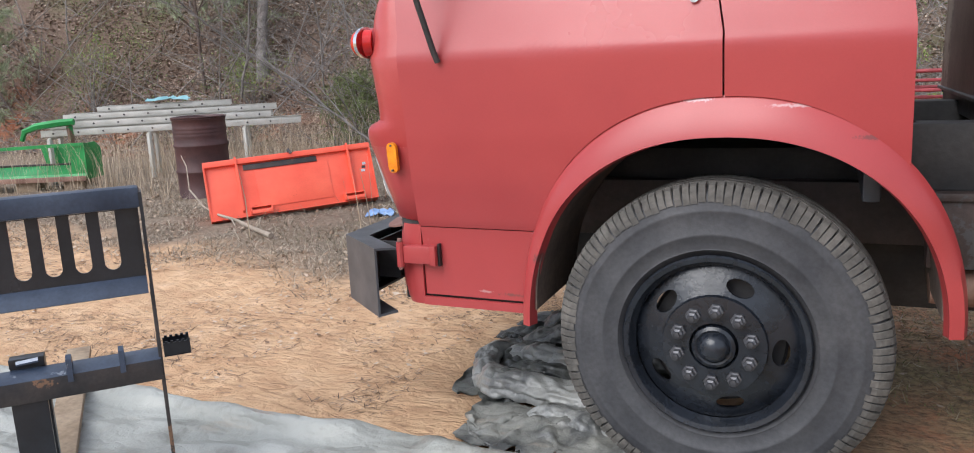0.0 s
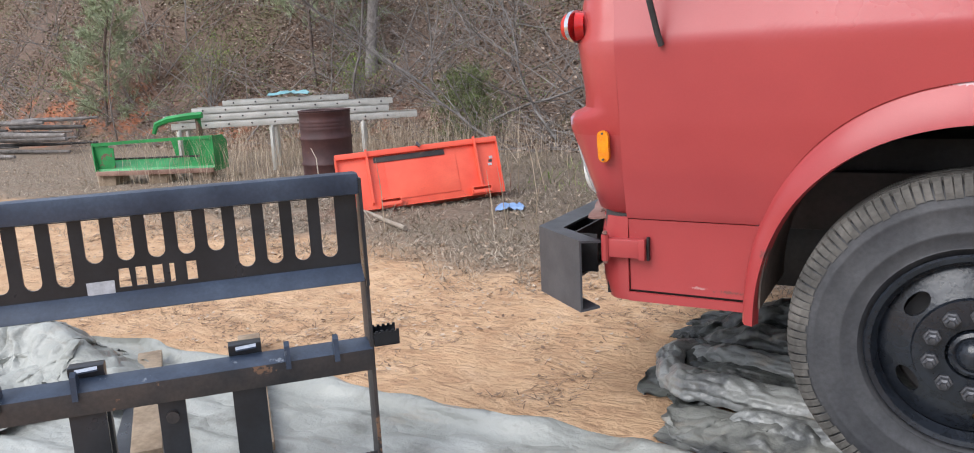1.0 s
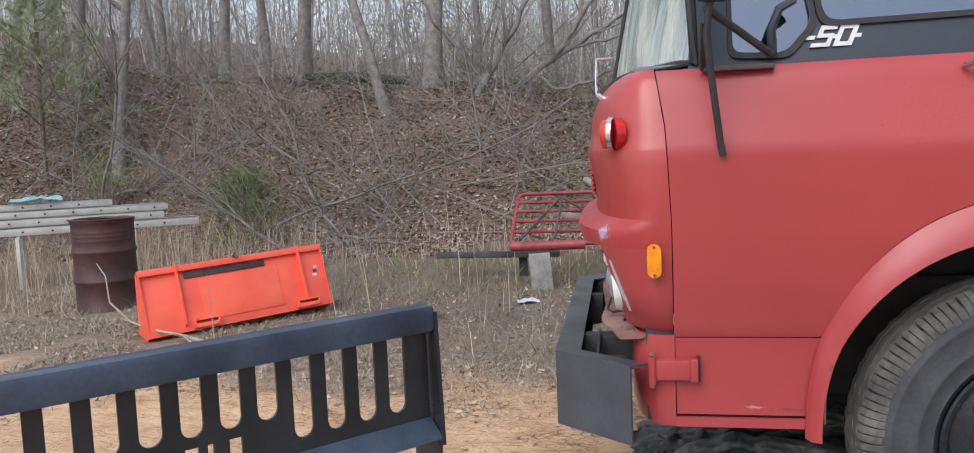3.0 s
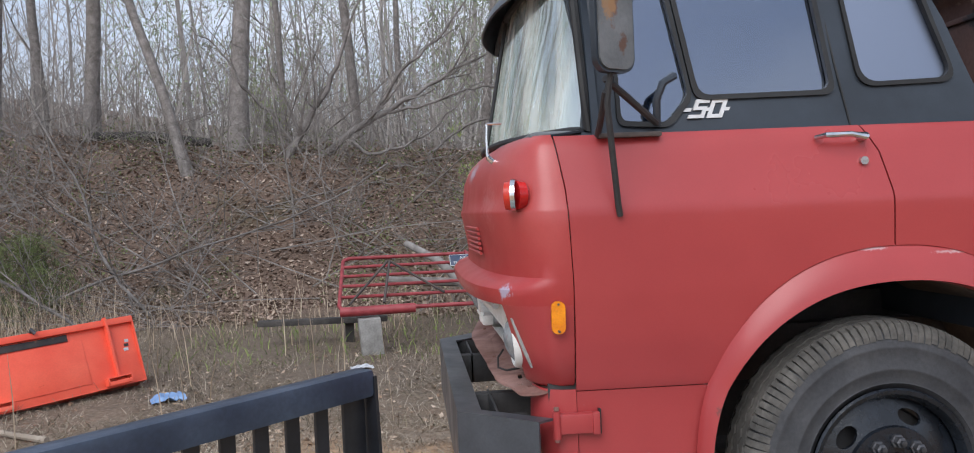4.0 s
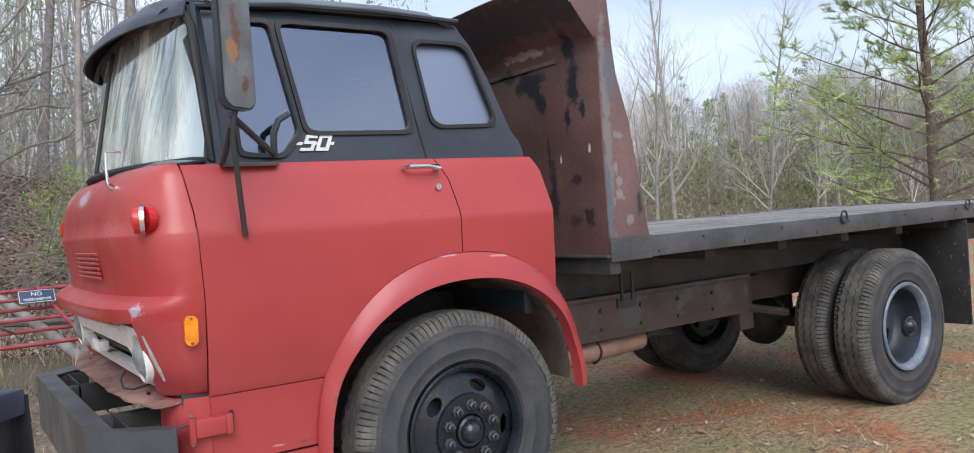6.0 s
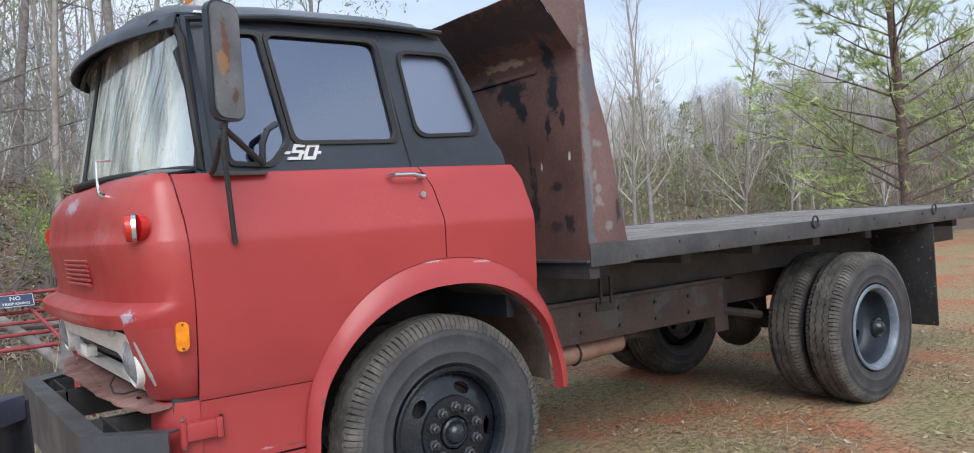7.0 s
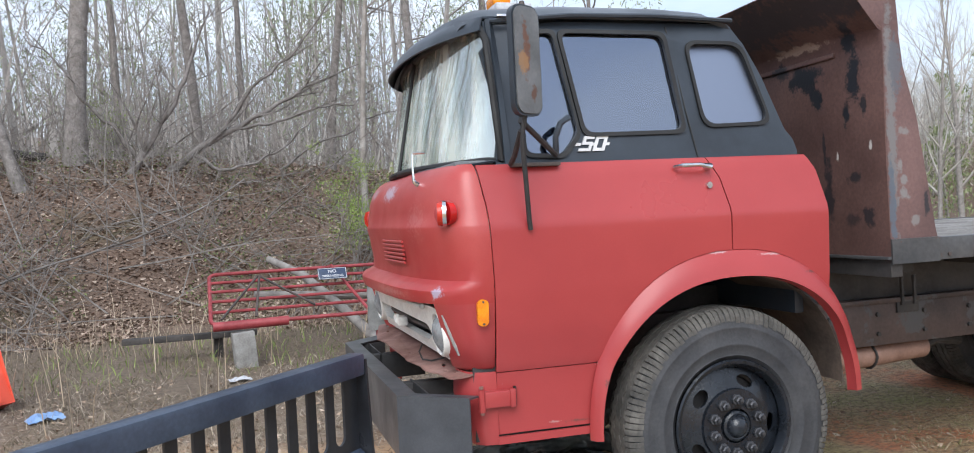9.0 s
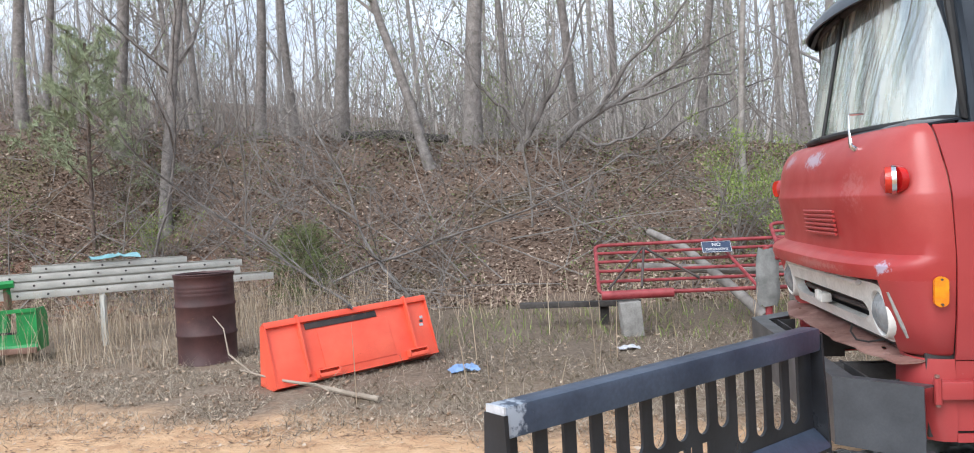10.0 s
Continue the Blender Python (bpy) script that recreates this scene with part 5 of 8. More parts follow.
# chassis
for s in FAR:
    ch = bmesh.new()
    box(ch, -0.95, s * 0.36, 0.72, 5.5, s * 0.43, 0.935, 0.006)
    rail = part("chassis_rail", ch, CHASSIS_RUST, truck, "rusty chassis rail")
    sk = bmesh.new()
    box(sk, 0.60, s * 0.60, 0.70, 2.34, s * 0.66, 0.925, 0.006)
    box(sk, 0.60, s * 0.585, 0.915, 2.34, s * 0.675, 0.94, 0.004)
    part("side_rail", sk, RAIL_PIT, truck, "rusty side rail with bolts")
    part("bed_sill", boxed(0.50, s * 0.50, 0.94, 5.6, s * 0.62, 1.150, 0.006), CHASSIS, truck, "dark wooden bed sill")
    for k in range(5):
        bx = 0.80 + 0.30 * k
        for z in (0.76, 0.86):
            part("bolt", tubed([(bx, s * 0.655, z), (bx, s * 0.672, z)], 0.012, 6), CHASSIS, rail)
    ub = bmesh.new()
    box(ub, 1.22, s * 0.655, 0.86, 1.36, s * 0.672, 0.94, 0.004)
    tube(ub, [(1.25, s * 0.675, 0.90), (1.25, s * 0.675, 1.05)], 0.012, 6)
    tube(ub, [(1.33, s * 0.675, 0.90), (1.33, s * 0.675, 1.05)], 0.012, 6)
    part("bed_clamp", ub, CHASSIS, rail)
    sp = bmesh.new()
    for k in range(6):
        tube(sp, [(2.72 + 0.05 * k, s * 0.40, 0.63 - 0.012 * k), (3.375, s * 0.40, 0.56 + 0.013 * k), (4.03 - 0.05 * k, s * 0.40, 0.63 - 0.012 * k)], 0.024, 4)
    part("leaf_spring", sp, CHASSIS, truck)
    sh = bmesh.new()
    box(sh, 2.42, s * 0.44, 0.56, 2.56, s * 0.52, 0.98, 0.01)
    box(sh, 2.30, s * 0.44, 0.80, 2.68, s * 0.50, 0.90, 0.01)
    tube(sh, [(2.5, s * 0.50, 0.70), (2.9, s * 0.52, 0.62)], 0.03, 8)
    part("spring_hanger", sh, CHASSIS_RUST, truck)
    part("mud_flap", boxed(4.22, s * 0.36, 0.40, 4.235, s * 1.10, 1.150, 0.004), FLAP, truck, "black rubber mud flap with pale spatter")
for k in range(7):
    part("cross_member", boxed(0.95 + 0.64 * k, -0.98, 1.10, 1.03 + 0.64 * k, 0.98, 1.205, 0.004), CHASSIS, truck)
eng = bmesh.new()
box(eng, -0.75, -0.30, 0.45, 0.9, 0.30, 1.05, 0.05)
part("engine", eng, CHASSIS, truck)
ex = bmesh.new()
tube(ex, [(0.62, -0.58, 0.615), (0.70, -0.58, 0.62), (1.50, -0.53, 0.645), (1.52, -0.53, 0.646)], [0.05, 0.062, 0.062, 0.045], 18)
exh = part("muffler", ex, EXHAUST, truck, "rusty tan exhaust silencer")
part("tail_pipe", tubed([(1.50, -0.53, 0.645), (1.62, -0.52, 0.67), (1.76, -0.50, 0.65), (1.80, -0.49, 0.64)], 0.026, 10), CHASSIS, exh)
part("strap", tubed([(1.12 + 0.004 * math.sin(a * 3), -0.555 + 0.068 * math.sin(a), 0.633 + 0.068 * math.cos(a)) for a in [2 * math.pi * k / 16 for k in range(17)]], 0.007, 6), CHASSIS, exh)

# bed
BN, BF, BX = -1.090, 1.060, 0.800
EDGES = ((BN, -1), (BF, 1))
for y, s in EDGES:
    rl = bmesh.new()
    box(rl, BX + 0.272, y - s * 0.05, 1.160, 5.6, y, 1.265, 0.005)
    edge = part("bed_edge", rl, RAIL_BED, truck, "worn dark steel bed edge rail")
    wg = bmesh.new()
    plate([(BX + 0.004, 1.267), (1.070, 1.267), (1.060, 1.31), (0.976, 1.831), (0.912, 2.05), (0.893, 2.217), (0.861, 2.460), (BX + 0.004, 2.228)], [], lambda u, v, d, s=s, y=y: (u, y - s * (0.004 + d), v), 0.006, wg)
    part("headboard_wing", wg, WING_BED, truck, "maroon headboard side plate with grey spots")
    part("front_corner_plate", plate([(BX, 1.156), (BX + 0.270, 1.156), (BX + 0.270, 1.269), (BX, 1.269)], [], lambda u, v, d, s=s, y=y: (u, y + s * (0.006 - d), v), 0.010), RAIL_BED, truck, "blue-grey bare steel corner plate")
    for x in (2.72, 4.26):
        part("tie_ring", tubed([(x + 0.031 * math.cos(a), y + s * 0.010, 1.258 + 0.037 * math.sin(a)) for a in [2 * math.pi * k / 14 for k in range(15)]], 0.006, 6), CHASSIS, edge)
    for k in range(14):
        part("rivet", tubed([(BX + 0.33 + 0.33 * k, y, 1.185 + 0.05 * (k % 2)), (BX + 0.33 + 0.33 * k, y + s * 0.006, 1.185 + 0.05 * (k % 2))], 0.010, 6), CHASSIS_RUST, edge)
part("bed_tail", boxed(5.6, BN, 1.152, 5.67, BF, 1.265, 0.005), RAIL_BED, truck)
hb = bmesh.new()
hp = []
for k in range(33):
    y = lerp(BN + 0.006, BF - 0.006, k / 32)
    hp.append([(BX + 0.008 * noise.noise((y * 2, z * 2, 1)), y, z) for z in np.linspace(1.190, 2.228, 14)] + [(BX - 0.27 * u, y, 2.228 + 0.25 * u + 0.016 * noise.noise((y * 3, u * 3, 4))) for u in (0.06, 0.2, 0.4, 0.6, 0.8, 1.0)])
grid(hb, hp)
headboard = part("headboard", thicken(hb, -0.008), RUSTY_BED, truck, "rusty brown steel headboard bent forward at the top, with black peeled patches", 60)
part("headboard_lip", boxed(BX - 0.02, BN, 1.176, BX + 0.04, BF, 1.190, 0.003), RAIL_BED, headboard)
part("front_beam", boxed(BX + 0.004, BN + 0.012, 1.095, BX + 0.07, BF - 0.012, 1.174, 0.004), CHASSIS, headboard, "dark steel beam under the headboard")
part("headboard_rib", boxed(BX - 0.014, -0.79, 2.150, BX - 0.002, 1.03, 2.172, 0.003), RUSTY_BED, headboard)
for y, s in EDGES:
    fg = bmesh.new()
    plate([(0.530, 2.476), (0.640, 2.371), (0.718, 2.294), (0.784, 2.226), (0.850, 2.184), (0.890, 2.215), (0.872, 2.514), (0.695, 2.602)], [], lambda u, v, d, s=s, y=y: (u, y + s * (0.004 + 0.014 * math.sin(u * 14) - d), v), 0.005, fg)
    part("headboard_flap", fg, WING_BED, headboard, "bent maroon side flap")
for k in range(15):
    y0 = lerp(BN + 0.052, BF - 0.052, k / 15)
    y1 = lerp(BN + 0.052, BF - 0.052, (k + 1) / 15) - 0.008
    part("deck_plank", boxed(BX + 0.02, y0, 1.212, 5.59, y1, 1.257 + 0.005 * random.random(), 0.004), DECK, truck)
for k, (x, y, z, l, r) in enumerate(((0.66, 0.10, 1.046, 0.36, 4), (0.60, -0.22, 0.985, 0.30, -14))):
    part("wood_block", boxed(-l / 2, -0.06, 0, l / 2, 0.06, 0.045, 0.003, m=pose(x, y, z, 0, 0, r)), WOOD, truck, "pale wooden block lying on the frame")
hose = bmesh.new()
tube(hose, [(0.46, -0.62, 1.28), (0.52, -0.58, 1.16), (0.62, -0.50, 1.06), (0.80, -0.42, 1.02)], 0.022, 8)
tube(hose, [(0.47, -0.50, 1.30), (0.53, -0.46, 1.14), (0.66, -0.36, 1.05), (0.85, -0.30, 1.02)], 0.018, 8)
part("hose", hose, RUBBER_TRIM, truck, "black rubber hoses behind the cab")


# ---- pallet fork frame standing on the tarp ----
def fork_frame():
    t = thing("pallet_fork_frame", "black steel pallet fork frame with slotted backrest, standing on tarp", "fork frame", (-2.500, -1.410, 0.012), 46.4)
    L, zt, zb = 1.172, 1.058, 0.722
    back = lambda u, v, d: (u, d, v)
    slots = []
    for k in range(13):
        u0 = 0.050 + 0.0831 * k
        low = 0.798 if k < 4 or k > 8 else 0.858
        w = 0.047
        slots.append([(u0 + w, 0.985), (u0, 0.985)] + [(u0 + w / 2 - w / 2 * math.cos(a), low + w / 2 - w / 2 * math.sin(a)) for a in [math.pi * j / 8 for j in range(9)]])
    # five cut-out marks below the middle slots
    marks = []
    for k, (w, sl) in enumerate(((0.034, 0.010), (0.030, 0.004), (0.028, 0.0), (0.013, 0.0), (0.028, 0.0))):
        u0 = 0.460 + 0.047 * k
        marks.append([(u0, 0.780), (u0 + w, 0.780), (u0 + w - sl * 0.3, 0.836), (u0 + sl * 0.3, 0.836)])
    part("backrest_plate", plate([(0.01, zb), (L - 0.01, zb), (L - 0.01, 1.0), (0.01, 1.0)], slots + marks, back, 0.008), FRAME_STEEL, t, "black plate with thirteen long slots and five small cut-outs", 30)
    part("top_tube", boxed(0.0, -0.030, 0.990, L, 0.030, zt, 0.012), FRAME_SKY_SHEEN, t, "square black top tube with scuffed end")
    part("end_cap", boxed(-0.004, -0.028, 0.992, 0.002, 0.028, zt - 0.002), PAPER, t, "scuffed bare-metal tube end")
    lip = bmesh.new()
    grid(lip, [[(u, -0.002, zb + 0.046), (u, -0.045, zb + 0.012), (u, -0.052, zb)] for u in np.linspace(0.01, L - 0.01, 8)])
    part("plate_lip", thicken(lip, 0.006), FRAME_SKY_SHEEN, t, "scuffed black lip of the plate, sky reflection painted in blue")
    for u in (0.0, L):
        s = 1 if u else -1
        part("side_plate", plate([(-0.045, zb - 0.02), (0.055, zb - 0.02), (0.032, 1.04), (-0.030, 1.04)], [], lambda a, b, d, u=u, s=s: (u + s * (0.006 - d), a, b), 0.010), FRAME_STEEL, t)
        part("upright", boxed(u - 0.006, -0.028, 0.0, u + 0.006, 0.085, zb, 0.002), FRAME_RUST, t, "worn flat-bar upright")
        st = bmesh.new()
        box(st, u + s * 0.012, 0.0, 0.485, u + s * 0.095, 0.075, 0.490)
        box(st, u + s * 0.012, 0.0, 0.485, u + s * 0.095, 0.006, 0.530)
        box(st, u + s * 0.012, 0.069, 0.485, u + s * 0.095, 0.075, 0.530)
        for k in range(5):
            x = u + s * (0.018 + 0.017 * k)
            box(st, x, 0.0, 0.526, x + s * 0.009, 0.006, 0.536)
            box(st, x, 0.069, 0.526, x + s * 0.009, 0.075, 0.536)
        part("serrated_step", st, FRAME_STEEL, t, "black serrated step").location = (0, 0, 0.0)
    part("lower_rail", boxed(0.0, -0.038, 0.424, L, -0.028, 0.494, 0.002), FRAME_RUST, t, "rusty brown face of the lower rail")
    fl = bmesh.new()
    grid(fl, [[(u, -0.038, 0.494), (u, 0.0, 0.507), (u, 0.045, 0.510)] for u in np.linspace(0, L, 6)])
    part("rail_flange", thicken(fl, 0.008), FRAME_SKY_SHEEN, t)
    for u in (0.10, 0.30, 0.90, 1.05):
        part("lug", plate([(-0.046, 0.472), (-0.040, 0.544), (-0.020, 0.554), (0.004, 0.532), (0.010, 0.504)], [], lambda a, b, d, u=u: (u + d, a, b), 0.016), FRAME_SKY_SHEEN, t)
    part("bottom_rail", boxed(0.0, -0.020, 0.060, L, 0.020, 0.120, 0.004), FRAME_RUST, t)
    part("centre_post", boxed(0.520, -0.02, 0.0, 0.598, 0.0, 0.432, 0.003), FRAME_STEEL, t)
    part("post_bolt", tubed([(0.559, -0.036, 0.372), (0.559, -0.018, 0.372)], 0.019, 12), FRAME_RUST, t, "rusty bolt head")
    for u in (0.33, 0.785):
        fk = part("fork", boxed(u - 0.05, 0.050, 0.02, u + 0.05, 0.085, 0.535, 0.004), FRAME_STEEL, t, "black steel fork tine")
        part("tine", boxed(u - 0.05, 0.086, 0.020, u + 0.05, 1.10, 0.050, 0.008), FRAME_STEEL, fk)
        hk = bmesh.new()
        box(hk, u - 0.05, 0.040, 0.515, u + 0.05, 0.088, 0.545, 0.004)
        part("fork_hook", hk, FRAME_STEEL, fk)
        part("latch", tubed([(u - 0.028, 0.036, 0.532), (u + 0.034, 0.036, 0.536)], 0.008, 8), CHROME, fk, "bright latch pin")
        part("shank_front", boxed(u - 0.05, -0.026, 0.05, u + 0.05, -0.010, 0.45, 0.003), FRAME_STEEL, t)
    st = plate([(0.375, 0.762), (0.448, 0.763), (0.449, 0.805), (0.374, 0.804)], [], lambda u, v, d: (u, -0.003 + d, v), 0.002)
    part("sticker", st, PAPER, t, "scuffed white sticker")
    return t


fork_frame()


# ---- things at the foot of the bank ----
def ground_at(x, y, up=0.0):
    return (x, y, ground_z(x, y) + up)


def bucket():
    t = thing("loader_bucket", "bright orange loader bucket lying on dead grass, back plate outward", "bucket", (-4.96, 3.36, 0.075), 44.6)
    t.rotation_euler = Euler((radians(-21), radians(-2.6), radians(44.6)))
    W, H = 1.60, 0.555
    part("back_plate", boxed(0.0, 0.0, 0.0, W, 0.008, H - 0.03, 0.002), ORANGE, t, "orange back plate")
    lip = bmesh.new()
    box(lip, 0.0, -0.035, H - 0.055, W, 0.02, H, 0.008)
    part("top_lip", lip, ORANGE, t)
    # no opening is cut: a dark strip paints the shade under the lip
    part("slot", boxed(0.36, -0.010, H - 0.118, 1.06, -0.002, H - 0.062, 0.003), FRAME_RUST, t, "dark strip standing in for the shade of the slot under the lip")
    for u in (0.29, 1.36):
        rib = plate([(0.0, 0.03), (-0.030, 0.05), (-0.055, H - 0.05), (-0.045, H + 0.015), (0.0, H + 0.015)], [], lambda a, b, d, u=u: (u + d, a, b), 0.018)
        part("rib", rib, ORANGE, t)
    for u in (0.36, 1.26):
        br = bmesh.new()
        box(br, u, -0.075, 0.055, u + 0.20, -0.004, 0.067, 0.003)
        box(br, u, -0.075, 0.0, u + 0.012, -0.004, 0.06, 0.003)
        box(br, u + 0.188, -0.075, 0.0, u + 0.20, -0.004, 0.06, 0.003)
        box(br, u, -0.075, -0.004, u + 0.20, -0.063, 0.03, 0.003)
        part("mounting_bracket", br, ORANGE, t)
    for u in (0.0, W - 0.012):
        part("side_plate", plate([(0.0, 0.0), (0.36, -0.02), (0.38, 0.05), (0.06, H - 0.01), (-0.035, H - 0.01)], [], lambda a, b, d, u=u: (u + d, a, b), 0.012), ORANGE, t)
    part("floor_plate", boxed(0.0, 0.0, -0.008, W, 0.36, 0.002), ORANGE, t)
    part("middle_panel", boxed(0.46, -0.007, 0.06, 1.16, -0.001, H - 0.13, 0.002), ORANGE, t)
    for k in range(3):
        part("scuff_label", boxed(1.475 + 0.012 * k, -0.004, 0.27 + 0.035 * k, 1.515 + 0.008 * k, -0.001, 0.295 + 0.035 * k), PAPER if k != 1 else FRAME_RUST, t)
    part("hook", tubed([(0.80, -0.03, H), (0.80, -0.05, H + 0.02), (0.82, -0.055, H - 0.02)], 0.014, 8), NUT, t)
    return t


bucket()


def drum():
    t = thing("oil_drum", "rusty maroon steel oil drum standing in dead grass", "drum", (-6.27, 4.78, 0.055))
    r = 0.288
    prof = [(0.0, 0.02), (r - 0.012, 0.02), (r - 0.008, 0.0), (r + 0.006, 0.003), (r + 0.006, 0.016), (r, 0.022)]
    for z in (0.30, 0.59):
        prof += [(r, z - 0.025), (r + 0.012, z - 0.008), (r + 0.012, z + 0.008), (r, z + 0.025)]
    for z in (0.70, 0.74, 0.78):
        prof += [(r, z - 0.012), (r + 0.003, z), (r, z + 0.012)]
    prof += [(r, 0.868), (r + 0.008, 0.875), (r + 0.008, 0.890), (r - 0.006, 0.893)]
    part("shell", lathe(bmesh.new(), prof + [(r - 0.008, 0.875), (r - 0.010, 0.03)], 48, "z"), DRUM, t, "", 50)
    part("plastic_lid_rim", lathe(bmesh.new(), [(r - 0.03, 0.892), (r + 0.012, 0.896), (r + 0.014, 0.905), (r - 0.02, 0.910), (r - 0.03, 0.892)], 48, "z"), DRUM, t)
    return t


drum()

LAD_DIR = math.degrees(math.atan2(0.57, 0.82))


def ladder(at, length, width, tip, rail=0.085):
    t = thing("aluminium_ladder", "dull aluminium ladder lying flat on a stack", "ladder", at, LAD_DIR + tip, group="stacked ladders")
    n = int(length / 0.305)
    for y in (0.0, width):
        rl = bmesh.new()
        box(rl, -length, y - 0.003, 0.0, 0.0, y + 0.003, rail, 0.001)
        for z in (0.0, rail - 0.006):
            box(rl, -length, y - 0.003, z, 0.0, y + (0.026 if y == 0 else -0.026), z + 0.006)
        part("side_rail", rl, ALU, t)
    for k in range(n):
        x = -length + 0.15 + 0.305 * k
        part("rung", tubed([(x, -0.004, rail / 2), (x, width + 0.004, rail / 2)], 0.016, 8), ALU, t)
        part("rung_end", tubed([(x, -0.009, rail / 2), (x, -0.003, rail / 2)], 0.013, 8), FRAME_RUST, t)
    return t


ladder((-6.42, 6.92, 0.715), 3.30, 0.42, 0.0)
ladder((-6.80, 6.78, 0.812), 3.05, 0.40, -1.2)
ladder((-6.86, 6.98, 0.905), 2.75, 0.38, 0.8, 0.075)
ladder((-7.55, 6.86, 0.985), 1.75, 0.36, 1.5, 0.07)


def stand():
    t = thing("ladder_stand", "pale metal posts with crossbars carrying the stacked ladders", "stand", (0, 0, 0))
    u = Vector((0.82, 0.57, 0)).normalized()
    w = Vector((-u.y, u.x, 0))
    base = Vector((-6.42, 6.92, 0))
    for d in (0.75, 1.98, 3.2):
        a, b = base - u * d - w * 0.02, base - u * d + w * 0.46
        for p in (a, b):
            post = bmesh.new()
            box(post, p.x - 0.024, p.y - 0.024, ground_z(p.x, p.y) - 0.05, p.x + 0.024, p.y + 0.024, 0.69, 0.003)
            part("post", post, ALU, t)
        part("crossbar", tubed([(a.x, a.y, 0.69), (b.x, b.y, 0.69)], 0.024, 4), ALU, t)
    return t


stand()


def crumple(name, label, cat, mat, at, size, height, seed, n=16, rz=0.0):
    """A small crumpled sheet."""
    bm = bmesh.new()
    rows = []
    for j in range(n + 1):
        row = []
        for i in range(n + 1):
            u, v = i / n - 0.5, j / n - 0.5
            q = Vector((u * 4 + seed, v * 4, seed * 1.7))
            z = height * (0.25 + abs(noise.noise(q)) * 1.1 + 0.5 * abs(noise.noise(q * 2.3))) * (1 - 1.2 * (u * u + v * v))
            row.append((u * size[0] + 0.06 * size[0] * noise.noise(q * 1.3 + Vector((9, 0, 0))), v * size[1] + 0.06 * size[1] * noise.noise(q * 1.3 + Vector((0, 9, 0))), max(0.004, z)))
        rows.append(row)
    grid(bm, rows)
    ob = part(name, thicken(bm, 0.003), mat, smooth=50)
    ob.matrix_basis = pose(*at, 0, 0, rz)
    return tagged(ob, label, cat)


crumple("teal_sheet", "pale teal plastic sheet folded on the ladders", "plastic sheet", TEAL, (-8.30, 6.45, 1.075), (0.55, 0.35), 0.10, 3, 10, 35)
crumple("blue_scrap", "pale blue plastic scrap on dead grass", "litter", BLUE_RAG, ground_at(-3.50, 3.95, 0.0), (0.26, 0.20), 0.07, 5, 10, 20)
crumple("white_scrap", "crumpled grey-white wrapper on dead grass", "litter", PAPER, ground_at(-2.05, 4.75, 0.0), (0.20, 0.12), 0.04, 8, 10, 10)


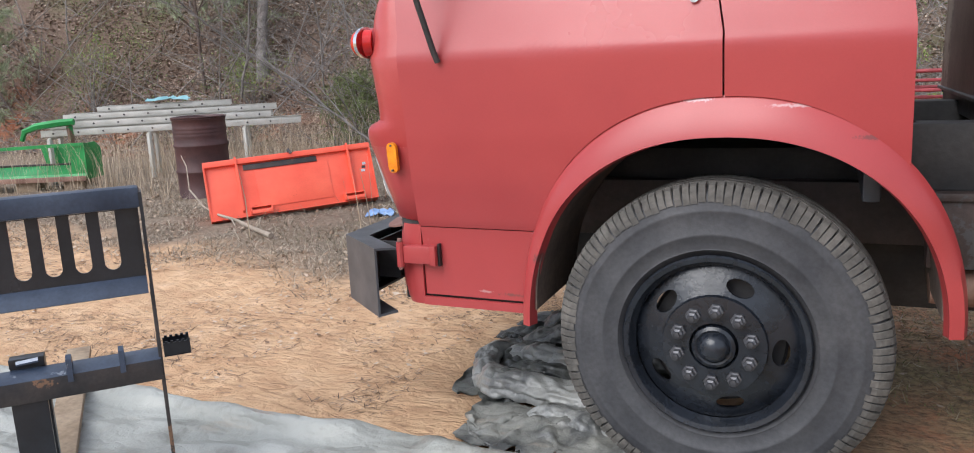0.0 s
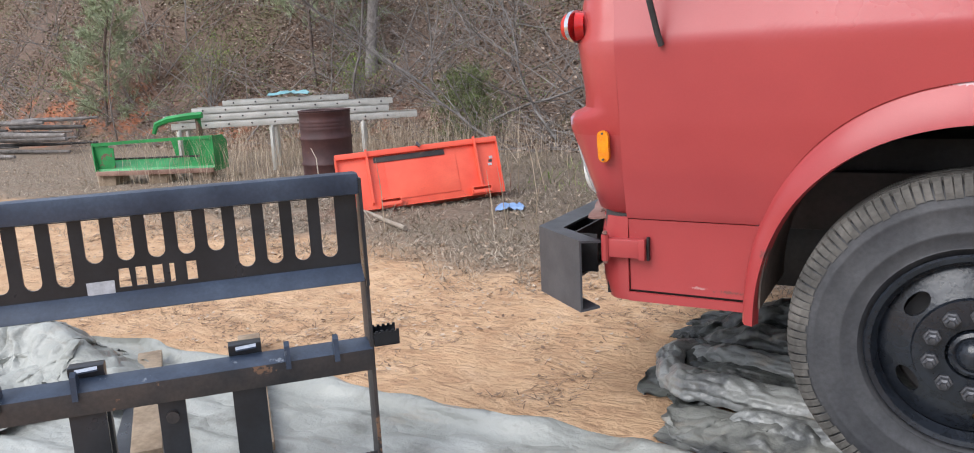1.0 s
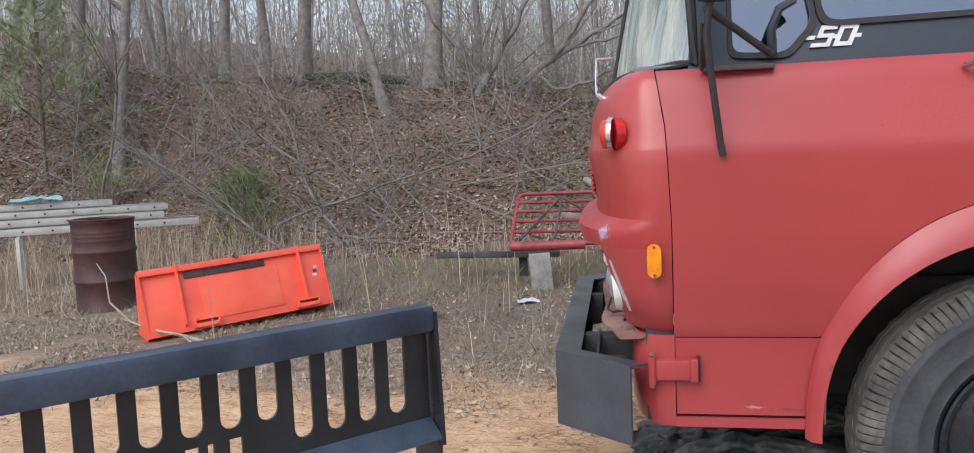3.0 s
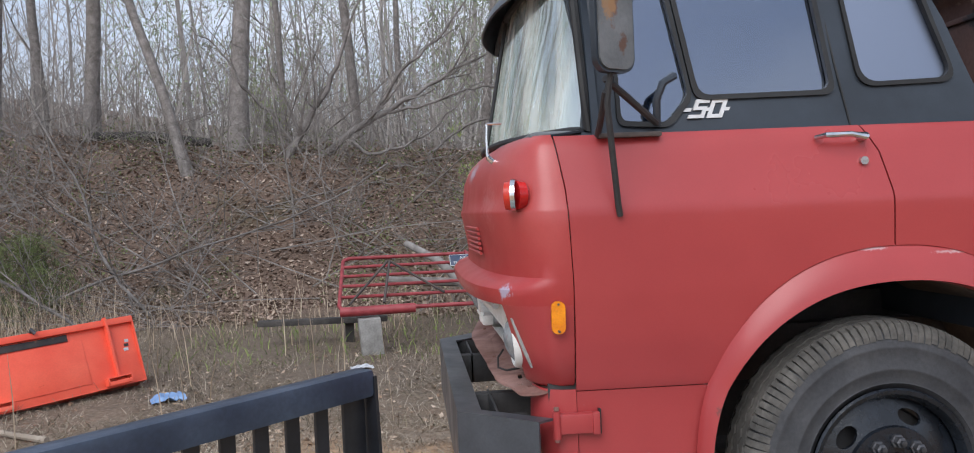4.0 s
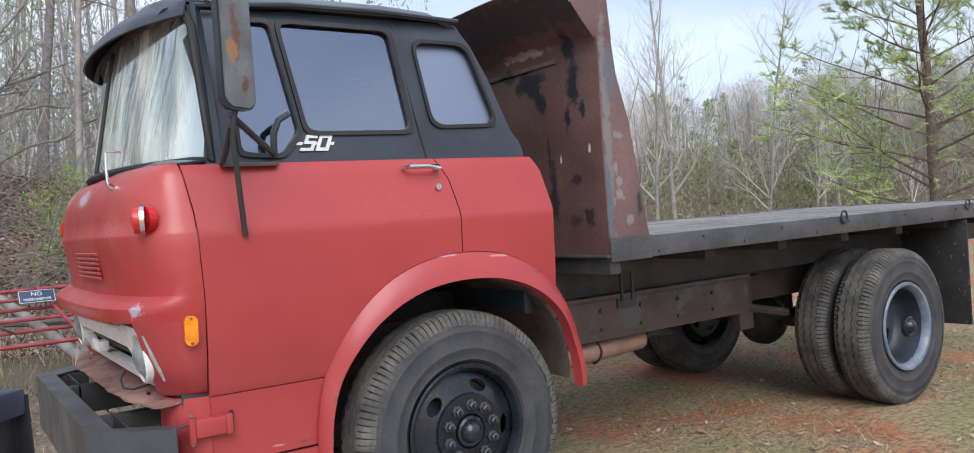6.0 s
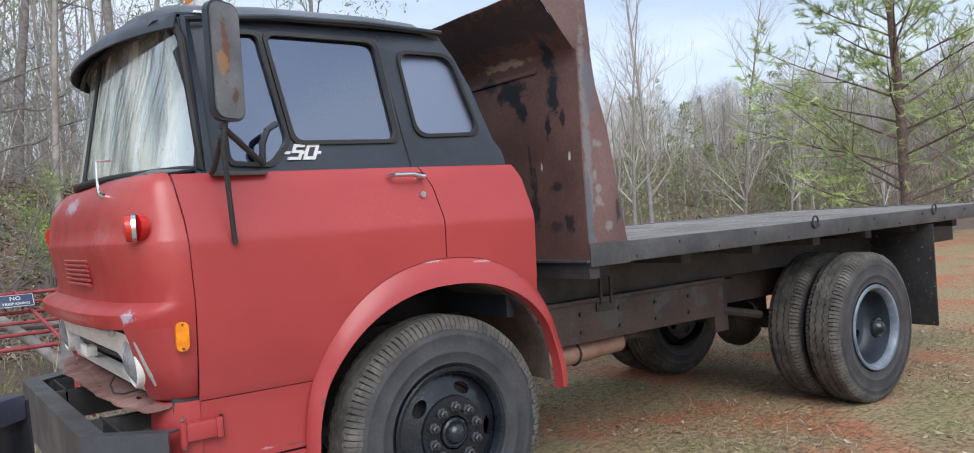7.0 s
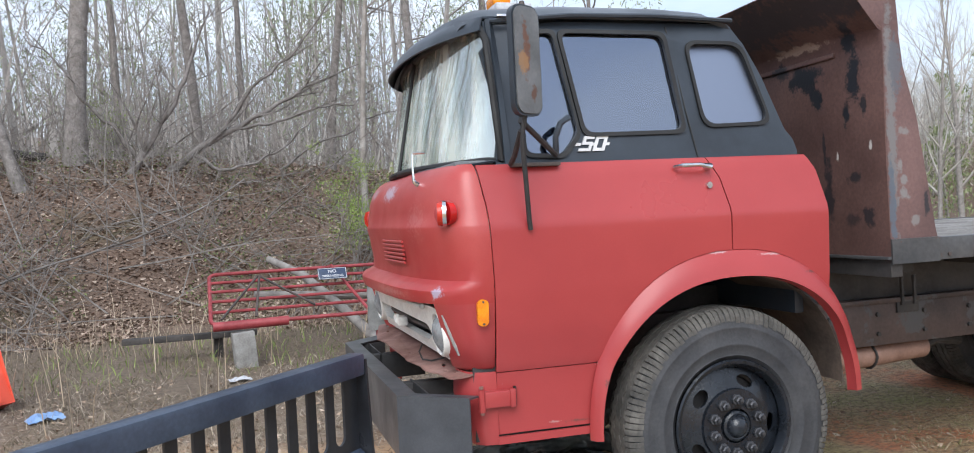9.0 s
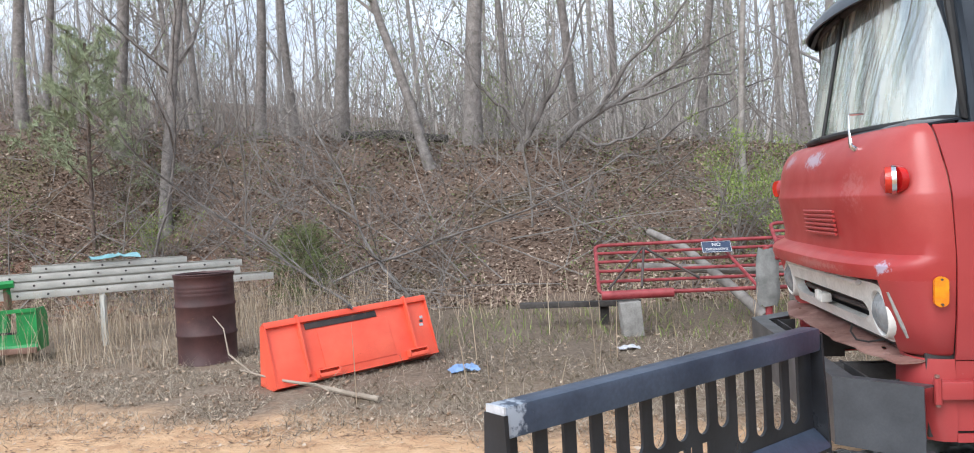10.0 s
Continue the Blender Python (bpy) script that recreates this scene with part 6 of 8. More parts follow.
def implement():
    t = thing("green_implement", "green steel implement frame with rusty edges on wood blocks", "farm implement", (-9.75, 4.30, 0.20), 22)
    W = 1.62
    part("end_plate", plate(round_poly([(-0.06, 0.0), (0.40, 0.0), (0.34, 0.40), (0.0, 0.42)], 0.03, 3), [], lambda a, b, d: (-0.05 * b / 0.42 + d, a, b), 0.015), GREEN_RUST, t, "rust-edged green end plate")
    part("end_plate", plate(round_poly([(0.0, 0.0), (0.42, 0.0), (0.42, 0.36), (0.30, 0.45), (0.0, 0.45)], 0.03, 3), [], lambda a, b, d: (W - 0.015 + d, a, b), 0.015), GREEN, t)
    part("corner_plate", plate([(0.0, 0.01), (0.24, 0.03), (0.24, 0.34), (-0.04, 0.40)], [], lambda a, b, d: (a, 0.02 + d, b), 0.012), GREEN_RUST, t, "rust-edged green corner plate")
    part("corner_plate", plate([(W - 0.20, 0.03), (W, 0.01), (W, 0.45), (W - 0.20, 0.44)], [], lambda a, b, d: (a, 0.02 + d, b), 0.012), GREEN, t)
    bar = bmesh.new()
    tube(bar, [(-0.05, 0.02, 0.39), (0.5, 0.02, 0.415), (1.1, 0.02, 0.43), (W, 0.02, 0.44)], 0.028, 4)
    part("top_bar", bar, GREEN, t)
    trough = bmesh.new()
    grid(trough, [[(u, -0.04, 0.02), (u, 0.0, 0.075), (u, 0.14, 0.10), (u, 0.30, 0.16)] for u in np.linspace(0.0, W, 8)])
    part("trough", thicken(trough, 0.012), GREEN, t)
    part("cutting_edge", boxed(0.0, -0.06, -0.01, W, -0.035, 0.05, 0.004), EXHAUST, t, "rusty worn cutting edge")
    part("back_bar", boxed(0.0, 0.30, 0.15, W, 0.33, 0.185, 0.004), FRAME_RUST, t)
    part("mast_plate", plate(round_poly([(0.84, 0.12), (1.14, 0.12), (1.20, 0.40), (0.78, 0.40)], 0.03, 3), [], lambda a, b, d: (a, 0.52 + d, b), 0.02), GREEN, t)
    part("mast", tubed([(1.16, 0.54, 0.16), (1.20, 0.54, 0.50), (1.19, 0.54, 0.70)], [0.05, 0.045, 0.04], 6), GREEN_RUST, t)
    part("top_arm", tubed([(1.28, 0.50, 0.70), (1.1, 0.48, 0.69), (0.82, 0.44, 0.66), (0.66, 0.42, 0.60), (0.62, 0.40, 0.48)], [0.045, 0.05, 0.045, 0.04, 0.03], 6), GREEN, t)
    for u in (0.10, 0.80, 1.40):
        b = thing("wood_block", "weathered wood block under the green implement", "wood block", (0, 0, 0), group="support blocks")
        p = Vector((-9.75 + u * math.cos(radians(22)) - 0.1 * math.sin(radians(22)), 4.30 + u * math.sin(radians(22)) + 0.1, 0))
        b.matrix_basis = pose(p.x, p.y, ground_z(p.x, p.y) - 0.02, 0, 0, 22 + 8 * u)
        part("block", boxed(-0.12, -0.1, 0, 0.12, 0.25, 0.20 - ground_z(p.x, p.y) + 0.012, 0.008), WOOD, b)
    return t


implement()


def farm_gate(at, rx, rz, length, height, label, bars=6, braces=(0.32, 0.66)):
    """A tubular gate in its own plane: x along it, y up it."""
    t = thing("tube_gate", label, "gate", at, rz, group="stacked farm gates")
    t.rotation_euler = Euler((radians(rx), 0, radians(rz)))
    r = 0.021
    for k in range(bars):
        y = height * (k / (bars - 1)) ** 0.92
        if 0 < k < bars - 1:
            part("bar", tubed([(0.0, y, 0), (length, y, 0)], r * 0.85, 8), GATE_RED, t)
    c = 0.10
    loop = []
    for cx, cy, a0 in ((length - c, height - c, 0), (c, height - c, 90), (c, c, 180), (length - c, c, 270)):
        loop += [(cx + c * math.cos(radians(a0 + 90 * k / 6)), cy + c * math.sin(radians(a0 + 90 * k / 6)), 0) for k in range(7)]
    part("outer_tube", tubed(loop + [loop[0]], r, 10), GATE_RED, t, "bent red outer tube")
    for u in braces:
        part("brace", tubed([(length * u - 0.10, height, 0.024), (length * u + 0.12, 0.0, 0.024)], r * 0.85, 8), GATE_RED, t)
    return t


farm_gate((-2.30, 5.50, 0.515), 21, 1.5, 4.6, 1.24, "faded red tubular farm gate lying tilted on a concrete block")
farm_gate((-0.35, 5.85, 0.66), 22, -4.0, 4.4, 1.22, "second faded red farm gate lying over the first", 6, (0.18, 0.5))
prop = thing("gate_prop", "faded red pipe lying under the gate on concrete", "pipe", (0, 0, 0))
part("pipe", tubed([(-2.28, 5.42, 0.505), (-1.55, 5.43, 0.515)], 0.048, 14), GATE_RED, prop)


def concrete(x, y, w, d, h, rz, lean=0.0, pair=True):
    t = thing("concrete_block", "grey concrete block standing under the red gates", "concrete block", ground_at(x, y, -0.03), rz, group="concrete supports")
    part("block", boxed(-w / 2, -d / 2, 0, w / 2, d / 2, h, 0.012, m=pose(0, 0, 0, 0, lean, 0)), CONCRETE, t)
    if pair:
        part("half_block", boxed(-w / 2 - 0.16, -d / 2, 0, -w / 2 - 0.012, d / 2, h - 0.05, 0.012), CONCRETE, t)
    return t


concrete(-1.98, 5.42, 0.21, 0.20, 0.385, 8, -4, False)
concrete(1.90, 6.3, 0.22, 0.4, 0.55, 5)
concrete(0.15, 6.6, 0.22, 0.4, 0.80, 2)


def timber(at, size, rz, ry, label, mat, name="timber_beam", cat="timber"):
    t = thing(name, label, cat, at, rz)
    t.rotation_euler = Euler((0, radians(ry), radians(rz)))
    part("beam", boxed(0, -size[1] / 2, 0, size[0], size[1] / 2, size[2], 0.008), mat, t)
    return t


for k, (x, y) in enumerate(((-2.3, 6.16),)):
    timber((x, y, ground_z(x, y) - 0.02), (0.09, 0.07, 0.335 - ground_z(x, y)), 10, 0, "dark wood block under the timber beam", DARK_WOOD, "wood_block", "wood block")
timber((-3.20, 6.15, 0.315), (1.35, 0.12, 0.06), -3, 0, "long dark wet timber beam lying behind the red gate", DARK_WOOD)
lg = thing("grey_log", "bare grey log leaning against the red gates", "log", (0, 0, 0))
part("trunk", tubed([(-1.62, 7.9, 1.05), (-1.25, 7.2, 0.86), (-0.85, 6.3, 0.46), (-0.62, 5.6, 0.20)], [0.045, 0.05, 0.055, 0.06], 12), TWIG, lg)
lg2 = thing("grey_log", "bare pale pole lying under the red gates", "log", (0, 0, 0))
part("trunk", tubed([(-1.85, 6.6, 0.70), (-0.9, 6.7, 0.62), (0.3, 6.85, 0.55)], [0.045, 0.05, 0.05], 10), TWIG, lg2)
br = thing("tripod_bars", "thin rusty steel bars leaning on the gate", "steel bars", (0, 0, 0))
for a, b in (((-2.2, 5.55, 0.56), (-1.82, 6.0, 0.95)), ((-1.86, 5.62, 0.56), (-1.80, 6.0, 0.95)), ((-1.25, 5.75, 0.62), (-1.80, 6.0, 0.95))):
    part("bar", tubed([a, b], 0.014, 6), CHASSIS_RUST, br)


def no_sign():
    t = thing("warning_sign", "small dark blue warning sign with white print on the gate", "sign", (-1.16, 6.15, 0.855), 2)
    t.rotation_euler = Euler((radians(52), 0, radians(2)))
    part("board", boxed(0, 0, -0.004, 0.32, 0.15, 0.0, 0.001), SIGN_BLUE, t)
    for name, x0, y0, x1, y1 in (("border", 0.004, 0.142, 0.316, 0.146), ("border", 0.004, 0.004, 0.316, 0.008), ("border", 0.004, 0.008, 0.008, 0.142), ("border", 0.312, 0.008, 0.316, 0.142)):
        part(name, boxed(x0, y0, 0.0005, x1, y1, 0.002), SIGN_WHITE, t)
    cu = bpy.data.curves.new("lettering", "FONT")
    cu.body, cu.size, cu.align_x, cu.extrude = "NO", 0.062, "CENTER", 0.001
    ob = new("lettering", cu)
    ob.parent = t
    ob.location = (0.16, 0.083, 0.0015)
    cu.materials.append(SIGN_WHITE)
    cu2 = bpy.data.curves.new("lettering", "FONT")
    cu2.body, cu2.size, cu2.align_x, cu2.extrude = "TRESPASSING", 0.040, "CENTER", 0.001
    ob = new("lettering", cu2)
    ob.parent = t
    ob.location = (0.16, 0.028, 0.0015)
    cu2.materials.append(SIGN_WHITE)
    return t


no_sign()


def hanging_rag():
    bm = bmesh.new()
    rows = []
    for j in range(13):
        v = j / 12
        row = []
        for i in range(13):
            a = math.pi * 2 * i / 12
            w = 0.085 + 0.03 * math.sin(v * 3) + 0.02 * noise.noise((math.cos(a) * 2, math.sin(a) * 2, v * 3))
            row.append((-0.66 + w * math.cos(a), 5.25 + 0.6 * w * math.sin(a), 0.93 - 0.56 * v + 0.015 * math.cos(5 * a)))
        rows.append(row)
    grid(bm, rows)
    bm2 = thicken(bm, 0.004)
    t = thing("hanging_rag", "grey rag draped over a red post", "rag", (0, 0, 0))
    part("cloth", bm2, CLOTH, t, "", 60)
    p = thing("red_post", "short red steel post beside the gate", "post", (0, 0, 0))
    part("post", tubed([(-0.66, 5.25, 0.05), (-0.66, 5.25, 0.95)], 0.035, 12), GATE_RED, p)
    part("arm", tubed([(-0.66, 5.25, 0.84), (-0.35, 5.25, 0.86)], 0.035, 12), GATE_RED, p)


hanging_rag()

# planks lying on the tarp
for (x0, y0), (x1, y1) in (((-3.45, -0.05), (-2.55, -0.80)), ((-3.17, 0.33), (-2.2, -0.60))):
    ln = math.hypot(x1 - x0, y1 - y0)
    timber((x0, y0, 0.045), (ln, 0.11, 0.035), math.degrees(math.atan2(y1 - y0, x1 - x0)), 0, "pale raw wooden plank lying on the grey tarp", WOOD, "plank", "plank")

# dead stick by the bucket
sk = thing("dead_branch", "pale dry branch lying on the dead grass", "branch", (0, 0, 0))
part("limb", tubed([(-5.45, 3.75, 0.16), (-5.0, 3.45, 0.13), (-4.6, 3.28, 0.11), (-4.25, 3.10, 0.075), (-3.98, 2.95, 0.065)], [0.006, 0.011, 0.015, 0.020, 0.022], 8), STICK, sk)
part("twig", tubed([(-4.75, 3.34, 0.12), (-4.55, 3.15, 0.15), (-4.40, 3.02, 0.12)], [0.010, 0.007, 0.004], 6), STICK, sk)
part("twig", tubed([(-5.3, 3.65, 0.15), (-5.55, 3.75, 0.30), (-5.62, 3.82, 0.52), (-5.75, 3.9, 0.62)], [0.009, 0.008, 0.006, 0.003], 6), STICK, sk)

# old boards and logs at the foot of the bank
rng = random.Random(7)
for k in range(12):
    x, y = -17.2 + 1.2 * rng.random(), 6.4 + 0.07 * k
    t = thing("old_log", "grey weathered pole in a heap at the bank", "log", (x, y, ground_z(x, y) + 0.05 + 0.11 * (k % 6)), -14 + 40 * rng.random(), group="log pile")
    r = 0.025 + 0.035 * rng.random()
    part("log", tubed([(0, 0, 0), (0.6, 0.01, 0.015 * rng.random()), (1.2, 0.02, 0.0), (1.7 + rng.random(), 0.05, 0.02 * rng.random())], [r, r * 1.05, r * 0.9, r * 0.6], 8), (BARK, DARK_WOOD, DEAD_WOOD)[k % 3], t)



# ---- tarpaulins ----
def ridged(p, o=4):
    a, f, v = 1.0, 1.0, 0.0
    for _ in range(o):
        v += a * (1 - 2 * abs(noise.noise(p * f)))
        a, f = a * 0.5, f * 2.1
    return v


def drape(pts, rest, support, held, steps, seed, jitter=0.012, soft=0.25):
    """Lets a slack sheet sink and buckle over a support: pts is rows x columns x 3, rest the spacing along rows and columns."""
    p = pts.copy()
    n0, n1 = p.shape[:2]
    v = np.zeros_like(p)
    dg = math.hypot(*rest)
    pairs = []
    for k in (0, 1):
        pairs += [((slice(None), slice(k, n1 - 1, 2)), (slice(None), slice(k + 1, n1, 2)), rest[0], 1.0), ((slice(k, n0 - 1, 2), slice(None)), (slice(k + 1, n0, 2), slice(None)), rest[1], 1.0)]
        pairs += [((slice(k, n0 - 1, 2), slice(0, n1 - 1)), (slice(k + 1, n0, 2), slice(1, n1)), dg, 0.4), ((slice(k, n0 - 1, 2), slice(1, n1)), (slice(k + 1, n0, 2), slice(0, n1 - 1)), dg, 0.4)]
    for k in (0, 1, 2, 3):
        pairs += [((slice(None), slice(k, n1 - 2, 4)), (slice(None), slice(k + 2, n1, 4)), 2 * rest[0], soft), ((slice(k, n0 - 2, 4), slice(None)), (slice(k + 2, n0, 4), slice(None)), 2 * rest[1], soft)]
    for _ in range(steps):
        v *= 0.94
        v[..., 2] -= 0.0007
        q = p + v
        for _ in range(2):
            for a, b, ln, w in pairs:
                d = q[b] - q[a]
                m = min(d.shape[0], q[a].shape[0])
                r = np.sqrt((d * d).sum(-1, keepdims=True)) + 1e-9
                d *= 0.5 * w * (r - ln) / r
                q[a] += d
                q[b] -= d
        h = support(q[..., 0], q[..., 1])
        low = q[..., 2] < h
        q[..., 2] = np.maximum(q[..., 2], h)
        q[low, :2] = p[low, :2] + 0.35 * (q[low, :2] - p[low, :2])
        q[held, :2] = p[held, :2]
        v = q - p
        v = np.clip(v, -0.02, 0.02)
        p = q
    return p


def sheet_start(x0, x1, y0, y1, n1, n0, edge, support, seed, jitter, freq):
    pts = np.zeros((n0, n1, 3))
    for i in range(n0):
        for j in range(n1):
            u, w = j / (n1 - 1), i / (n0 - 1)
            x = lerp(x0, x1, u) + edge * noise.noise((w * 4, u * 2, seed))
            y = lerp(y0, y1, w) + edge * noise.noise((u * 6, w * 2, seed + 5))
            a = noise.noise((x * freq[0], y * freq[1], seed)) + 0.5 * noise.noise((x * freq[0] * 2.3, y * freq[1] * 2.3, seed + 3))
            pts[i, j] = (x, y, jitter * a + jitter)
    pts[..., 2] += support(pts[..., 0], pts[..., 1])
    return pts


def bump_at(x, y, cx, cy, rx, ry, turn=0.0):
    c, t = math.cos(turn), math.sin(turn)
    u, w = (x - cx) * c + (y - cy) * t, -(x - cx) * t + (y - cy) * c
    return np.exp(-(u / rx) ** 2 - (w / ry) ** 2)


def cloth_part(name, p, mat, parent=None, label="", passes=1, crease=0.0, freq=4.0):
    """A thin sheet with a face on either side, its folds eased a little."""
    for _ in range(passes):
        a = p.copy()
        a[1:-1] += 0.25 * (p[2:] + p[:-2] - 2 * p[1:-1])
        b = a.copy()
        b[:, 1:-1] += 0.25 * (a[:, 2:] + a[:, :-2] - 2 * a[:, 1:-1])
        p = b
    n0, n1 = p.shape[:2]
    gu, gv = np.gradient(p, axis=0), np.gradient(p, axis=1)
    nr = np.cross(gv, gu)
    nr /= np.sqrt((nr * nr).sum(-1, keepdims=True)) + 1e-9
    if crease:
        lift = np.array([[crease * (0.7 * ridged(Vector(p[i, j]) * freq, 3) - 0.5) for j in range(n1)] for i in range(n0)])
        p = p + nr * lift[..., None]
        p[..., 2] = np.maximum(p[..., 2], 0.012)
    top, low = p + nr * 0.0015, p - nr * 0.0015
    vs = [tuple(q) for q in top.reshape(-1, 3)] + [tuple(q) for q in low.reshape(-1, 3)]
    m = n0 * n1
    fs = []
    for i in range(n0 - 1):
        for j in range(n1 - 1):
            a = i * n1 + j
            fs += [(a, a + 1, a + n1 + 1, a + n1), (m + a, m + a + n1, m + a + n1 + 1, m + a + 1)]
    return part(name, (vs, [], fs), mat, parent, label, 60)


def ground_sheet():
    def under(x, y):
        return 0.016 + 0.20 * bump_at(x, y, -4.0, -0.45, 0.55, 0.20, 0.15) + 0.12 * bump_at(x, y, -4.5, -0.25, 0.5, 0.16, -0.2) + 0.045 * bump_at(x, y, -2.2, -0.02, 1.6, 0.035, -0.06) + 0.05 * bump_at(x, y, -0.7, -0.12, 0.6, 0.05, 0.1)

    n1, n0 = 210, 84
    p = sheet_start(-5.6, 0.40, -2.1, 0.06, n1, n0, 0.14, under, 31, 0.03, (1.6, 5.0))
    held = np.zeros((n0, n1), bool)
    held[0], held[-1], held[:, 0], held[:, -1] = True, True, True, True
    p = drape(p, (6.0 / (n1 - 1) * 1.04, 2.16 / (n0 - 1) * 1.16), under, held, 55, 3, soft=0.25)
    t = thing("ground_tarp", "wrinkled grey tarpaulin spread on the sand, bunched at one end", "tarp", (0, 0, 0))
    cloth_part("sheet", p, TARP, t, crease=0.011, freq=3.4)

    def pile(x, y):
        return under(x, y) + 0.03

    for k, (x0, x1, y0, y1, cx, cy, high, turn) in enumerate(((-4.75, -3.55, -0.62, -0.12, -4.15, -0.36, 0.10, 0.25), (-4.1, -3.05, -0.60, -0.16, -3.6, -0.36, 0.10, -0.2), (-4.6, -3.35, -1.05, -0.52, -3.95, -0.80, 0.12, 0.1))):
        over = lambda x, y, cx=cx, cy=cy, high=high, turn=turn: pile(x, y) + high * bump_at(x, y, cx, cy, 0.45, 0.13, turn)
        q = sheet_start(x0, x1, y0, y1, 76, 40, 0.12, over, 61 + 9 * k, 0.05, (2.4, 4.2))
        held = np.zeros((40, 76), bool)
        held[0, ::9], held[-1, ::9], held[::9, 0], held[::9, -1] = True, True, True, True
        q = drape(q, ((x1 - x0) / 75 * 1.34, (y1 - y0) / 39 * 1.42), over, held, 70, k, soft=0.32)
        cloth_part("fold", q, TARP, t, crease=0.014, freq=5.0)
    return t


ground_sheet()


def fold_roll(t, mat, pts, r, seed, n1=130, n0=52, crease=0.021):
    """A slack roll of sheet lying along a line, its skin creased along and across."""
    pts = [Vector(q) for q in pts]
    p = np.zeros((n0, n1, 3))
    for j in range(n1):
        u = j / (n1 - 1) * (len(pts) - 1)
        k = min(int(u), len(pts) - 2)
        c = pts[k].lerp(pts[k + 1], smooth01(u - k) * 0.5 + (u - k) * 0.5)
        d = (pts[k + 1] - pts[k]).normalized()
        side = Vector((-d.y, d.x, 0)).normalized()
        taper = min(1.0, 0.35 + 5 * min(j, n1 - 1 - j) / (n1 - 1))
        for i in range(n0):
            a = radians(lerp(-35, 215, i / (n0 - 1)))
            w = 1 + 0.30 * noise.noise((u * 1.7 + seed, math.cos(a) * 1.2, math.sin(a) * 1.2)) + 0.16 * noise.noise((u * 4.5, math.cos(a) * 3 + seed, math.sin(a) * 3))
            q = c + (side * math.cos(a) * 1.25 + Vector((0, 0, math.sin(a) * 0.95))) * r * w * taper
            p[i, j] = (q.x, q.y, max(q.z, 0.014))
    return cloth_part("fold", p, mat, t, crease=crease, freq=5.6, passes=0)


def tarp_heap():
    """Slack tarps bunched over one another against the front wheel."""
    t = thing("tarp_heap", "crumpled dirty grey tarp bunched beside the front wheel", "tarp", (0, 0, 0))

    def core(x, y):
        return 0.02 + 0.17 * bump_at(x, y, -0.55, 1.16, 0.50, 0.24, 0.12) + 0.08 * bump_at(x, y, -0.80, 0.80, 0.36, 0.14, -0.35)

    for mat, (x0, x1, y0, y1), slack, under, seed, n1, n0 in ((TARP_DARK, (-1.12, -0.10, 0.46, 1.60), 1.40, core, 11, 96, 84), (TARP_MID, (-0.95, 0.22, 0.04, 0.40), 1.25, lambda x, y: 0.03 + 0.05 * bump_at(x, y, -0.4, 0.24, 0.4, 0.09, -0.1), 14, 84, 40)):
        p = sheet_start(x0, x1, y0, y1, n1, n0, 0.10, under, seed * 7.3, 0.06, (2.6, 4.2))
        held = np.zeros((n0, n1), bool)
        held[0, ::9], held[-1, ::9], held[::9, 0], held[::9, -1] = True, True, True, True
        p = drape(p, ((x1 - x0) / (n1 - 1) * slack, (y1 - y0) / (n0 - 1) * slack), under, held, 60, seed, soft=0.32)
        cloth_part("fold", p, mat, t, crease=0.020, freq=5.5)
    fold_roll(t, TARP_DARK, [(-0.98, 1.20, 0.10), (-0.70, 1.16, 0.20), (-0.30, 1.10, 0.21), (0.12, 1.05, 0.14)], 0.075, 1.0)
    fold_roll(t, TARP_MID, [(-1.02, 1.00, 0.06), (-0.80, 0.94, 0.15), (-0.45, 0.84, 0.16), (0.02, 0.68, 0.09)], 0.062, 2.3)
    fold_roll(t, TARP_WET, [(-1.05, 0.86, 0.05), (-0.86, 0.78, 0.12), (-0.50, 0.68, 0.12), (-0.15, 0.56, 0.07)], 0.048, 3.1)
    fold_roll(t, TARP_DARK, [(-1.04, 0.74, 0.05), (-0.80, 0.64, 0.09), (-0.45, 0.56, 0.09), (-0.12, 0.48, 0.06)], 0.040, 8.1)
    fold_roll(t, TARP_WET, [(-1.06, 0.66, 0.04), (-0.94, 0.50, 0.08), (-0.66, 0.45, 0.08), (-0.20, 0.36, 0.06)], 0.062, 4.7)
    fold_roll(t, TARP_WET, [(-1.03, 1.00, 0.05), (-1.10, 0.78, 0.09), (-1.02, 0.54, 0.06)], 0.046, 5.9)
    fold_roll(t, TARP_WET, [(-0.74, 0.30, 0.04), (-0.50, 0.26, 0.06), (-0.22, 0.22, 0.05)], 0.050, 6.4)
    return t


tarp_heap()


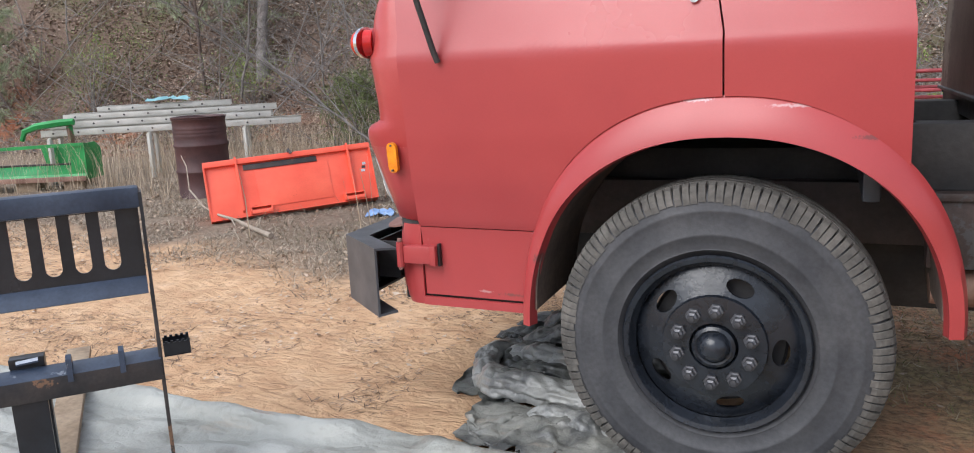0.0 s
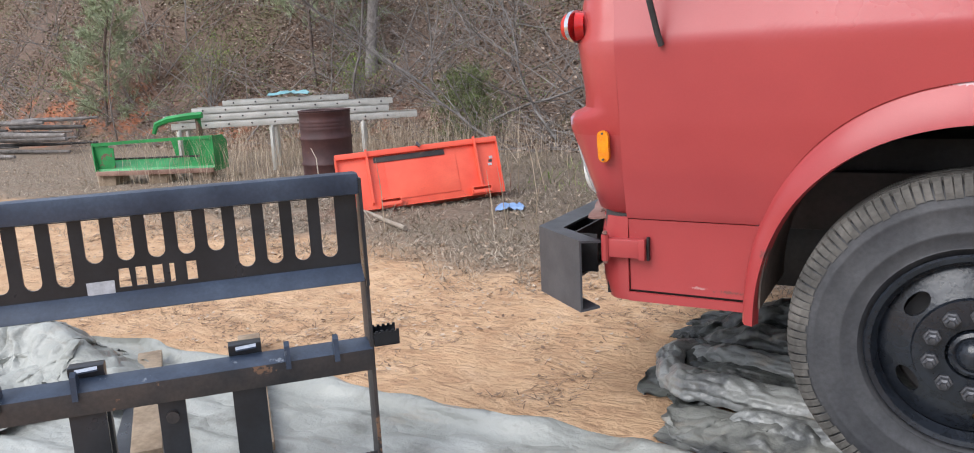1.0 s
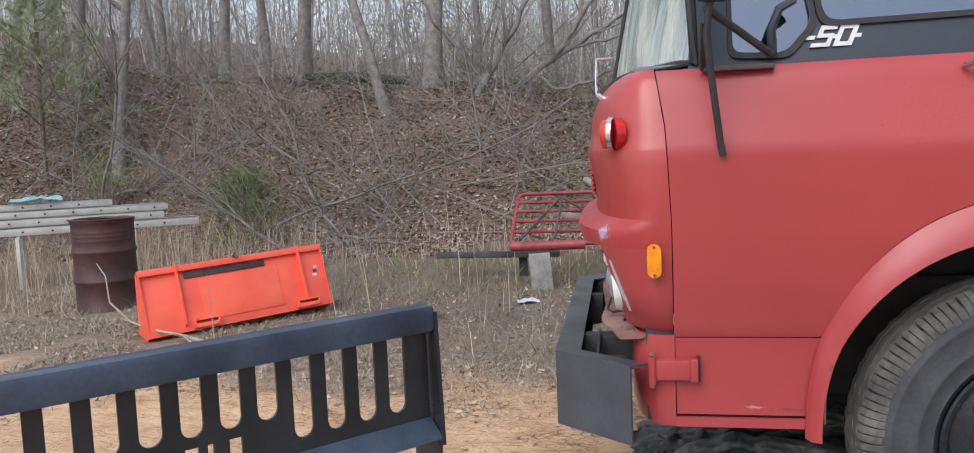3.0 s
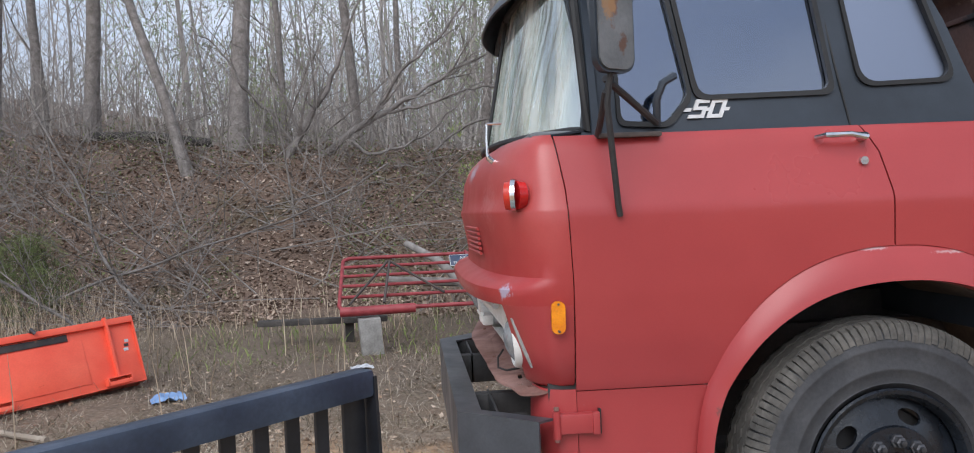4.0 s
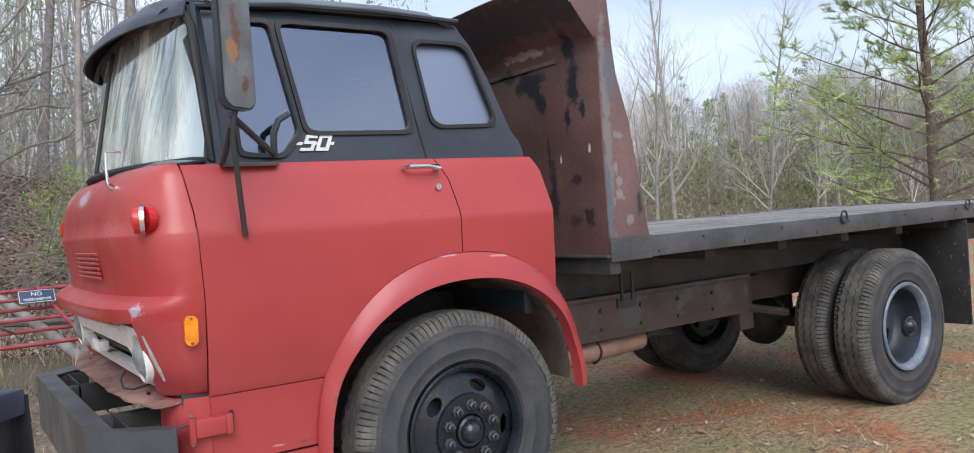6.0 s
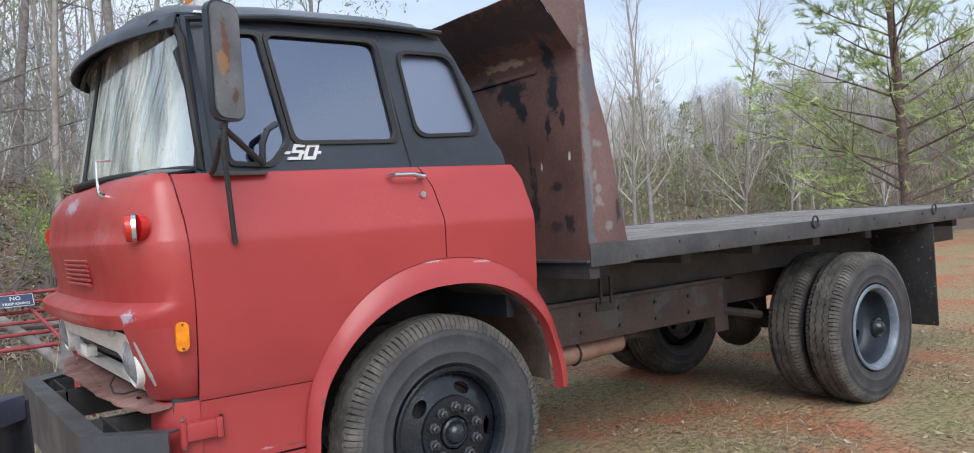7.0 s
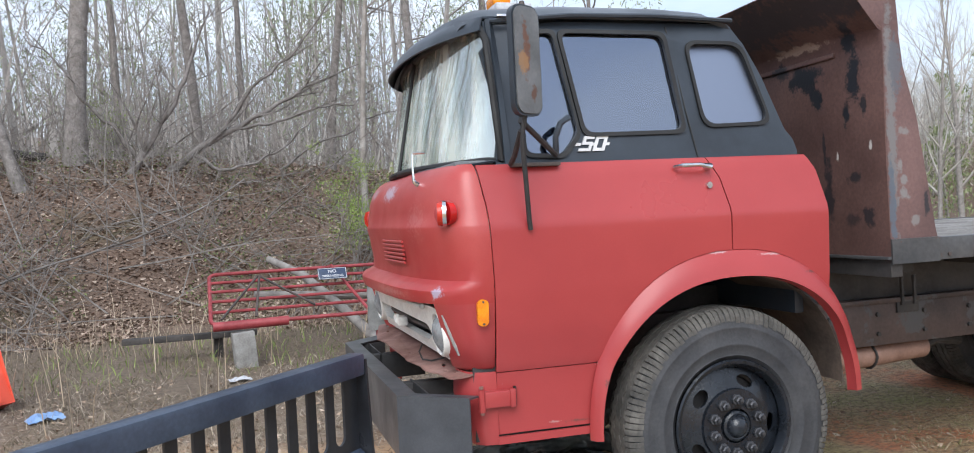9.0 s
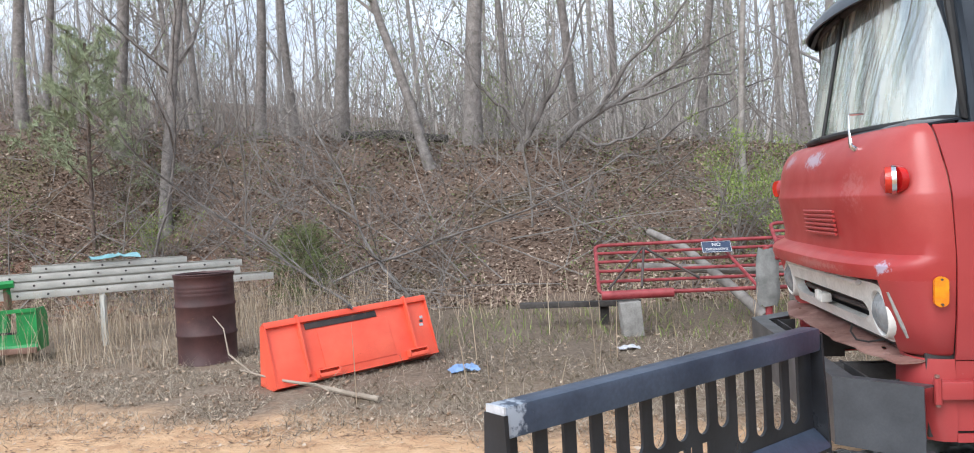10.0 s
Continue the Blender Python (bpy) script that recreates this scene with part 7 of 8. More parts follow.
# ---- small growth and litter ----
def strips(count, where, length, width, lean, seed, bend=0.3, flat=0.0):
    """Thin blades: each a two-piece strip. where(rng) gives x, y or None."""
    rng = random.Random(seed)
    vs, fs = [], []
    while len(fs) < count * 2:
        p = where(rng)
        if p is None:
            continue
        x, y = p
        z = rough_z(x, y) - 0.004
        a = rng.random() * 2 * math.pi
        l = length[0] + (length[1] - length[0]) * rng.random() ** 1.5
        tilt = lean[0] + (lean[1] - lean[0]) * rng.random()
        dx, dy = math.cos(a), math.sin(a)
        b = rng.random() * 2 * math.pi
        wx, wy = math.cos(b) * width / 2, math.sin(b) * width / 2
        wz = width * 0.5 * flat
        h1, o1 = l * 0.55 * math.cos(tilt), l * 0.55 * math.sin(tilt)
        t2 = min(tilt + bend * (0.4 + rng.random()), 1.65)
        h2, o2 = h1 + l * 0.45 * math.cos(t2), o1 + l * 0.45 * math.sin(t2)
        n = len(vs)
        vs += [(x - wx, y - wy, z), (x + wx, y + wy, z), (x + dx * o1 - wx * 0.8, y + dy * o1 - wy * 0.8, z + h1), (x + dx * o1 + wx * 0.8, y + dy * o1 + wy * 0.8, z + h1 + wz),
               (x + dx * o2 - wx * 0.15, y + dy * o2 - wy * 0.15, z + max(0.003, h2)), (x + dx * o2 + wx * 0.15, y + dy * o2 + wy * 0.15, z + max(0.003, h2))]
        fs += [(n, n + 1, n + 3, n + 2), (n + 2, n + 3, n + 5, n + 4)]
    return vs, [], fs


def leaves(count, where, size, seed, tilt=0.6, up=0.004):
    """Loose leaves: bent quads lying about."""
    rng = random.Random(seed)
    vs, fs = [], []
    while len(fs) < count * 2:
        p = where(rng)
        if p is None:
            continue
        x, y = p[0], p[1]
        z = (rough_z(x, y) if len(p) == 2 else p[2]) + up + 0.01 * rng.random()
        m = Euler(((rng.random() - 0.5) * 2 * tilt, (rng.random() - 0.5) * 2 * tilt, rng.random() * 6.28)).to_matrix()
        s = size[0] + (size[1] - size[0]) * rng.random()
        n = len(vs)
        for q in ((-0.5, -0.05, 0.08), (0, -0.28, 0), (0, 0.28, 0), (0.5, 0.05, 0.1)):
            w = m @ Vector(q) * s
            vs.append((x + w.x, y + w.y, z + w.z))
        fs += [(n, n + 1, n + 2), (n + 1, n + 3, n + 2)]
    return vs, [], fs


def stuff(name, data, mat, label, cat):
    return tagged(part(name, data, mat, smooth=0), label, cat, kind="stuff")


def clumpy(x, y, f, seed, cut):
    return noise.noise((x * f, y * f, seed)) > cut


def in_straw(r):
    x, y = (-15 + 20 * r.random(), 1.4 + 7.6 * r.random()) if r.random() < 0.3 else (-8.5 + 9 * r.random(), 1.3 + 4.2 * r.random())
    if y + 0.1 * x < 1.4 + 0.8 * r.random() + 0.7 * noise.noise((x * 0.8, y * 0.8, 2)):
        return None
    if x > 0.5 + 2 * r.random() or not clumpy(x, y, 2.2, 1, -0.25) or (x > -4.4 and y > 2.7 + 0.8 * noise.noise((x * 0.9, y * 0.9, 44)) and r.random() < 0.68):
        return None
    return x, y


def in_stalks(r):
    x, y = -11.5 + 9.5 * r.random(), 4.1 + 4.4 * r.random()
    near = 1.0 if (-9.6 < x < -5.0 and y > 4.4 + 0.35 * (x + 6) * (x > -6)) else 0.10
    if r.random() > near or not clumpy(x, y, 1.3, 4, -0.05 if near == 1 else 0.1):
        return None
    if (x + 6.27) ** 2 + (y - 4.78) ** 2 < 0.16 or (x > -5.4):
        return None
    return x, y


def in_yard(r):
    x, y = (0.4 + 6.2 * r.random(), -2.2 + 5.2 * r.random()) if r.random() < 0.62 else (0.4 + 9.5 * r.random() ** 1.3, -3.0 + 9.5 * r.random())
    if not clumpy(x, y, 1.1, 6, -0.2) or (abs(x) < 0.6 and y < 0.3):
        return None
    return x, y


def in_bank(r):
    x, y = (-27 + 33 * r.random(), 8.0 + 9.0 * r.random() ** 1.3) if r.random() < 0.4 else (-13 + 16 * r.random(), 7.7 + 6.5 * r.random()) if r.random() < 0.62 else (-24 + 14 * r.random(), 9.0 + 4.0 * r.random())
    if x < -8 and y < 10 and r.random() < 0.4:
        return None
    return (x, y) if clumpy(x, y, 0.8, 11, -0.45) else None


def in_sand(r):
    x, y = -7.5 + 7.3 * r.random(), 0.15 + 2.4 * r.random()
    if y < 0.2 or (x > -1.35 and y < 1.5) or not clumpy(x, y, 0.9, 13, -0.18):
        return None
    return x, y


def in_drift(r):
    p = in_sand(r)
    if p is None:
        return None
    v = noise.noise((p[0] * 1.1 + 3, p[1] * 2.6, 15)) + 0.6 * noise.noise((p[0] * 3.1, p[1] * 6.0, 16))
    return p if v > 0.08 + 0.25 * r.random() or r.random() < 0.06 else None


stuff("dead_grass", strips(60000, in_straw, (0.025, 0.10), 0.0048, (0.7, 1.5), 21, 0.25), STRAW, "matted dead straw-coloured grass", "grass")
stuff("dead_grass", strips(6000, in_straw, (0.06, 0.20), 0.004, (0.15, 1.0), 22, 0.5), STRAW, "short upright dead grass", "grass")
stuff("tall_dead_grass", strips(2300, in_stalks, (0.20, 0.85), 0.0045, (0.02, 0.28), 23, 0.30), STALK, "tall tan dead grass stalks round the ladders", "grass")
stuff("bank_weeds", strips(1300, lambda r: (-14 + 16 * r.random(), 6.6 + 2.2 * r.random()), (0.15, 0.60), 0.006, (0.05, 0.6), 24, 0.5), STALK, "dry weeds at the foot of the bank", "grass")
stuff("yard_grass", strips(46000, in_yard, (0.025, 0.085), 0.005, (0.8, 1.5), 25, 0.3), YARD_STRAW, "sparse dead grass on clay", "grass")
stuff("green_grass", strips(16000, in_yard, (0.015, 0.055), 0.0035, (0.4, 1.4), 26, 0.4), GREEN_GRASS, "sparse green grass on clay", "grass")
def in_weeds(r):
    x, y = -5.2 + 6.4 * r.random(), 2.7 + 5.4 * r.random()
    return (x, y) if clumpy(x, y, 1.4, 19, -0.15) and (x > -4.2 or y > 5) else None


stuff("rank_grass", strips(12000, in_weeds, (0.04, 0.15), 0.005, (0.5, 1.4), 28, 0.5), WEEDY, "rank brown and green grass before the bank", "grass")
stuff("dry_stems", strips(120, in_weeds, (0.30, 0.75), 0.009, (0.0, 0.2), 29, 0.15), STALK, "scattered dry weed stems", "weeds")
stuff("green_weeds", strips(2200, lambda r: (-4 + 7 * r.random(), 4.9 + 2.6 * r.random()) if r.random() < 0.5 else (0.3 + 2 * r.random(), 2.2 + 4 * r.random()), (0.05, 0.22), 0.008, (0.1, 0.9), 27, 0.5), SPRING, "small green weeds among dead grass", "weeds")
stuff("leaf_litter", leaves(96000, in_bank, (0.03, 0.10), 31, 0.65), LITTER, "brown leaf litter on the bank", "leaves")
stuff("straw_leaves", leaves(4500, in_straw, (0.02, 0.06), 35, 0.5), SAND_LEAF, "brown fallen leaves among dead grass", "leaves")
def in_green(r):
    x, y = (-16 + 18 * r.random(), 8.2 + 5.5 * r.random()) if r.random() < 0.55 else (-26 + 16 * r.random(), 8.8 + 4.5 * r.random())
    return (x, y) if clumpy(x, y, 0.7, 41, 0.02) else None


stuff("bank_undergrowth", leaves(22000, lambda r: (lambda p: None if p is None else (p[0], p[1], rough_z(*p) + (0.9 if p[0] < -10 else 0.45) * r.random() ** 1.5))(in_green(r)), (0.02, 0.06), 36, 1.4), BANK_GREEN, "sparse green undergrowth on the bank", "weeds")
stuff("dry_leaves", leaves(2400, in_sand, (0.012, 0.04), 32, 0.3), SAND_LEAF, "dry leaves and bark bits on the sand", "leaves")
stuff("sand_twigs", strips(9500, in_drift, (0.02, 0.11), 0.0052, (1.36, 1.55), 33, 0.05, 0.6), BARK_BIT, "bark shreds and twigs on the sand", "twigs")
stuff("yard_leaves", leaves(1600, in_yard, (0.02, 0.06), 34, 0.5), SAND_LEAF, "dry leaves on the clay yard", "leaves")


# ---- trees ----
class Wood:
    """Collects tapered limbs as one mesh."""

    def __init__(self):
        self.v, self.f = [], []

    def limb(self, pts, radii, sides):
        rings = []
        up = None
        for k, p in enumerate(pts):
            d = (pts[min(k + 1, len(pts) - 1)] - pts[max(k - 1, 0)]).normalized()
            up = d.orthogonal().normalized() if up is None else (up - d * up.dot(d)).normalized()
            w = d.cross(up)
            n = len(self.v)
            for j in range(sides):
                a = 2 * math.pi * j / sides
                q = p + radii[k] * (math.cos(a) * up + math.sin(a) * w)
                self.v.append((q.x, q.y, q.z))
            rings.append(n)
        for a, b in zip(rings, rings[1:]):
            for j in range(sides):
                self.f.append((a + j, a + (j + 1) % sides, b + (j + 1) % sides, b + j))

    def data(self):
        return self.v, [], self.f


def wander(rng, p, d, length, r0, r1, steps, wob, lift=0.0):
    pts, radii = [p.copy()], [r0]
    for k in range(steps):
        d = (d + Vector((rng.uniform(-wob, wob), rng.uniform(-wob, wob), rng.uniform(-wob, wob) * 0.6 + lift))).normalized()
        p = p + d * (length / steps)
        pts.append(p.copy())
        radii.append(lerp(r0, r1, (k + 1) / steps))
    return pts, radii


def grow(wood, rng, pts, radii, depth, spread, count, ratio, start=0.3, sides=4, tips=None, droop=0.05):
    """Side branches along a limb, branching again."""
    if depth == 0:
        if tips is not None:
            tips.append((pts[-1], (pts[-1] - pts[-2]).normalized()))
        return
    total = sum((b - a).length for a, b in zip(pts, pts[1:]))
    for _ in range(count):
        t = start + (1 - start) * rng.random()
        k = min(int(t * (len(pts) - 1)), len(pts) - 2)
        f = t * (len(pts) - 1) - k
        p, r = pts[k].lerp(pts[k + 1], f), lerp(radii[k], radii[k + 1], f)
        d = (pts[k + 1] - pts[k]).normalized()
        side = Vector((rng.uniform(-1, 1), rng.uniform(-1, 1), rng.uniform(-0.4, 0.7))).normalized()
        nd = (d * (1 - spread) + side * spread).normalized()
        ln = total * ratio * (0.5 + 0.8 * rng.random()) * (1.15 - 0.6 * t)
        q, rr = wander(rng, p, nd, ln, max(0.003, r * 0.55), 0.002, 4 if depth > 1 else 3, 0.22, droop)
        wood.limb(q, rr, sides if depth > 1 else 3)
        grow(wood, rng, q, rr, depth - 1, spread, max(2, count // 2), 0.5, 0.2, sides, tips, droop)


def bare_tree(seed, height, r, lean=(0, 0), crown=0.35, count=14, depth=3, ratio=0.22, wob=0.05, spread=0.62):
    rng = random.Random(seed)
    trunk, limbs = Wood(), Wood()
    pts, radii = wander(rng, Vector((0, 0, -0.25)), Vector((lean[0], lean[1], 1)).normalized(), height, r, r * 0.16, 14, wob)
    radii[0] *= 1.35
    trunk.limb(pts, radii, 9)
    grow(limbs, rng, pts, radii, depth, spread, count, ratio, crown, 4)
    return trunk.data(), limbs.data()


TREE_MESH = {}


def tree(key, make, bark, at, rz, scale, label, cat="tree", group="bare trees on the bank", name="bare_tree", twig=None):
    t = thing(name, label, cat, at, rz, group)
    t.scale = (scale,) * 3
    if key not in TREE_MESH:
        a, b = make()
        TREE_MESH[key] = (part("trunk", a, bark, t, smooth=60), part("crown", b, twig or TWIG, t, smooth=0))
    else:
        for o in TREE_MESH[key]:
            c = new(o.name.split(".")[0], o.data)
            c.parent = t
    return t


BIG = [lambda k=k: bare_tree(100 + k, 15, 0.135, (0.06 * math.sin(k * 2), 0.05 * math.cos(k)), 0.30, 13, 3, 0.22) for k in range(4)]
LEAN = [lambda k=k: bare_tree(120 + k, 11, 0.10, (-0.30 + 0.1 * k, 0.12), 0.25, 13, 3, 0.24, 0.07) for k in range(3)]
SAP = [lambda k=k: bare_tree(140 + k, 5.5, 0.017, (0.25 * math.sin(k * 1.7), 0.15 * math.cos(k * 2.3)), 0.12, 12, 3, 0.30, 0.12) for k in range(6)]
for k, (x, y, kind, scale) in enumerate(((-14.4, 13, 1, 1.0), (-11.9, 12.5, 1, 1.05), (-10.1, 10.9, 2, 1.15), (-11.4, 15, 0, 0.9), (-9.5, 14, 1, 0.9), (-7.5, 13.5, 1, 1.1), (-5.2, 11.6, 2, 1.0), (-4.6, 12.5, 1, 1.3), (-4.3, 16, 0, 0.85), (-2.7, 17, 1, 0.95),
                                          (-1.6, 18, 0, 0.9), (0.4, 18, 1, 0.9), (-10.2, 18, 1, 0.95), (2.2, 15, 1, 0.9), (3.6, 13.2, 2, 0.8), (4.6, 17, 1, 0.9), (-17, 12, 1, 1.1), (-16, 16, 0, 1.0), (6.5, 15.5, 0, 0.8), (-13, 17.5, 2, 1.0))):
    at = (x, y, rough_z(x, y))
    if kind == 2:
        tree(("lean", k % 3), LEAN[k % 3], BARK, at, (0, 15, -20)[k % 3], scale, "leaning grey-brown bare tree on the leafy bank")
    else:
        tree(("big", k % 4), BIG[k % 4], BARK, at, 67 * k % 360, scale * (1 if kind else 0.8), "tall straight bare tree with grey-brown bark on the bank")
tree(("pale", 0), lambda: bare_tree(171, 10, 0.062, (0.03, 0.02), 0.2, 16, 3, 0.22), PALE_BARK, (0.13, 11, rough_z(0.13, 11)), 20, 1.0, "slender pale-barked bare tree on the bank")
rng = random.Random(55)
for k in range(20):
    x, y = -16 + 21 * rng.random(), 9.4 + 5.5 * rng.random()
    tree(("sap", k % 6), SAP[k % 6], TWIG, (x, y, rough_z(x, y)), rng.random() * 360, 0.55 + 0.6 * rng.random(), "thin grey leafless sapling on the bank", "sapling", "saplings on the bank", "sapling")


def fallen(seed, at, d, length, r, label):
    rng = random.Random(seed)
    trunk, limbs = Wood(), Wood()
    pts, radii = wander(rng, Vector(at), Vector(d).normalized(), length, r, 0.010, 14, 0.20)
    trunk.limb(pts, radii, 8)
    grow(limbs, rng, pts, radii, 3, 0.55, 15, 0.50, 0.10, 4, None, 0.05)
    t = thing("fallen_tree", label, "fallen tree", (0, 0, 0), group="fallen trees")
    part("trunk", trunk.data(), DEAD_WOOD, t, smooth=60)
    part("crown", limbs.data(), DEAD_WOOD, t, smooth=0)


def dead_crown():
    """A toppled dead tree on the crest with long crooked limbs that sweep out and up."""
    t = thing("fallen_tree", "grey toppled dead tree with long crooked sweeping limbs", "fallen tree", (0, 0, 0), group="fallen trees")
    rng = random.Random(211)
    limbs = (((-3.9, 12.0, 2.15), (-3.35, 12.0, 3.0), (-2.9, 11.9, 3.7), (-2.55, 11.9, 4.5), (-2.2, 11.8, 5.4), 0.085), ((-3.3, 12.0, 2.3), (-2.5, 11.9, 2.9), (-1.6, 11.8, 3.4), (-0.7, 11.7, 3.9), (0.25, 11.6, 4.3), 0.08),
             ((-2.6, 11.9, 2.8), (-2.2, 11.7, 2.48), (-1.6, 11.6, 2.6), (-1.0, 11.5, 2.95), (-0.45, 11.4, 3.55), 0.038), ((-1.9, 11.85, 3.2), (-1.2, 11.7, 3.3), (-0.5, 11.6, 3.55), (0.1, 11.5, 3.6), (0.6, 11.5, 3.9), 0.03),
             ((-2.2, 11.85, 3.1), (-1.6, 11.6, 3.9), (-1.0, 11.5, 4.4), (-0.4, 11.4, 5.1), (0.0, 11.3, 5.8), 0.035), ((-1.2, 12.0, 2.5), (-0.6, 11.9, 2.9), (0.0, 11.8, 3.1), (0.5, 11.7, 3.4), (1.0, 11.7, 3.5), 0.025),
             ((-3.5, 12.0, 2.7), (-3.9, 11.8, 3.3), (-4.3, 11.7, 3.7), (-4.6, 11.6, 4.3), (-5.1, 11.5, 4.7), 0.04))
    twigs = Wood()
    for k, (*key, r) in enumerate(limbs):
        pts, radii = [], []
        n = 16
        for i in range(n + 1):
            u = i / n * 4
            j = min(int(u), 3)
            p = Vector(key[j]).lerp(Vector(key[j + 1]), u - j)
            pts.append(p + Vector((rng.uniform(-1, 1), rng.uniform(-1, 1), rng.uniform(-1, 1))) * 0.035)
            radii.append(lerp(r, 0.008, i / n))
        w = Wood()
        w.limb(pts, radii, 7)
        grow(twigs, rng, pts, radii, 3, 0.5, 12 if k < 2 else 8, 0.30, 0.18, 4, None, 0.04)
        part("limb", w.data(), DEAD_WOOD, t, smooth=60)
    part("crown", twigs.data(), DEAD_WOOD, t, smooth=0)


dead_crown()
fallen(203, (-5.0, 8.4, 0.25), (-0.62, 0.35, 0.72), 4.6, 0.022, "thin grey pole leaning over the bank")
fallen(204, (-5.6, 7.8, 0.15), (-0.75, 0.25, 0.6), 4.2, 0.022, "thin grey bare pole leaning by the ladders")
fallen(205, (-6.2, 8.6, 0.5), (0.9, 0.1, 0.38), 4.8, 0.02, "thin pale branch lying along the bank")
fallen(206, (-9.5, 9.5, 1.0), (0.5, -0.1, 0.8), 5.0, 0.024, "thin grey leaning dead tree on the bank")
lgs = thing("fallen_log", "dark rotting log lying on top of the bank", "log", (0, 0, 0))
part("log", tubed([(-7.4, 13.2, rough_z(-7.4, 13.2) + 0.10), (-6.4, 13.3, rough_z(-6.4, 13.3) + 0.10), (-5.2, 13.2, rough_z(-5.2, 13.2) + 0.10)], [0.09, 0.105, 0.08], 12), DARK_WOOD, lgs)


def brush():
    """Low tangles of bare twigs over the bank, many lying down."""
    rng = random.Random(77)
    w = Wood()
    for k in range(1500):
        crest = k > 900
        x, y = (-34 + 44 * rng.random(), 13.0 + 12 * rng.random()) if crest else (-23 + 27 * rng.random() ** 0.8, 7.9 + 6.0 * rng.random())
        if not clumpy(x, y, 0.5, 17, -0.15):
            continue
        tall = 2.0 if crest else 0.9
        p = Vector((x, y, rough_z(x, y) - 0.03))
        for _ in range(rng.randint(2, 4)):
            lying = not crest and rng.random() < 0.55
            d = Vector((rng.uniform(-0.9, 0.9), rng.uniform(-0.9, 0.7), rng.uniform(0.05, 0.35) if lying else rng.uniform(0.3, 1.2))).normalized()
            q, rr = wander(rng, p, d, tall * (0.6 + 1.3 * rng.random()), 0.007, 0.002, 5, 0.20, 0.06 if crest else -0.02)
            w.limb(q, rr, 3)
            grow(w, rng, q, rr, 1, 0.6, 3, 0.4, 0.25, 3)
    for k in range(210):
        x, y = -24 + 27 * rng.random(), 8.3 + 5.2 * rng.random()
        p = Vector((x, y, rough_z(x, y) + 0.02))
        d = Vector((rng.uniform(-1, 1), rng.uniform(-0.5, 0.5), rng.uniform(0.02, 0.75))).normalized()
        q, rr = wander(rng, p, d, 1.4 + 2.8 * rng.random(), 0.008 + 0.010 * rng.random(), 0.003, 6, 0.10, -0.01)
        w.limb(q, rr, 4)
        grow(w, rng, q, rr, 1, 0.5, 4, 0.35, 0.25, 3)
    return w.data()


stuff("brush", brush(), TWIG, "tangled bare grey brush on the bank", "brush")


def far_woods():
    """The woods behind the crest."""
    rng = random.Random(91)
    w = Wood()
    for _ in range(185):
        x, y = (-48 + 62 * rng.random(), 15 + 40 * rng.random()) if rng.random() < 0.62 else (-7 + 13 * rng.random(), 15 + 24 * rng.random())
        if x > 8 and y < 20:
            continue
        p = Vector((x, y, ground_z(x, y) - 0.1))
        h = 8 + 9 * rng.random()
        r = 0.03 + 0.055 * rng.random() ** 2
        pts, radii = wander(rng, p, Vector((rng.uniform(-0.08, 0.08), rng.uniform(-0.06, 0.06), 1)), h, r, 0.012, 8, 0.05)
        w.limb(pts, radii, 5)
        grow(w, rng, pts, radii, 2, 0.62, 11, 0.26, 0.10, 3)
    return w.data()


stuff("far_bare_woods", far_woods(), FAR_TWIG, "bare winter woods behind the bank, haze painted in as paler grey", "woods")


def thicket():
    """Fine upright stems and slanting twigs massed behind the crest."""
    rng = random.Random(917)
    vs, fs = [], []
    for k in range(19000):
        x, y = -52 + 68 * rng.random(), 16 + 44 * rng.random() ** 1.2
        if (x > 7 and y < 22) or (x < -9 and rng.random() < 0.5):
            continue
        z = ground_z(x, y)
        twig = k > 4000
        if twig:
            z += 0.1 + 3.4 * rng.random() ** 1.3
            h, lean, w = 0.7 + 1.6 * rng.random(), rng.uniform(-1.1, 1.1), 0.010 + 0.008 * rng.random()
        else:
            h, lean, w = 0.8 + 2.0 * rng.random() + (2.0 if k < 400 else 0), rng.uniform(-0.2, 0.2), 0.018 + 0.022 * rng.random()
        a, b = rng.uniform(-0.5, 0.5), rng.uniform(-0.3, 0.3)
        n = len(vs)
        for t in (0.0, 0.5, 1.0):
            ox, oz = h * t * math.sin(lean + b * t * 0.5), h * t * math.cos(lean + b * t * 0.5)
            q = w * (1.1 - t)
            vs.append((x + ox - q * math.cos(a), y - q * math.sin(a), z + oz))
            vs.append((x + ox + q * math.cos(a), y + q * math.sin(a), z + oz))
        fs += [(n, n + 1, n + 3, n + 2), (n + 2, n + 3, n + 5, n + 4)]
    return vs, [], fs


stuff("far_thicket", thicket(), THICKET, "grey thicket of fine bare stems, haze painted into the colour", "woods")


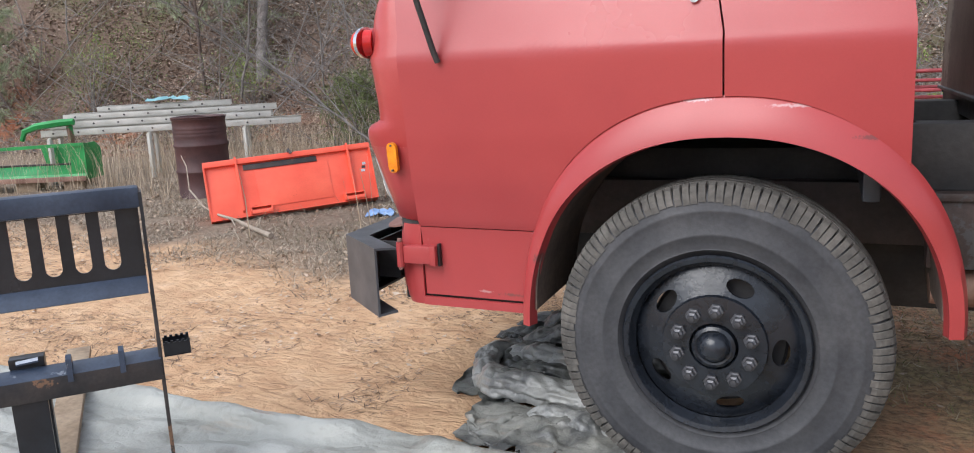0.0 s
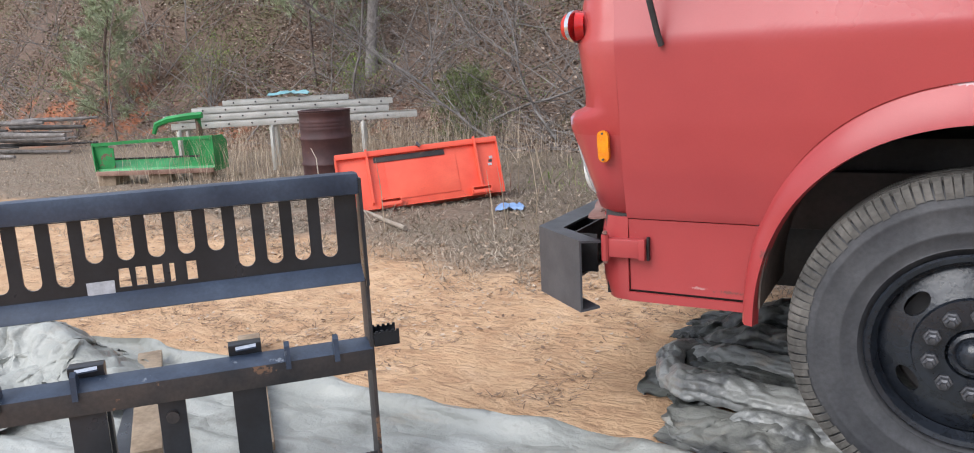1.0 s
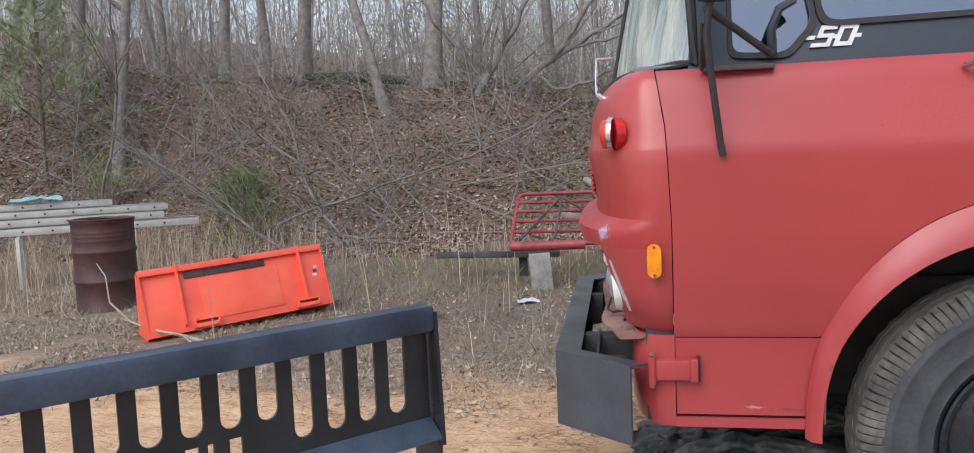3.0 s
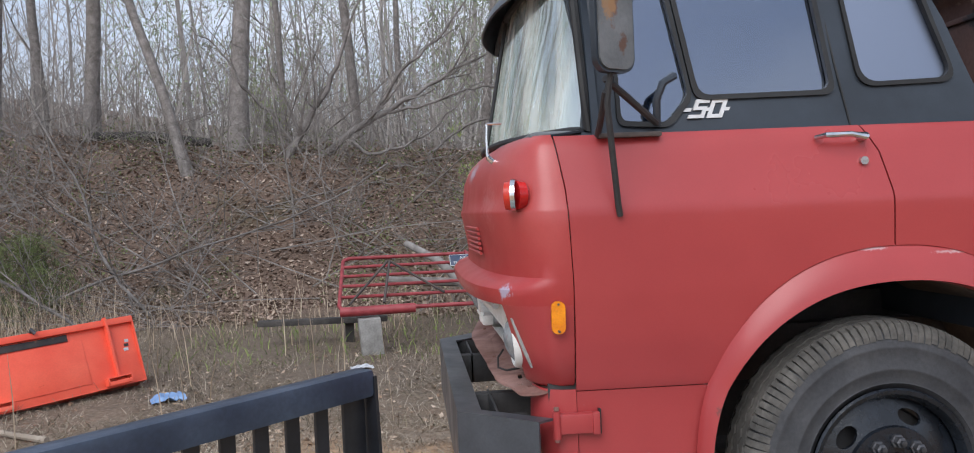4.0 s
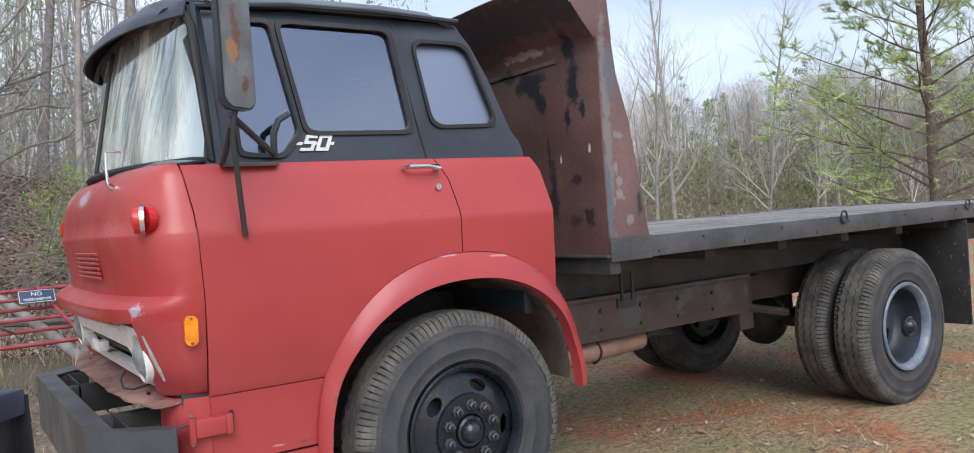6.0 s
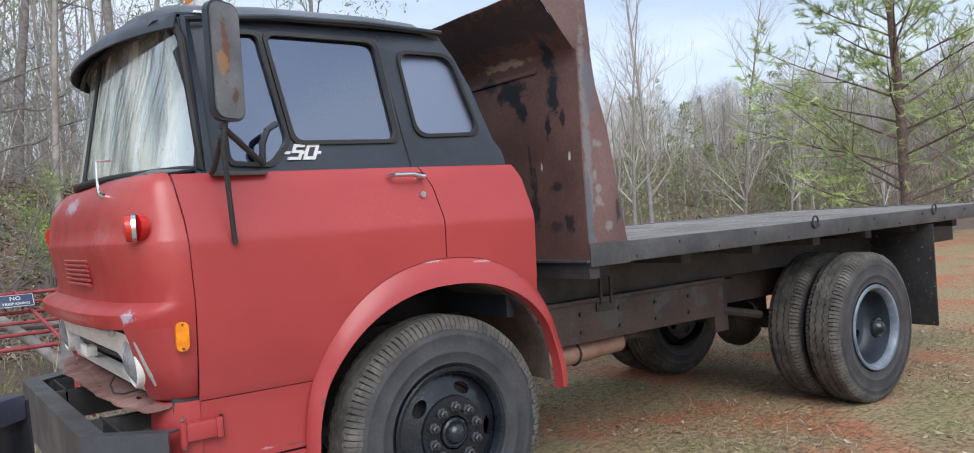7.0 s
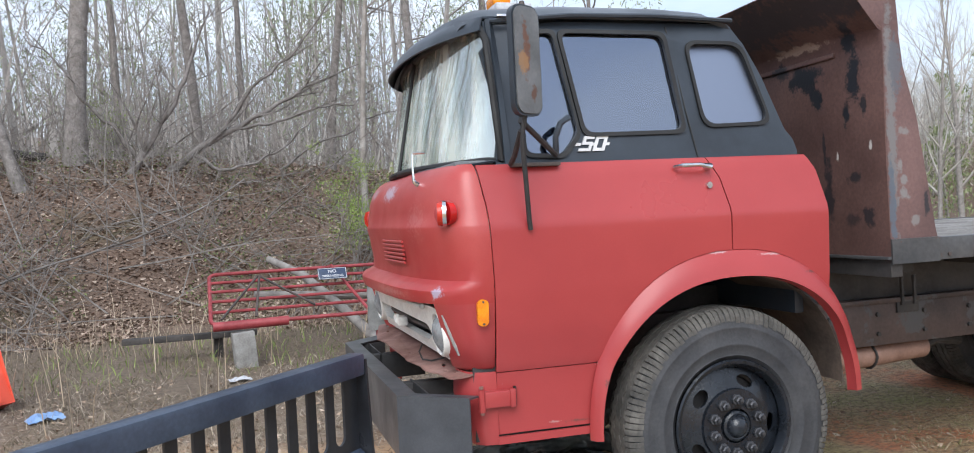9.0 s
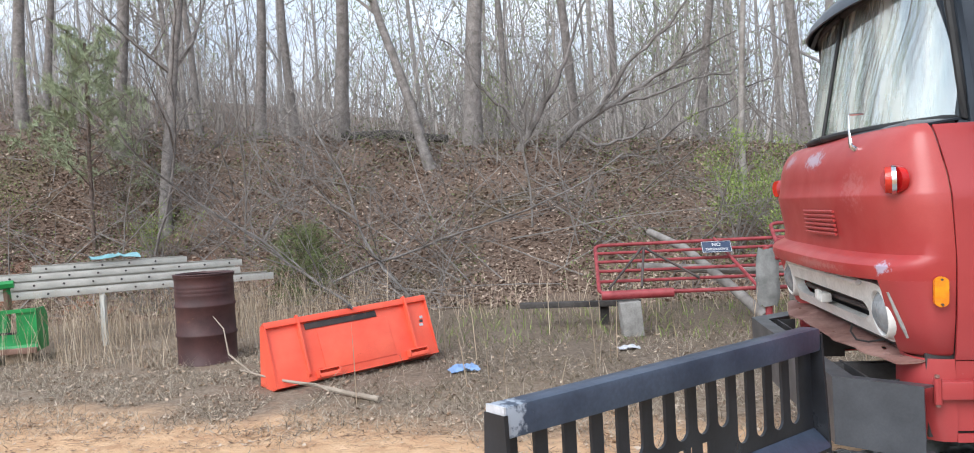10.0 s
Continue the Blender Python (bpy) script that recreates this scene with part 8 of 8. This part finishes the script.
def tuft_cloud(rng, centre, radius, count, size, flat=1.0):
    """Small crossed leaf slips in an uneven ball."""
    out_v, out_f = [], []
    for _ in range(count):
        d = Vector((rng.gauss(0, 1), rng.gauss(0, 1), rng.gauss(0, 1))).normalized() * radius * rng.random() ** 0.45
        c = Vector(centre) + Vector((d.x, d.y, d.z * flat))
        m = Euler((rng.random() * 6.28, rng.random() * 6.28, rng.random() * 6.28)).to_matrix()
        s = size * (0.6 + 0.8 * rng.random())
        n = len(out_v)
        for q in ((-0.5, -0.16, 0), (0.5, -0.10, 0.1), (0.5, 0.10, 0.1), (-0.5, 0.16, 0)):
            o = c + m @ Vector(q) * s
            out_v.append((o.x, o.y, o.z))
        out_f.append((n, n + 1, n + 2, n + 3))
    return out_v, out_f


def merge(chunks):
    vs, fs = [], []
    for v, f in chunks:
        n = len(vs)
        vs += v
        fs += [tuple(i + n for i in q) for q in f]
    return vs, [], fs


def needle_tufts(rng, tips, spread, count, size, height):
    """Needle sprays at the ends of twigs."""
    vs, fs = [], []
    for p, d in tips:
        for _ in range(count):
            o = p - d * rng.random() * spread
            a = (d + Vector((rng.uniform(-1, 1), rng.uniform(-1, 1), rng.uniform(-0.5, 0.9))) * 0.9).normalized()
            w = a.orthogonal().normalized() * size * (0.036 if height > 9 else 0.03)
            e = o + a * size * (0.6 + 0.6 * rng.random())
            n = len(vs)
            vs += [tuple(o - w), tuple(o + w), tuple(e)]
            fs.append((n, n + 1, n + 2))
    return vs, fs


def pine(seed, height, r, at, label, spray=26, size=0.26, first=0.22, mat=None):
    rng = random.Random(seed)
    t = thing("pine_tree", label, "pine tree", at, 0, "pine trees")
    trunk, limbs, tips = Wood(), Wood(), []
    pts, radii = wander(rng, Vector((0, 0, -0.3)), Vector((0.02, 0.0, 1)), height, r, 0.03, 16, 0.03)
    trunk.limb(pts, radii, 10)
    whorls = 58 if height > 5 else 30
    for k in range(whorls):
        t0 = first + (1 - first) * (k / whorls) ** 0.9
        i = min(int(t0 * 16), 15)
        p = pts[i].lerp(pts[i + 1], t0 * 16 - i)
        a = k * 2.4 + rng.uniform(-0.4, 0.4)
        ln = height * 0.46 * (1.05 - t0) ** 0.75 * rng.uniform(0.6, 1.15) + 0.3
        q, rr = wander(rng, p, Vector((math.cos(a), math.sin(a), 0.25 + 0.5 * t0)).normalized(), ln, (0.012 + 0.032 * (1 - t0)) * min(1, height / 9), 0.004, 6, 0.12, 0.02)
        limbs.limb(q, rr, 5)
        grow(limbs, rng, q, rr, 2, 0.55, 12 if height > 12 and height < 13 else 7, 0.36, 0.22, 3, tips, 0.03)
    part("trunk", trunk.data(), PINE_BARK, t, smooth=60)
    part("crown", limbs.data(), PINE_BARK, t, smooth=0)
    v, f = needle_tufts(rng, tips, 0.34, spray, size, height)
    part("needles", (v, [], f), mat or NEEDLES, t, "yellow-green pine needle sprays", 0)
    return t


pine(301, 12.5, 0.16, (19.5, 7.7, ground_z(19.5, 7.7)), "tall open pine with yellow-green needles and dark trunk", 44, 0.17, 0.06)
pine(302, 13.5, 0.17, (27.5, 4.0, ground_z(27.5, 4.0)), "pine with yellow-green needles at the yard edge", 40, 0.20)
pine(303, 2.8, 0.035, (-15.7, 8.9, rough_z(-15.7, 8.9)), "young light green pine on the bank", 26, 0.13, 0.12, HAZY_NEEDLES)
pine(304, 1.25, 0.02, (-6.75, 8.9, rough_z(-6.75, 8.9)), "small dark evergreen at the foot of the bank", 16, 0.09, 0.05, BANK_GREEN)
pine(305, 4.0, 0.04, (-11.3, 10.6, rough_z(-11.3, 10.6)), "young soft grey-green pine on the bank", 34, 0.13, 0.30, HAZY_NEEDLES)



def spring_bush(x, y, r, h, seed, count):
    t = thing("spring_bush", "airy bush with fresh light green leaves on the bank", "bush", (x, y, rough_z(x, y)), 0, "spring bushes")
    rng = random.Random(seed)
    w, tips = Wood(), []
    for _ in range(12):
        q, rr = wander(rng, Vector((rng.uniform(-0.1, 0.1), rng.uniform(-0.1, 0.1), -0.05)), Vector((rng.uniform(-0.6, 0.6), rng.uniform(-0.6, 0.6), 1)).normalized(), h * rng.uniform(0.7, 1.1), 0.012, 0.003, 6, 0.14)
        w.limb(q, rr, 4)
        grow(w, rng, q, rr, 2, 0.6, 6, 0.35, 0.25, 3, tips)
    part("stem", w.data(), TWIG, t, smooth=0)
    ch = [tuft_cloud(rng, p, 0.14, count * 2, 0.034) for p, d in tips]
    part("leaves", merge(ch), SPRING, t, "", 0)


spring_bush(-0.25, 9.6, 0.9, 1.9, 401, 10)
spring_bush(0.6, 9.0, 0.9, 1.7, 402, 10)
spring_bush(-4.1, 14.0, 0.9, 1.6, 403, 3)
spring_bush(1.2, 7.6, 0.6, 0.9, 404, 4)
spring_bush(-13.5, 9.8, 0.9, 1.5, 405, 3)
spring_bush(-9.8, 10.2, 0.8, 1.1, 406, 3)

for k, (x, y, sc) in enumerate(((23.1, 19.9, 1.0), (22.4, 20.2, 0.80), (24.6, 16.5, 0.70), (21.2, 21.4, 0.55), (32.3, 19.5, 0.62), (36.0, 17.0, 0.55))):
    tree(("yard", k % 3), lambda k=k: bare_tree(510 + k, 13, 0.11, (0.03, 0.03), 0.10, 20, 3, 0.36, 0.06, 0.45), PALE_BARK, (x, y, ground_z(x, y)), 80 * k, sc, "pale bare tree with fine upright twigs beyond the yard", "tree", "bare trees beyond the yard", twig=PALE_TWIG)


def far_crown(rng, c, h, r, count, vs, fs):
    """Fine twigs fanning up and out of a far bare tree, thick enough to mass at a distance."""
    for _ in range(count):
        t = rng.random() ** 0.7
        a, tilt = rng.random() * 6.28, rng.uniform(0.15, 0.9)
        z0, ln = h * (0.12 + 0.75 * t), r * rng.uniform(0.5, 1.2) * (1.1 - 0.55 * t)
        o = Vector((c[0], c[1], c[2] + z0)) + Vector((math.cos(a), math.sin(a), 0)) * r * 0.35 * rng.random()
        d = Vector((math.cos(a) * math.sin(tilt), math.sin(a) * math.sin(tilt), math.cos(tilt)))
        w = d.orthogonal().normalized() * rng.uniform(0.010, 0.024)
        e = o + d * ln
        n = len(vs)
        vs += [tuple(o - w), tuple(o + w), tuple(e)]
        fs.append((n, n + 1, n + 2))


def hillside():
    """The wooded slope beyond the yard: pale bare crowns with conifers among them."""
    rng = random.Random(612)
    trunks, green, tv, tf = Wood(), [], [], []
    for k in range(470):
        a = radians(22 + 52 * rng.random())
        d = 46 + 82 * rng.random() ** 0.8
        x, y = -2 + d * math.sin(a), -3 + d * math.cos(a)
        z = ground_z(x, y)
        h = 6.5 + 5.0 * rng.random()
        conifer = 0.55 if d < 60 else 0.45 if d > 112 else 0.16
        if rng.random() > conifer:
            pts, radii = wander(rng, Vector((x, y, z)), Vector((rng.uniform(-0.05, 0.05), rng.uniform(-0.05, 0.05), 1)), h * 0.72, 0.10, 0.03, 5, 0.06)
            trunks.limb(pts, radii, 4)
            far_crown(rng, (x, y, z), h, 2.6, 560, tv, tf)
        else:
            h *= 0.72 if d < 58 else 1.0
            for i in range(10):
                c = (x + rng.uniform(-1, 1) * 0.5, y + rng.uniform(-1, 1) * 0.5, z + h * (0.06 + 0.90 * i / 9))
                green.append(tuft_cloud(rng, c, 1.9 * (1.15 - i / 10), 84, 0.19, 0.8))
    return trunks.data(), (tv, [], tf), merge(green)


hill_trunks, hill_crowns, hill_green = hillside()
stuff("far_bare_trunks", hill_trunks, PALE_BARK, "pale bare trunks on the far hillside", "woods")
stuff("far_bare_hillside", hill_crowns, FAR_TAN, "bare winter crowns on the far hillside, haze painted in as pale tan", "woods")
stuff("far_evergreens", hill_green, FAR_GREEN, "evergreens on the far hillside, haze painted into their green", "woods")


def bank_pines():
    rng = random.Random(93)
    ch = []
    for k in range(60):
        x, y = (-42 + 54 * rng.random(), 16 + 24 * rng.random()) if k < 38 else (-7 + 11 * rng.random(), 16 + 16 * rng.random())
        z = ground_z(x, y)
        h = 7 + 6 * rng.random()
        for k in range(8):
            c = (x + rng.uniform(-1, 1), y + rng.uniform(-1, 1), z + h * (0.16 + 0.84 * k / 7))
            ch.append(tuft_cloud(rng, c, 1.3 * (1.2 - k / 8), 130, 0.10, 0.6))
    return merge(ch)


stuff("bank_evergreens", bank_pines(), HAZY_NEEDLES, "scattered green pines among the bare woods", "woods")
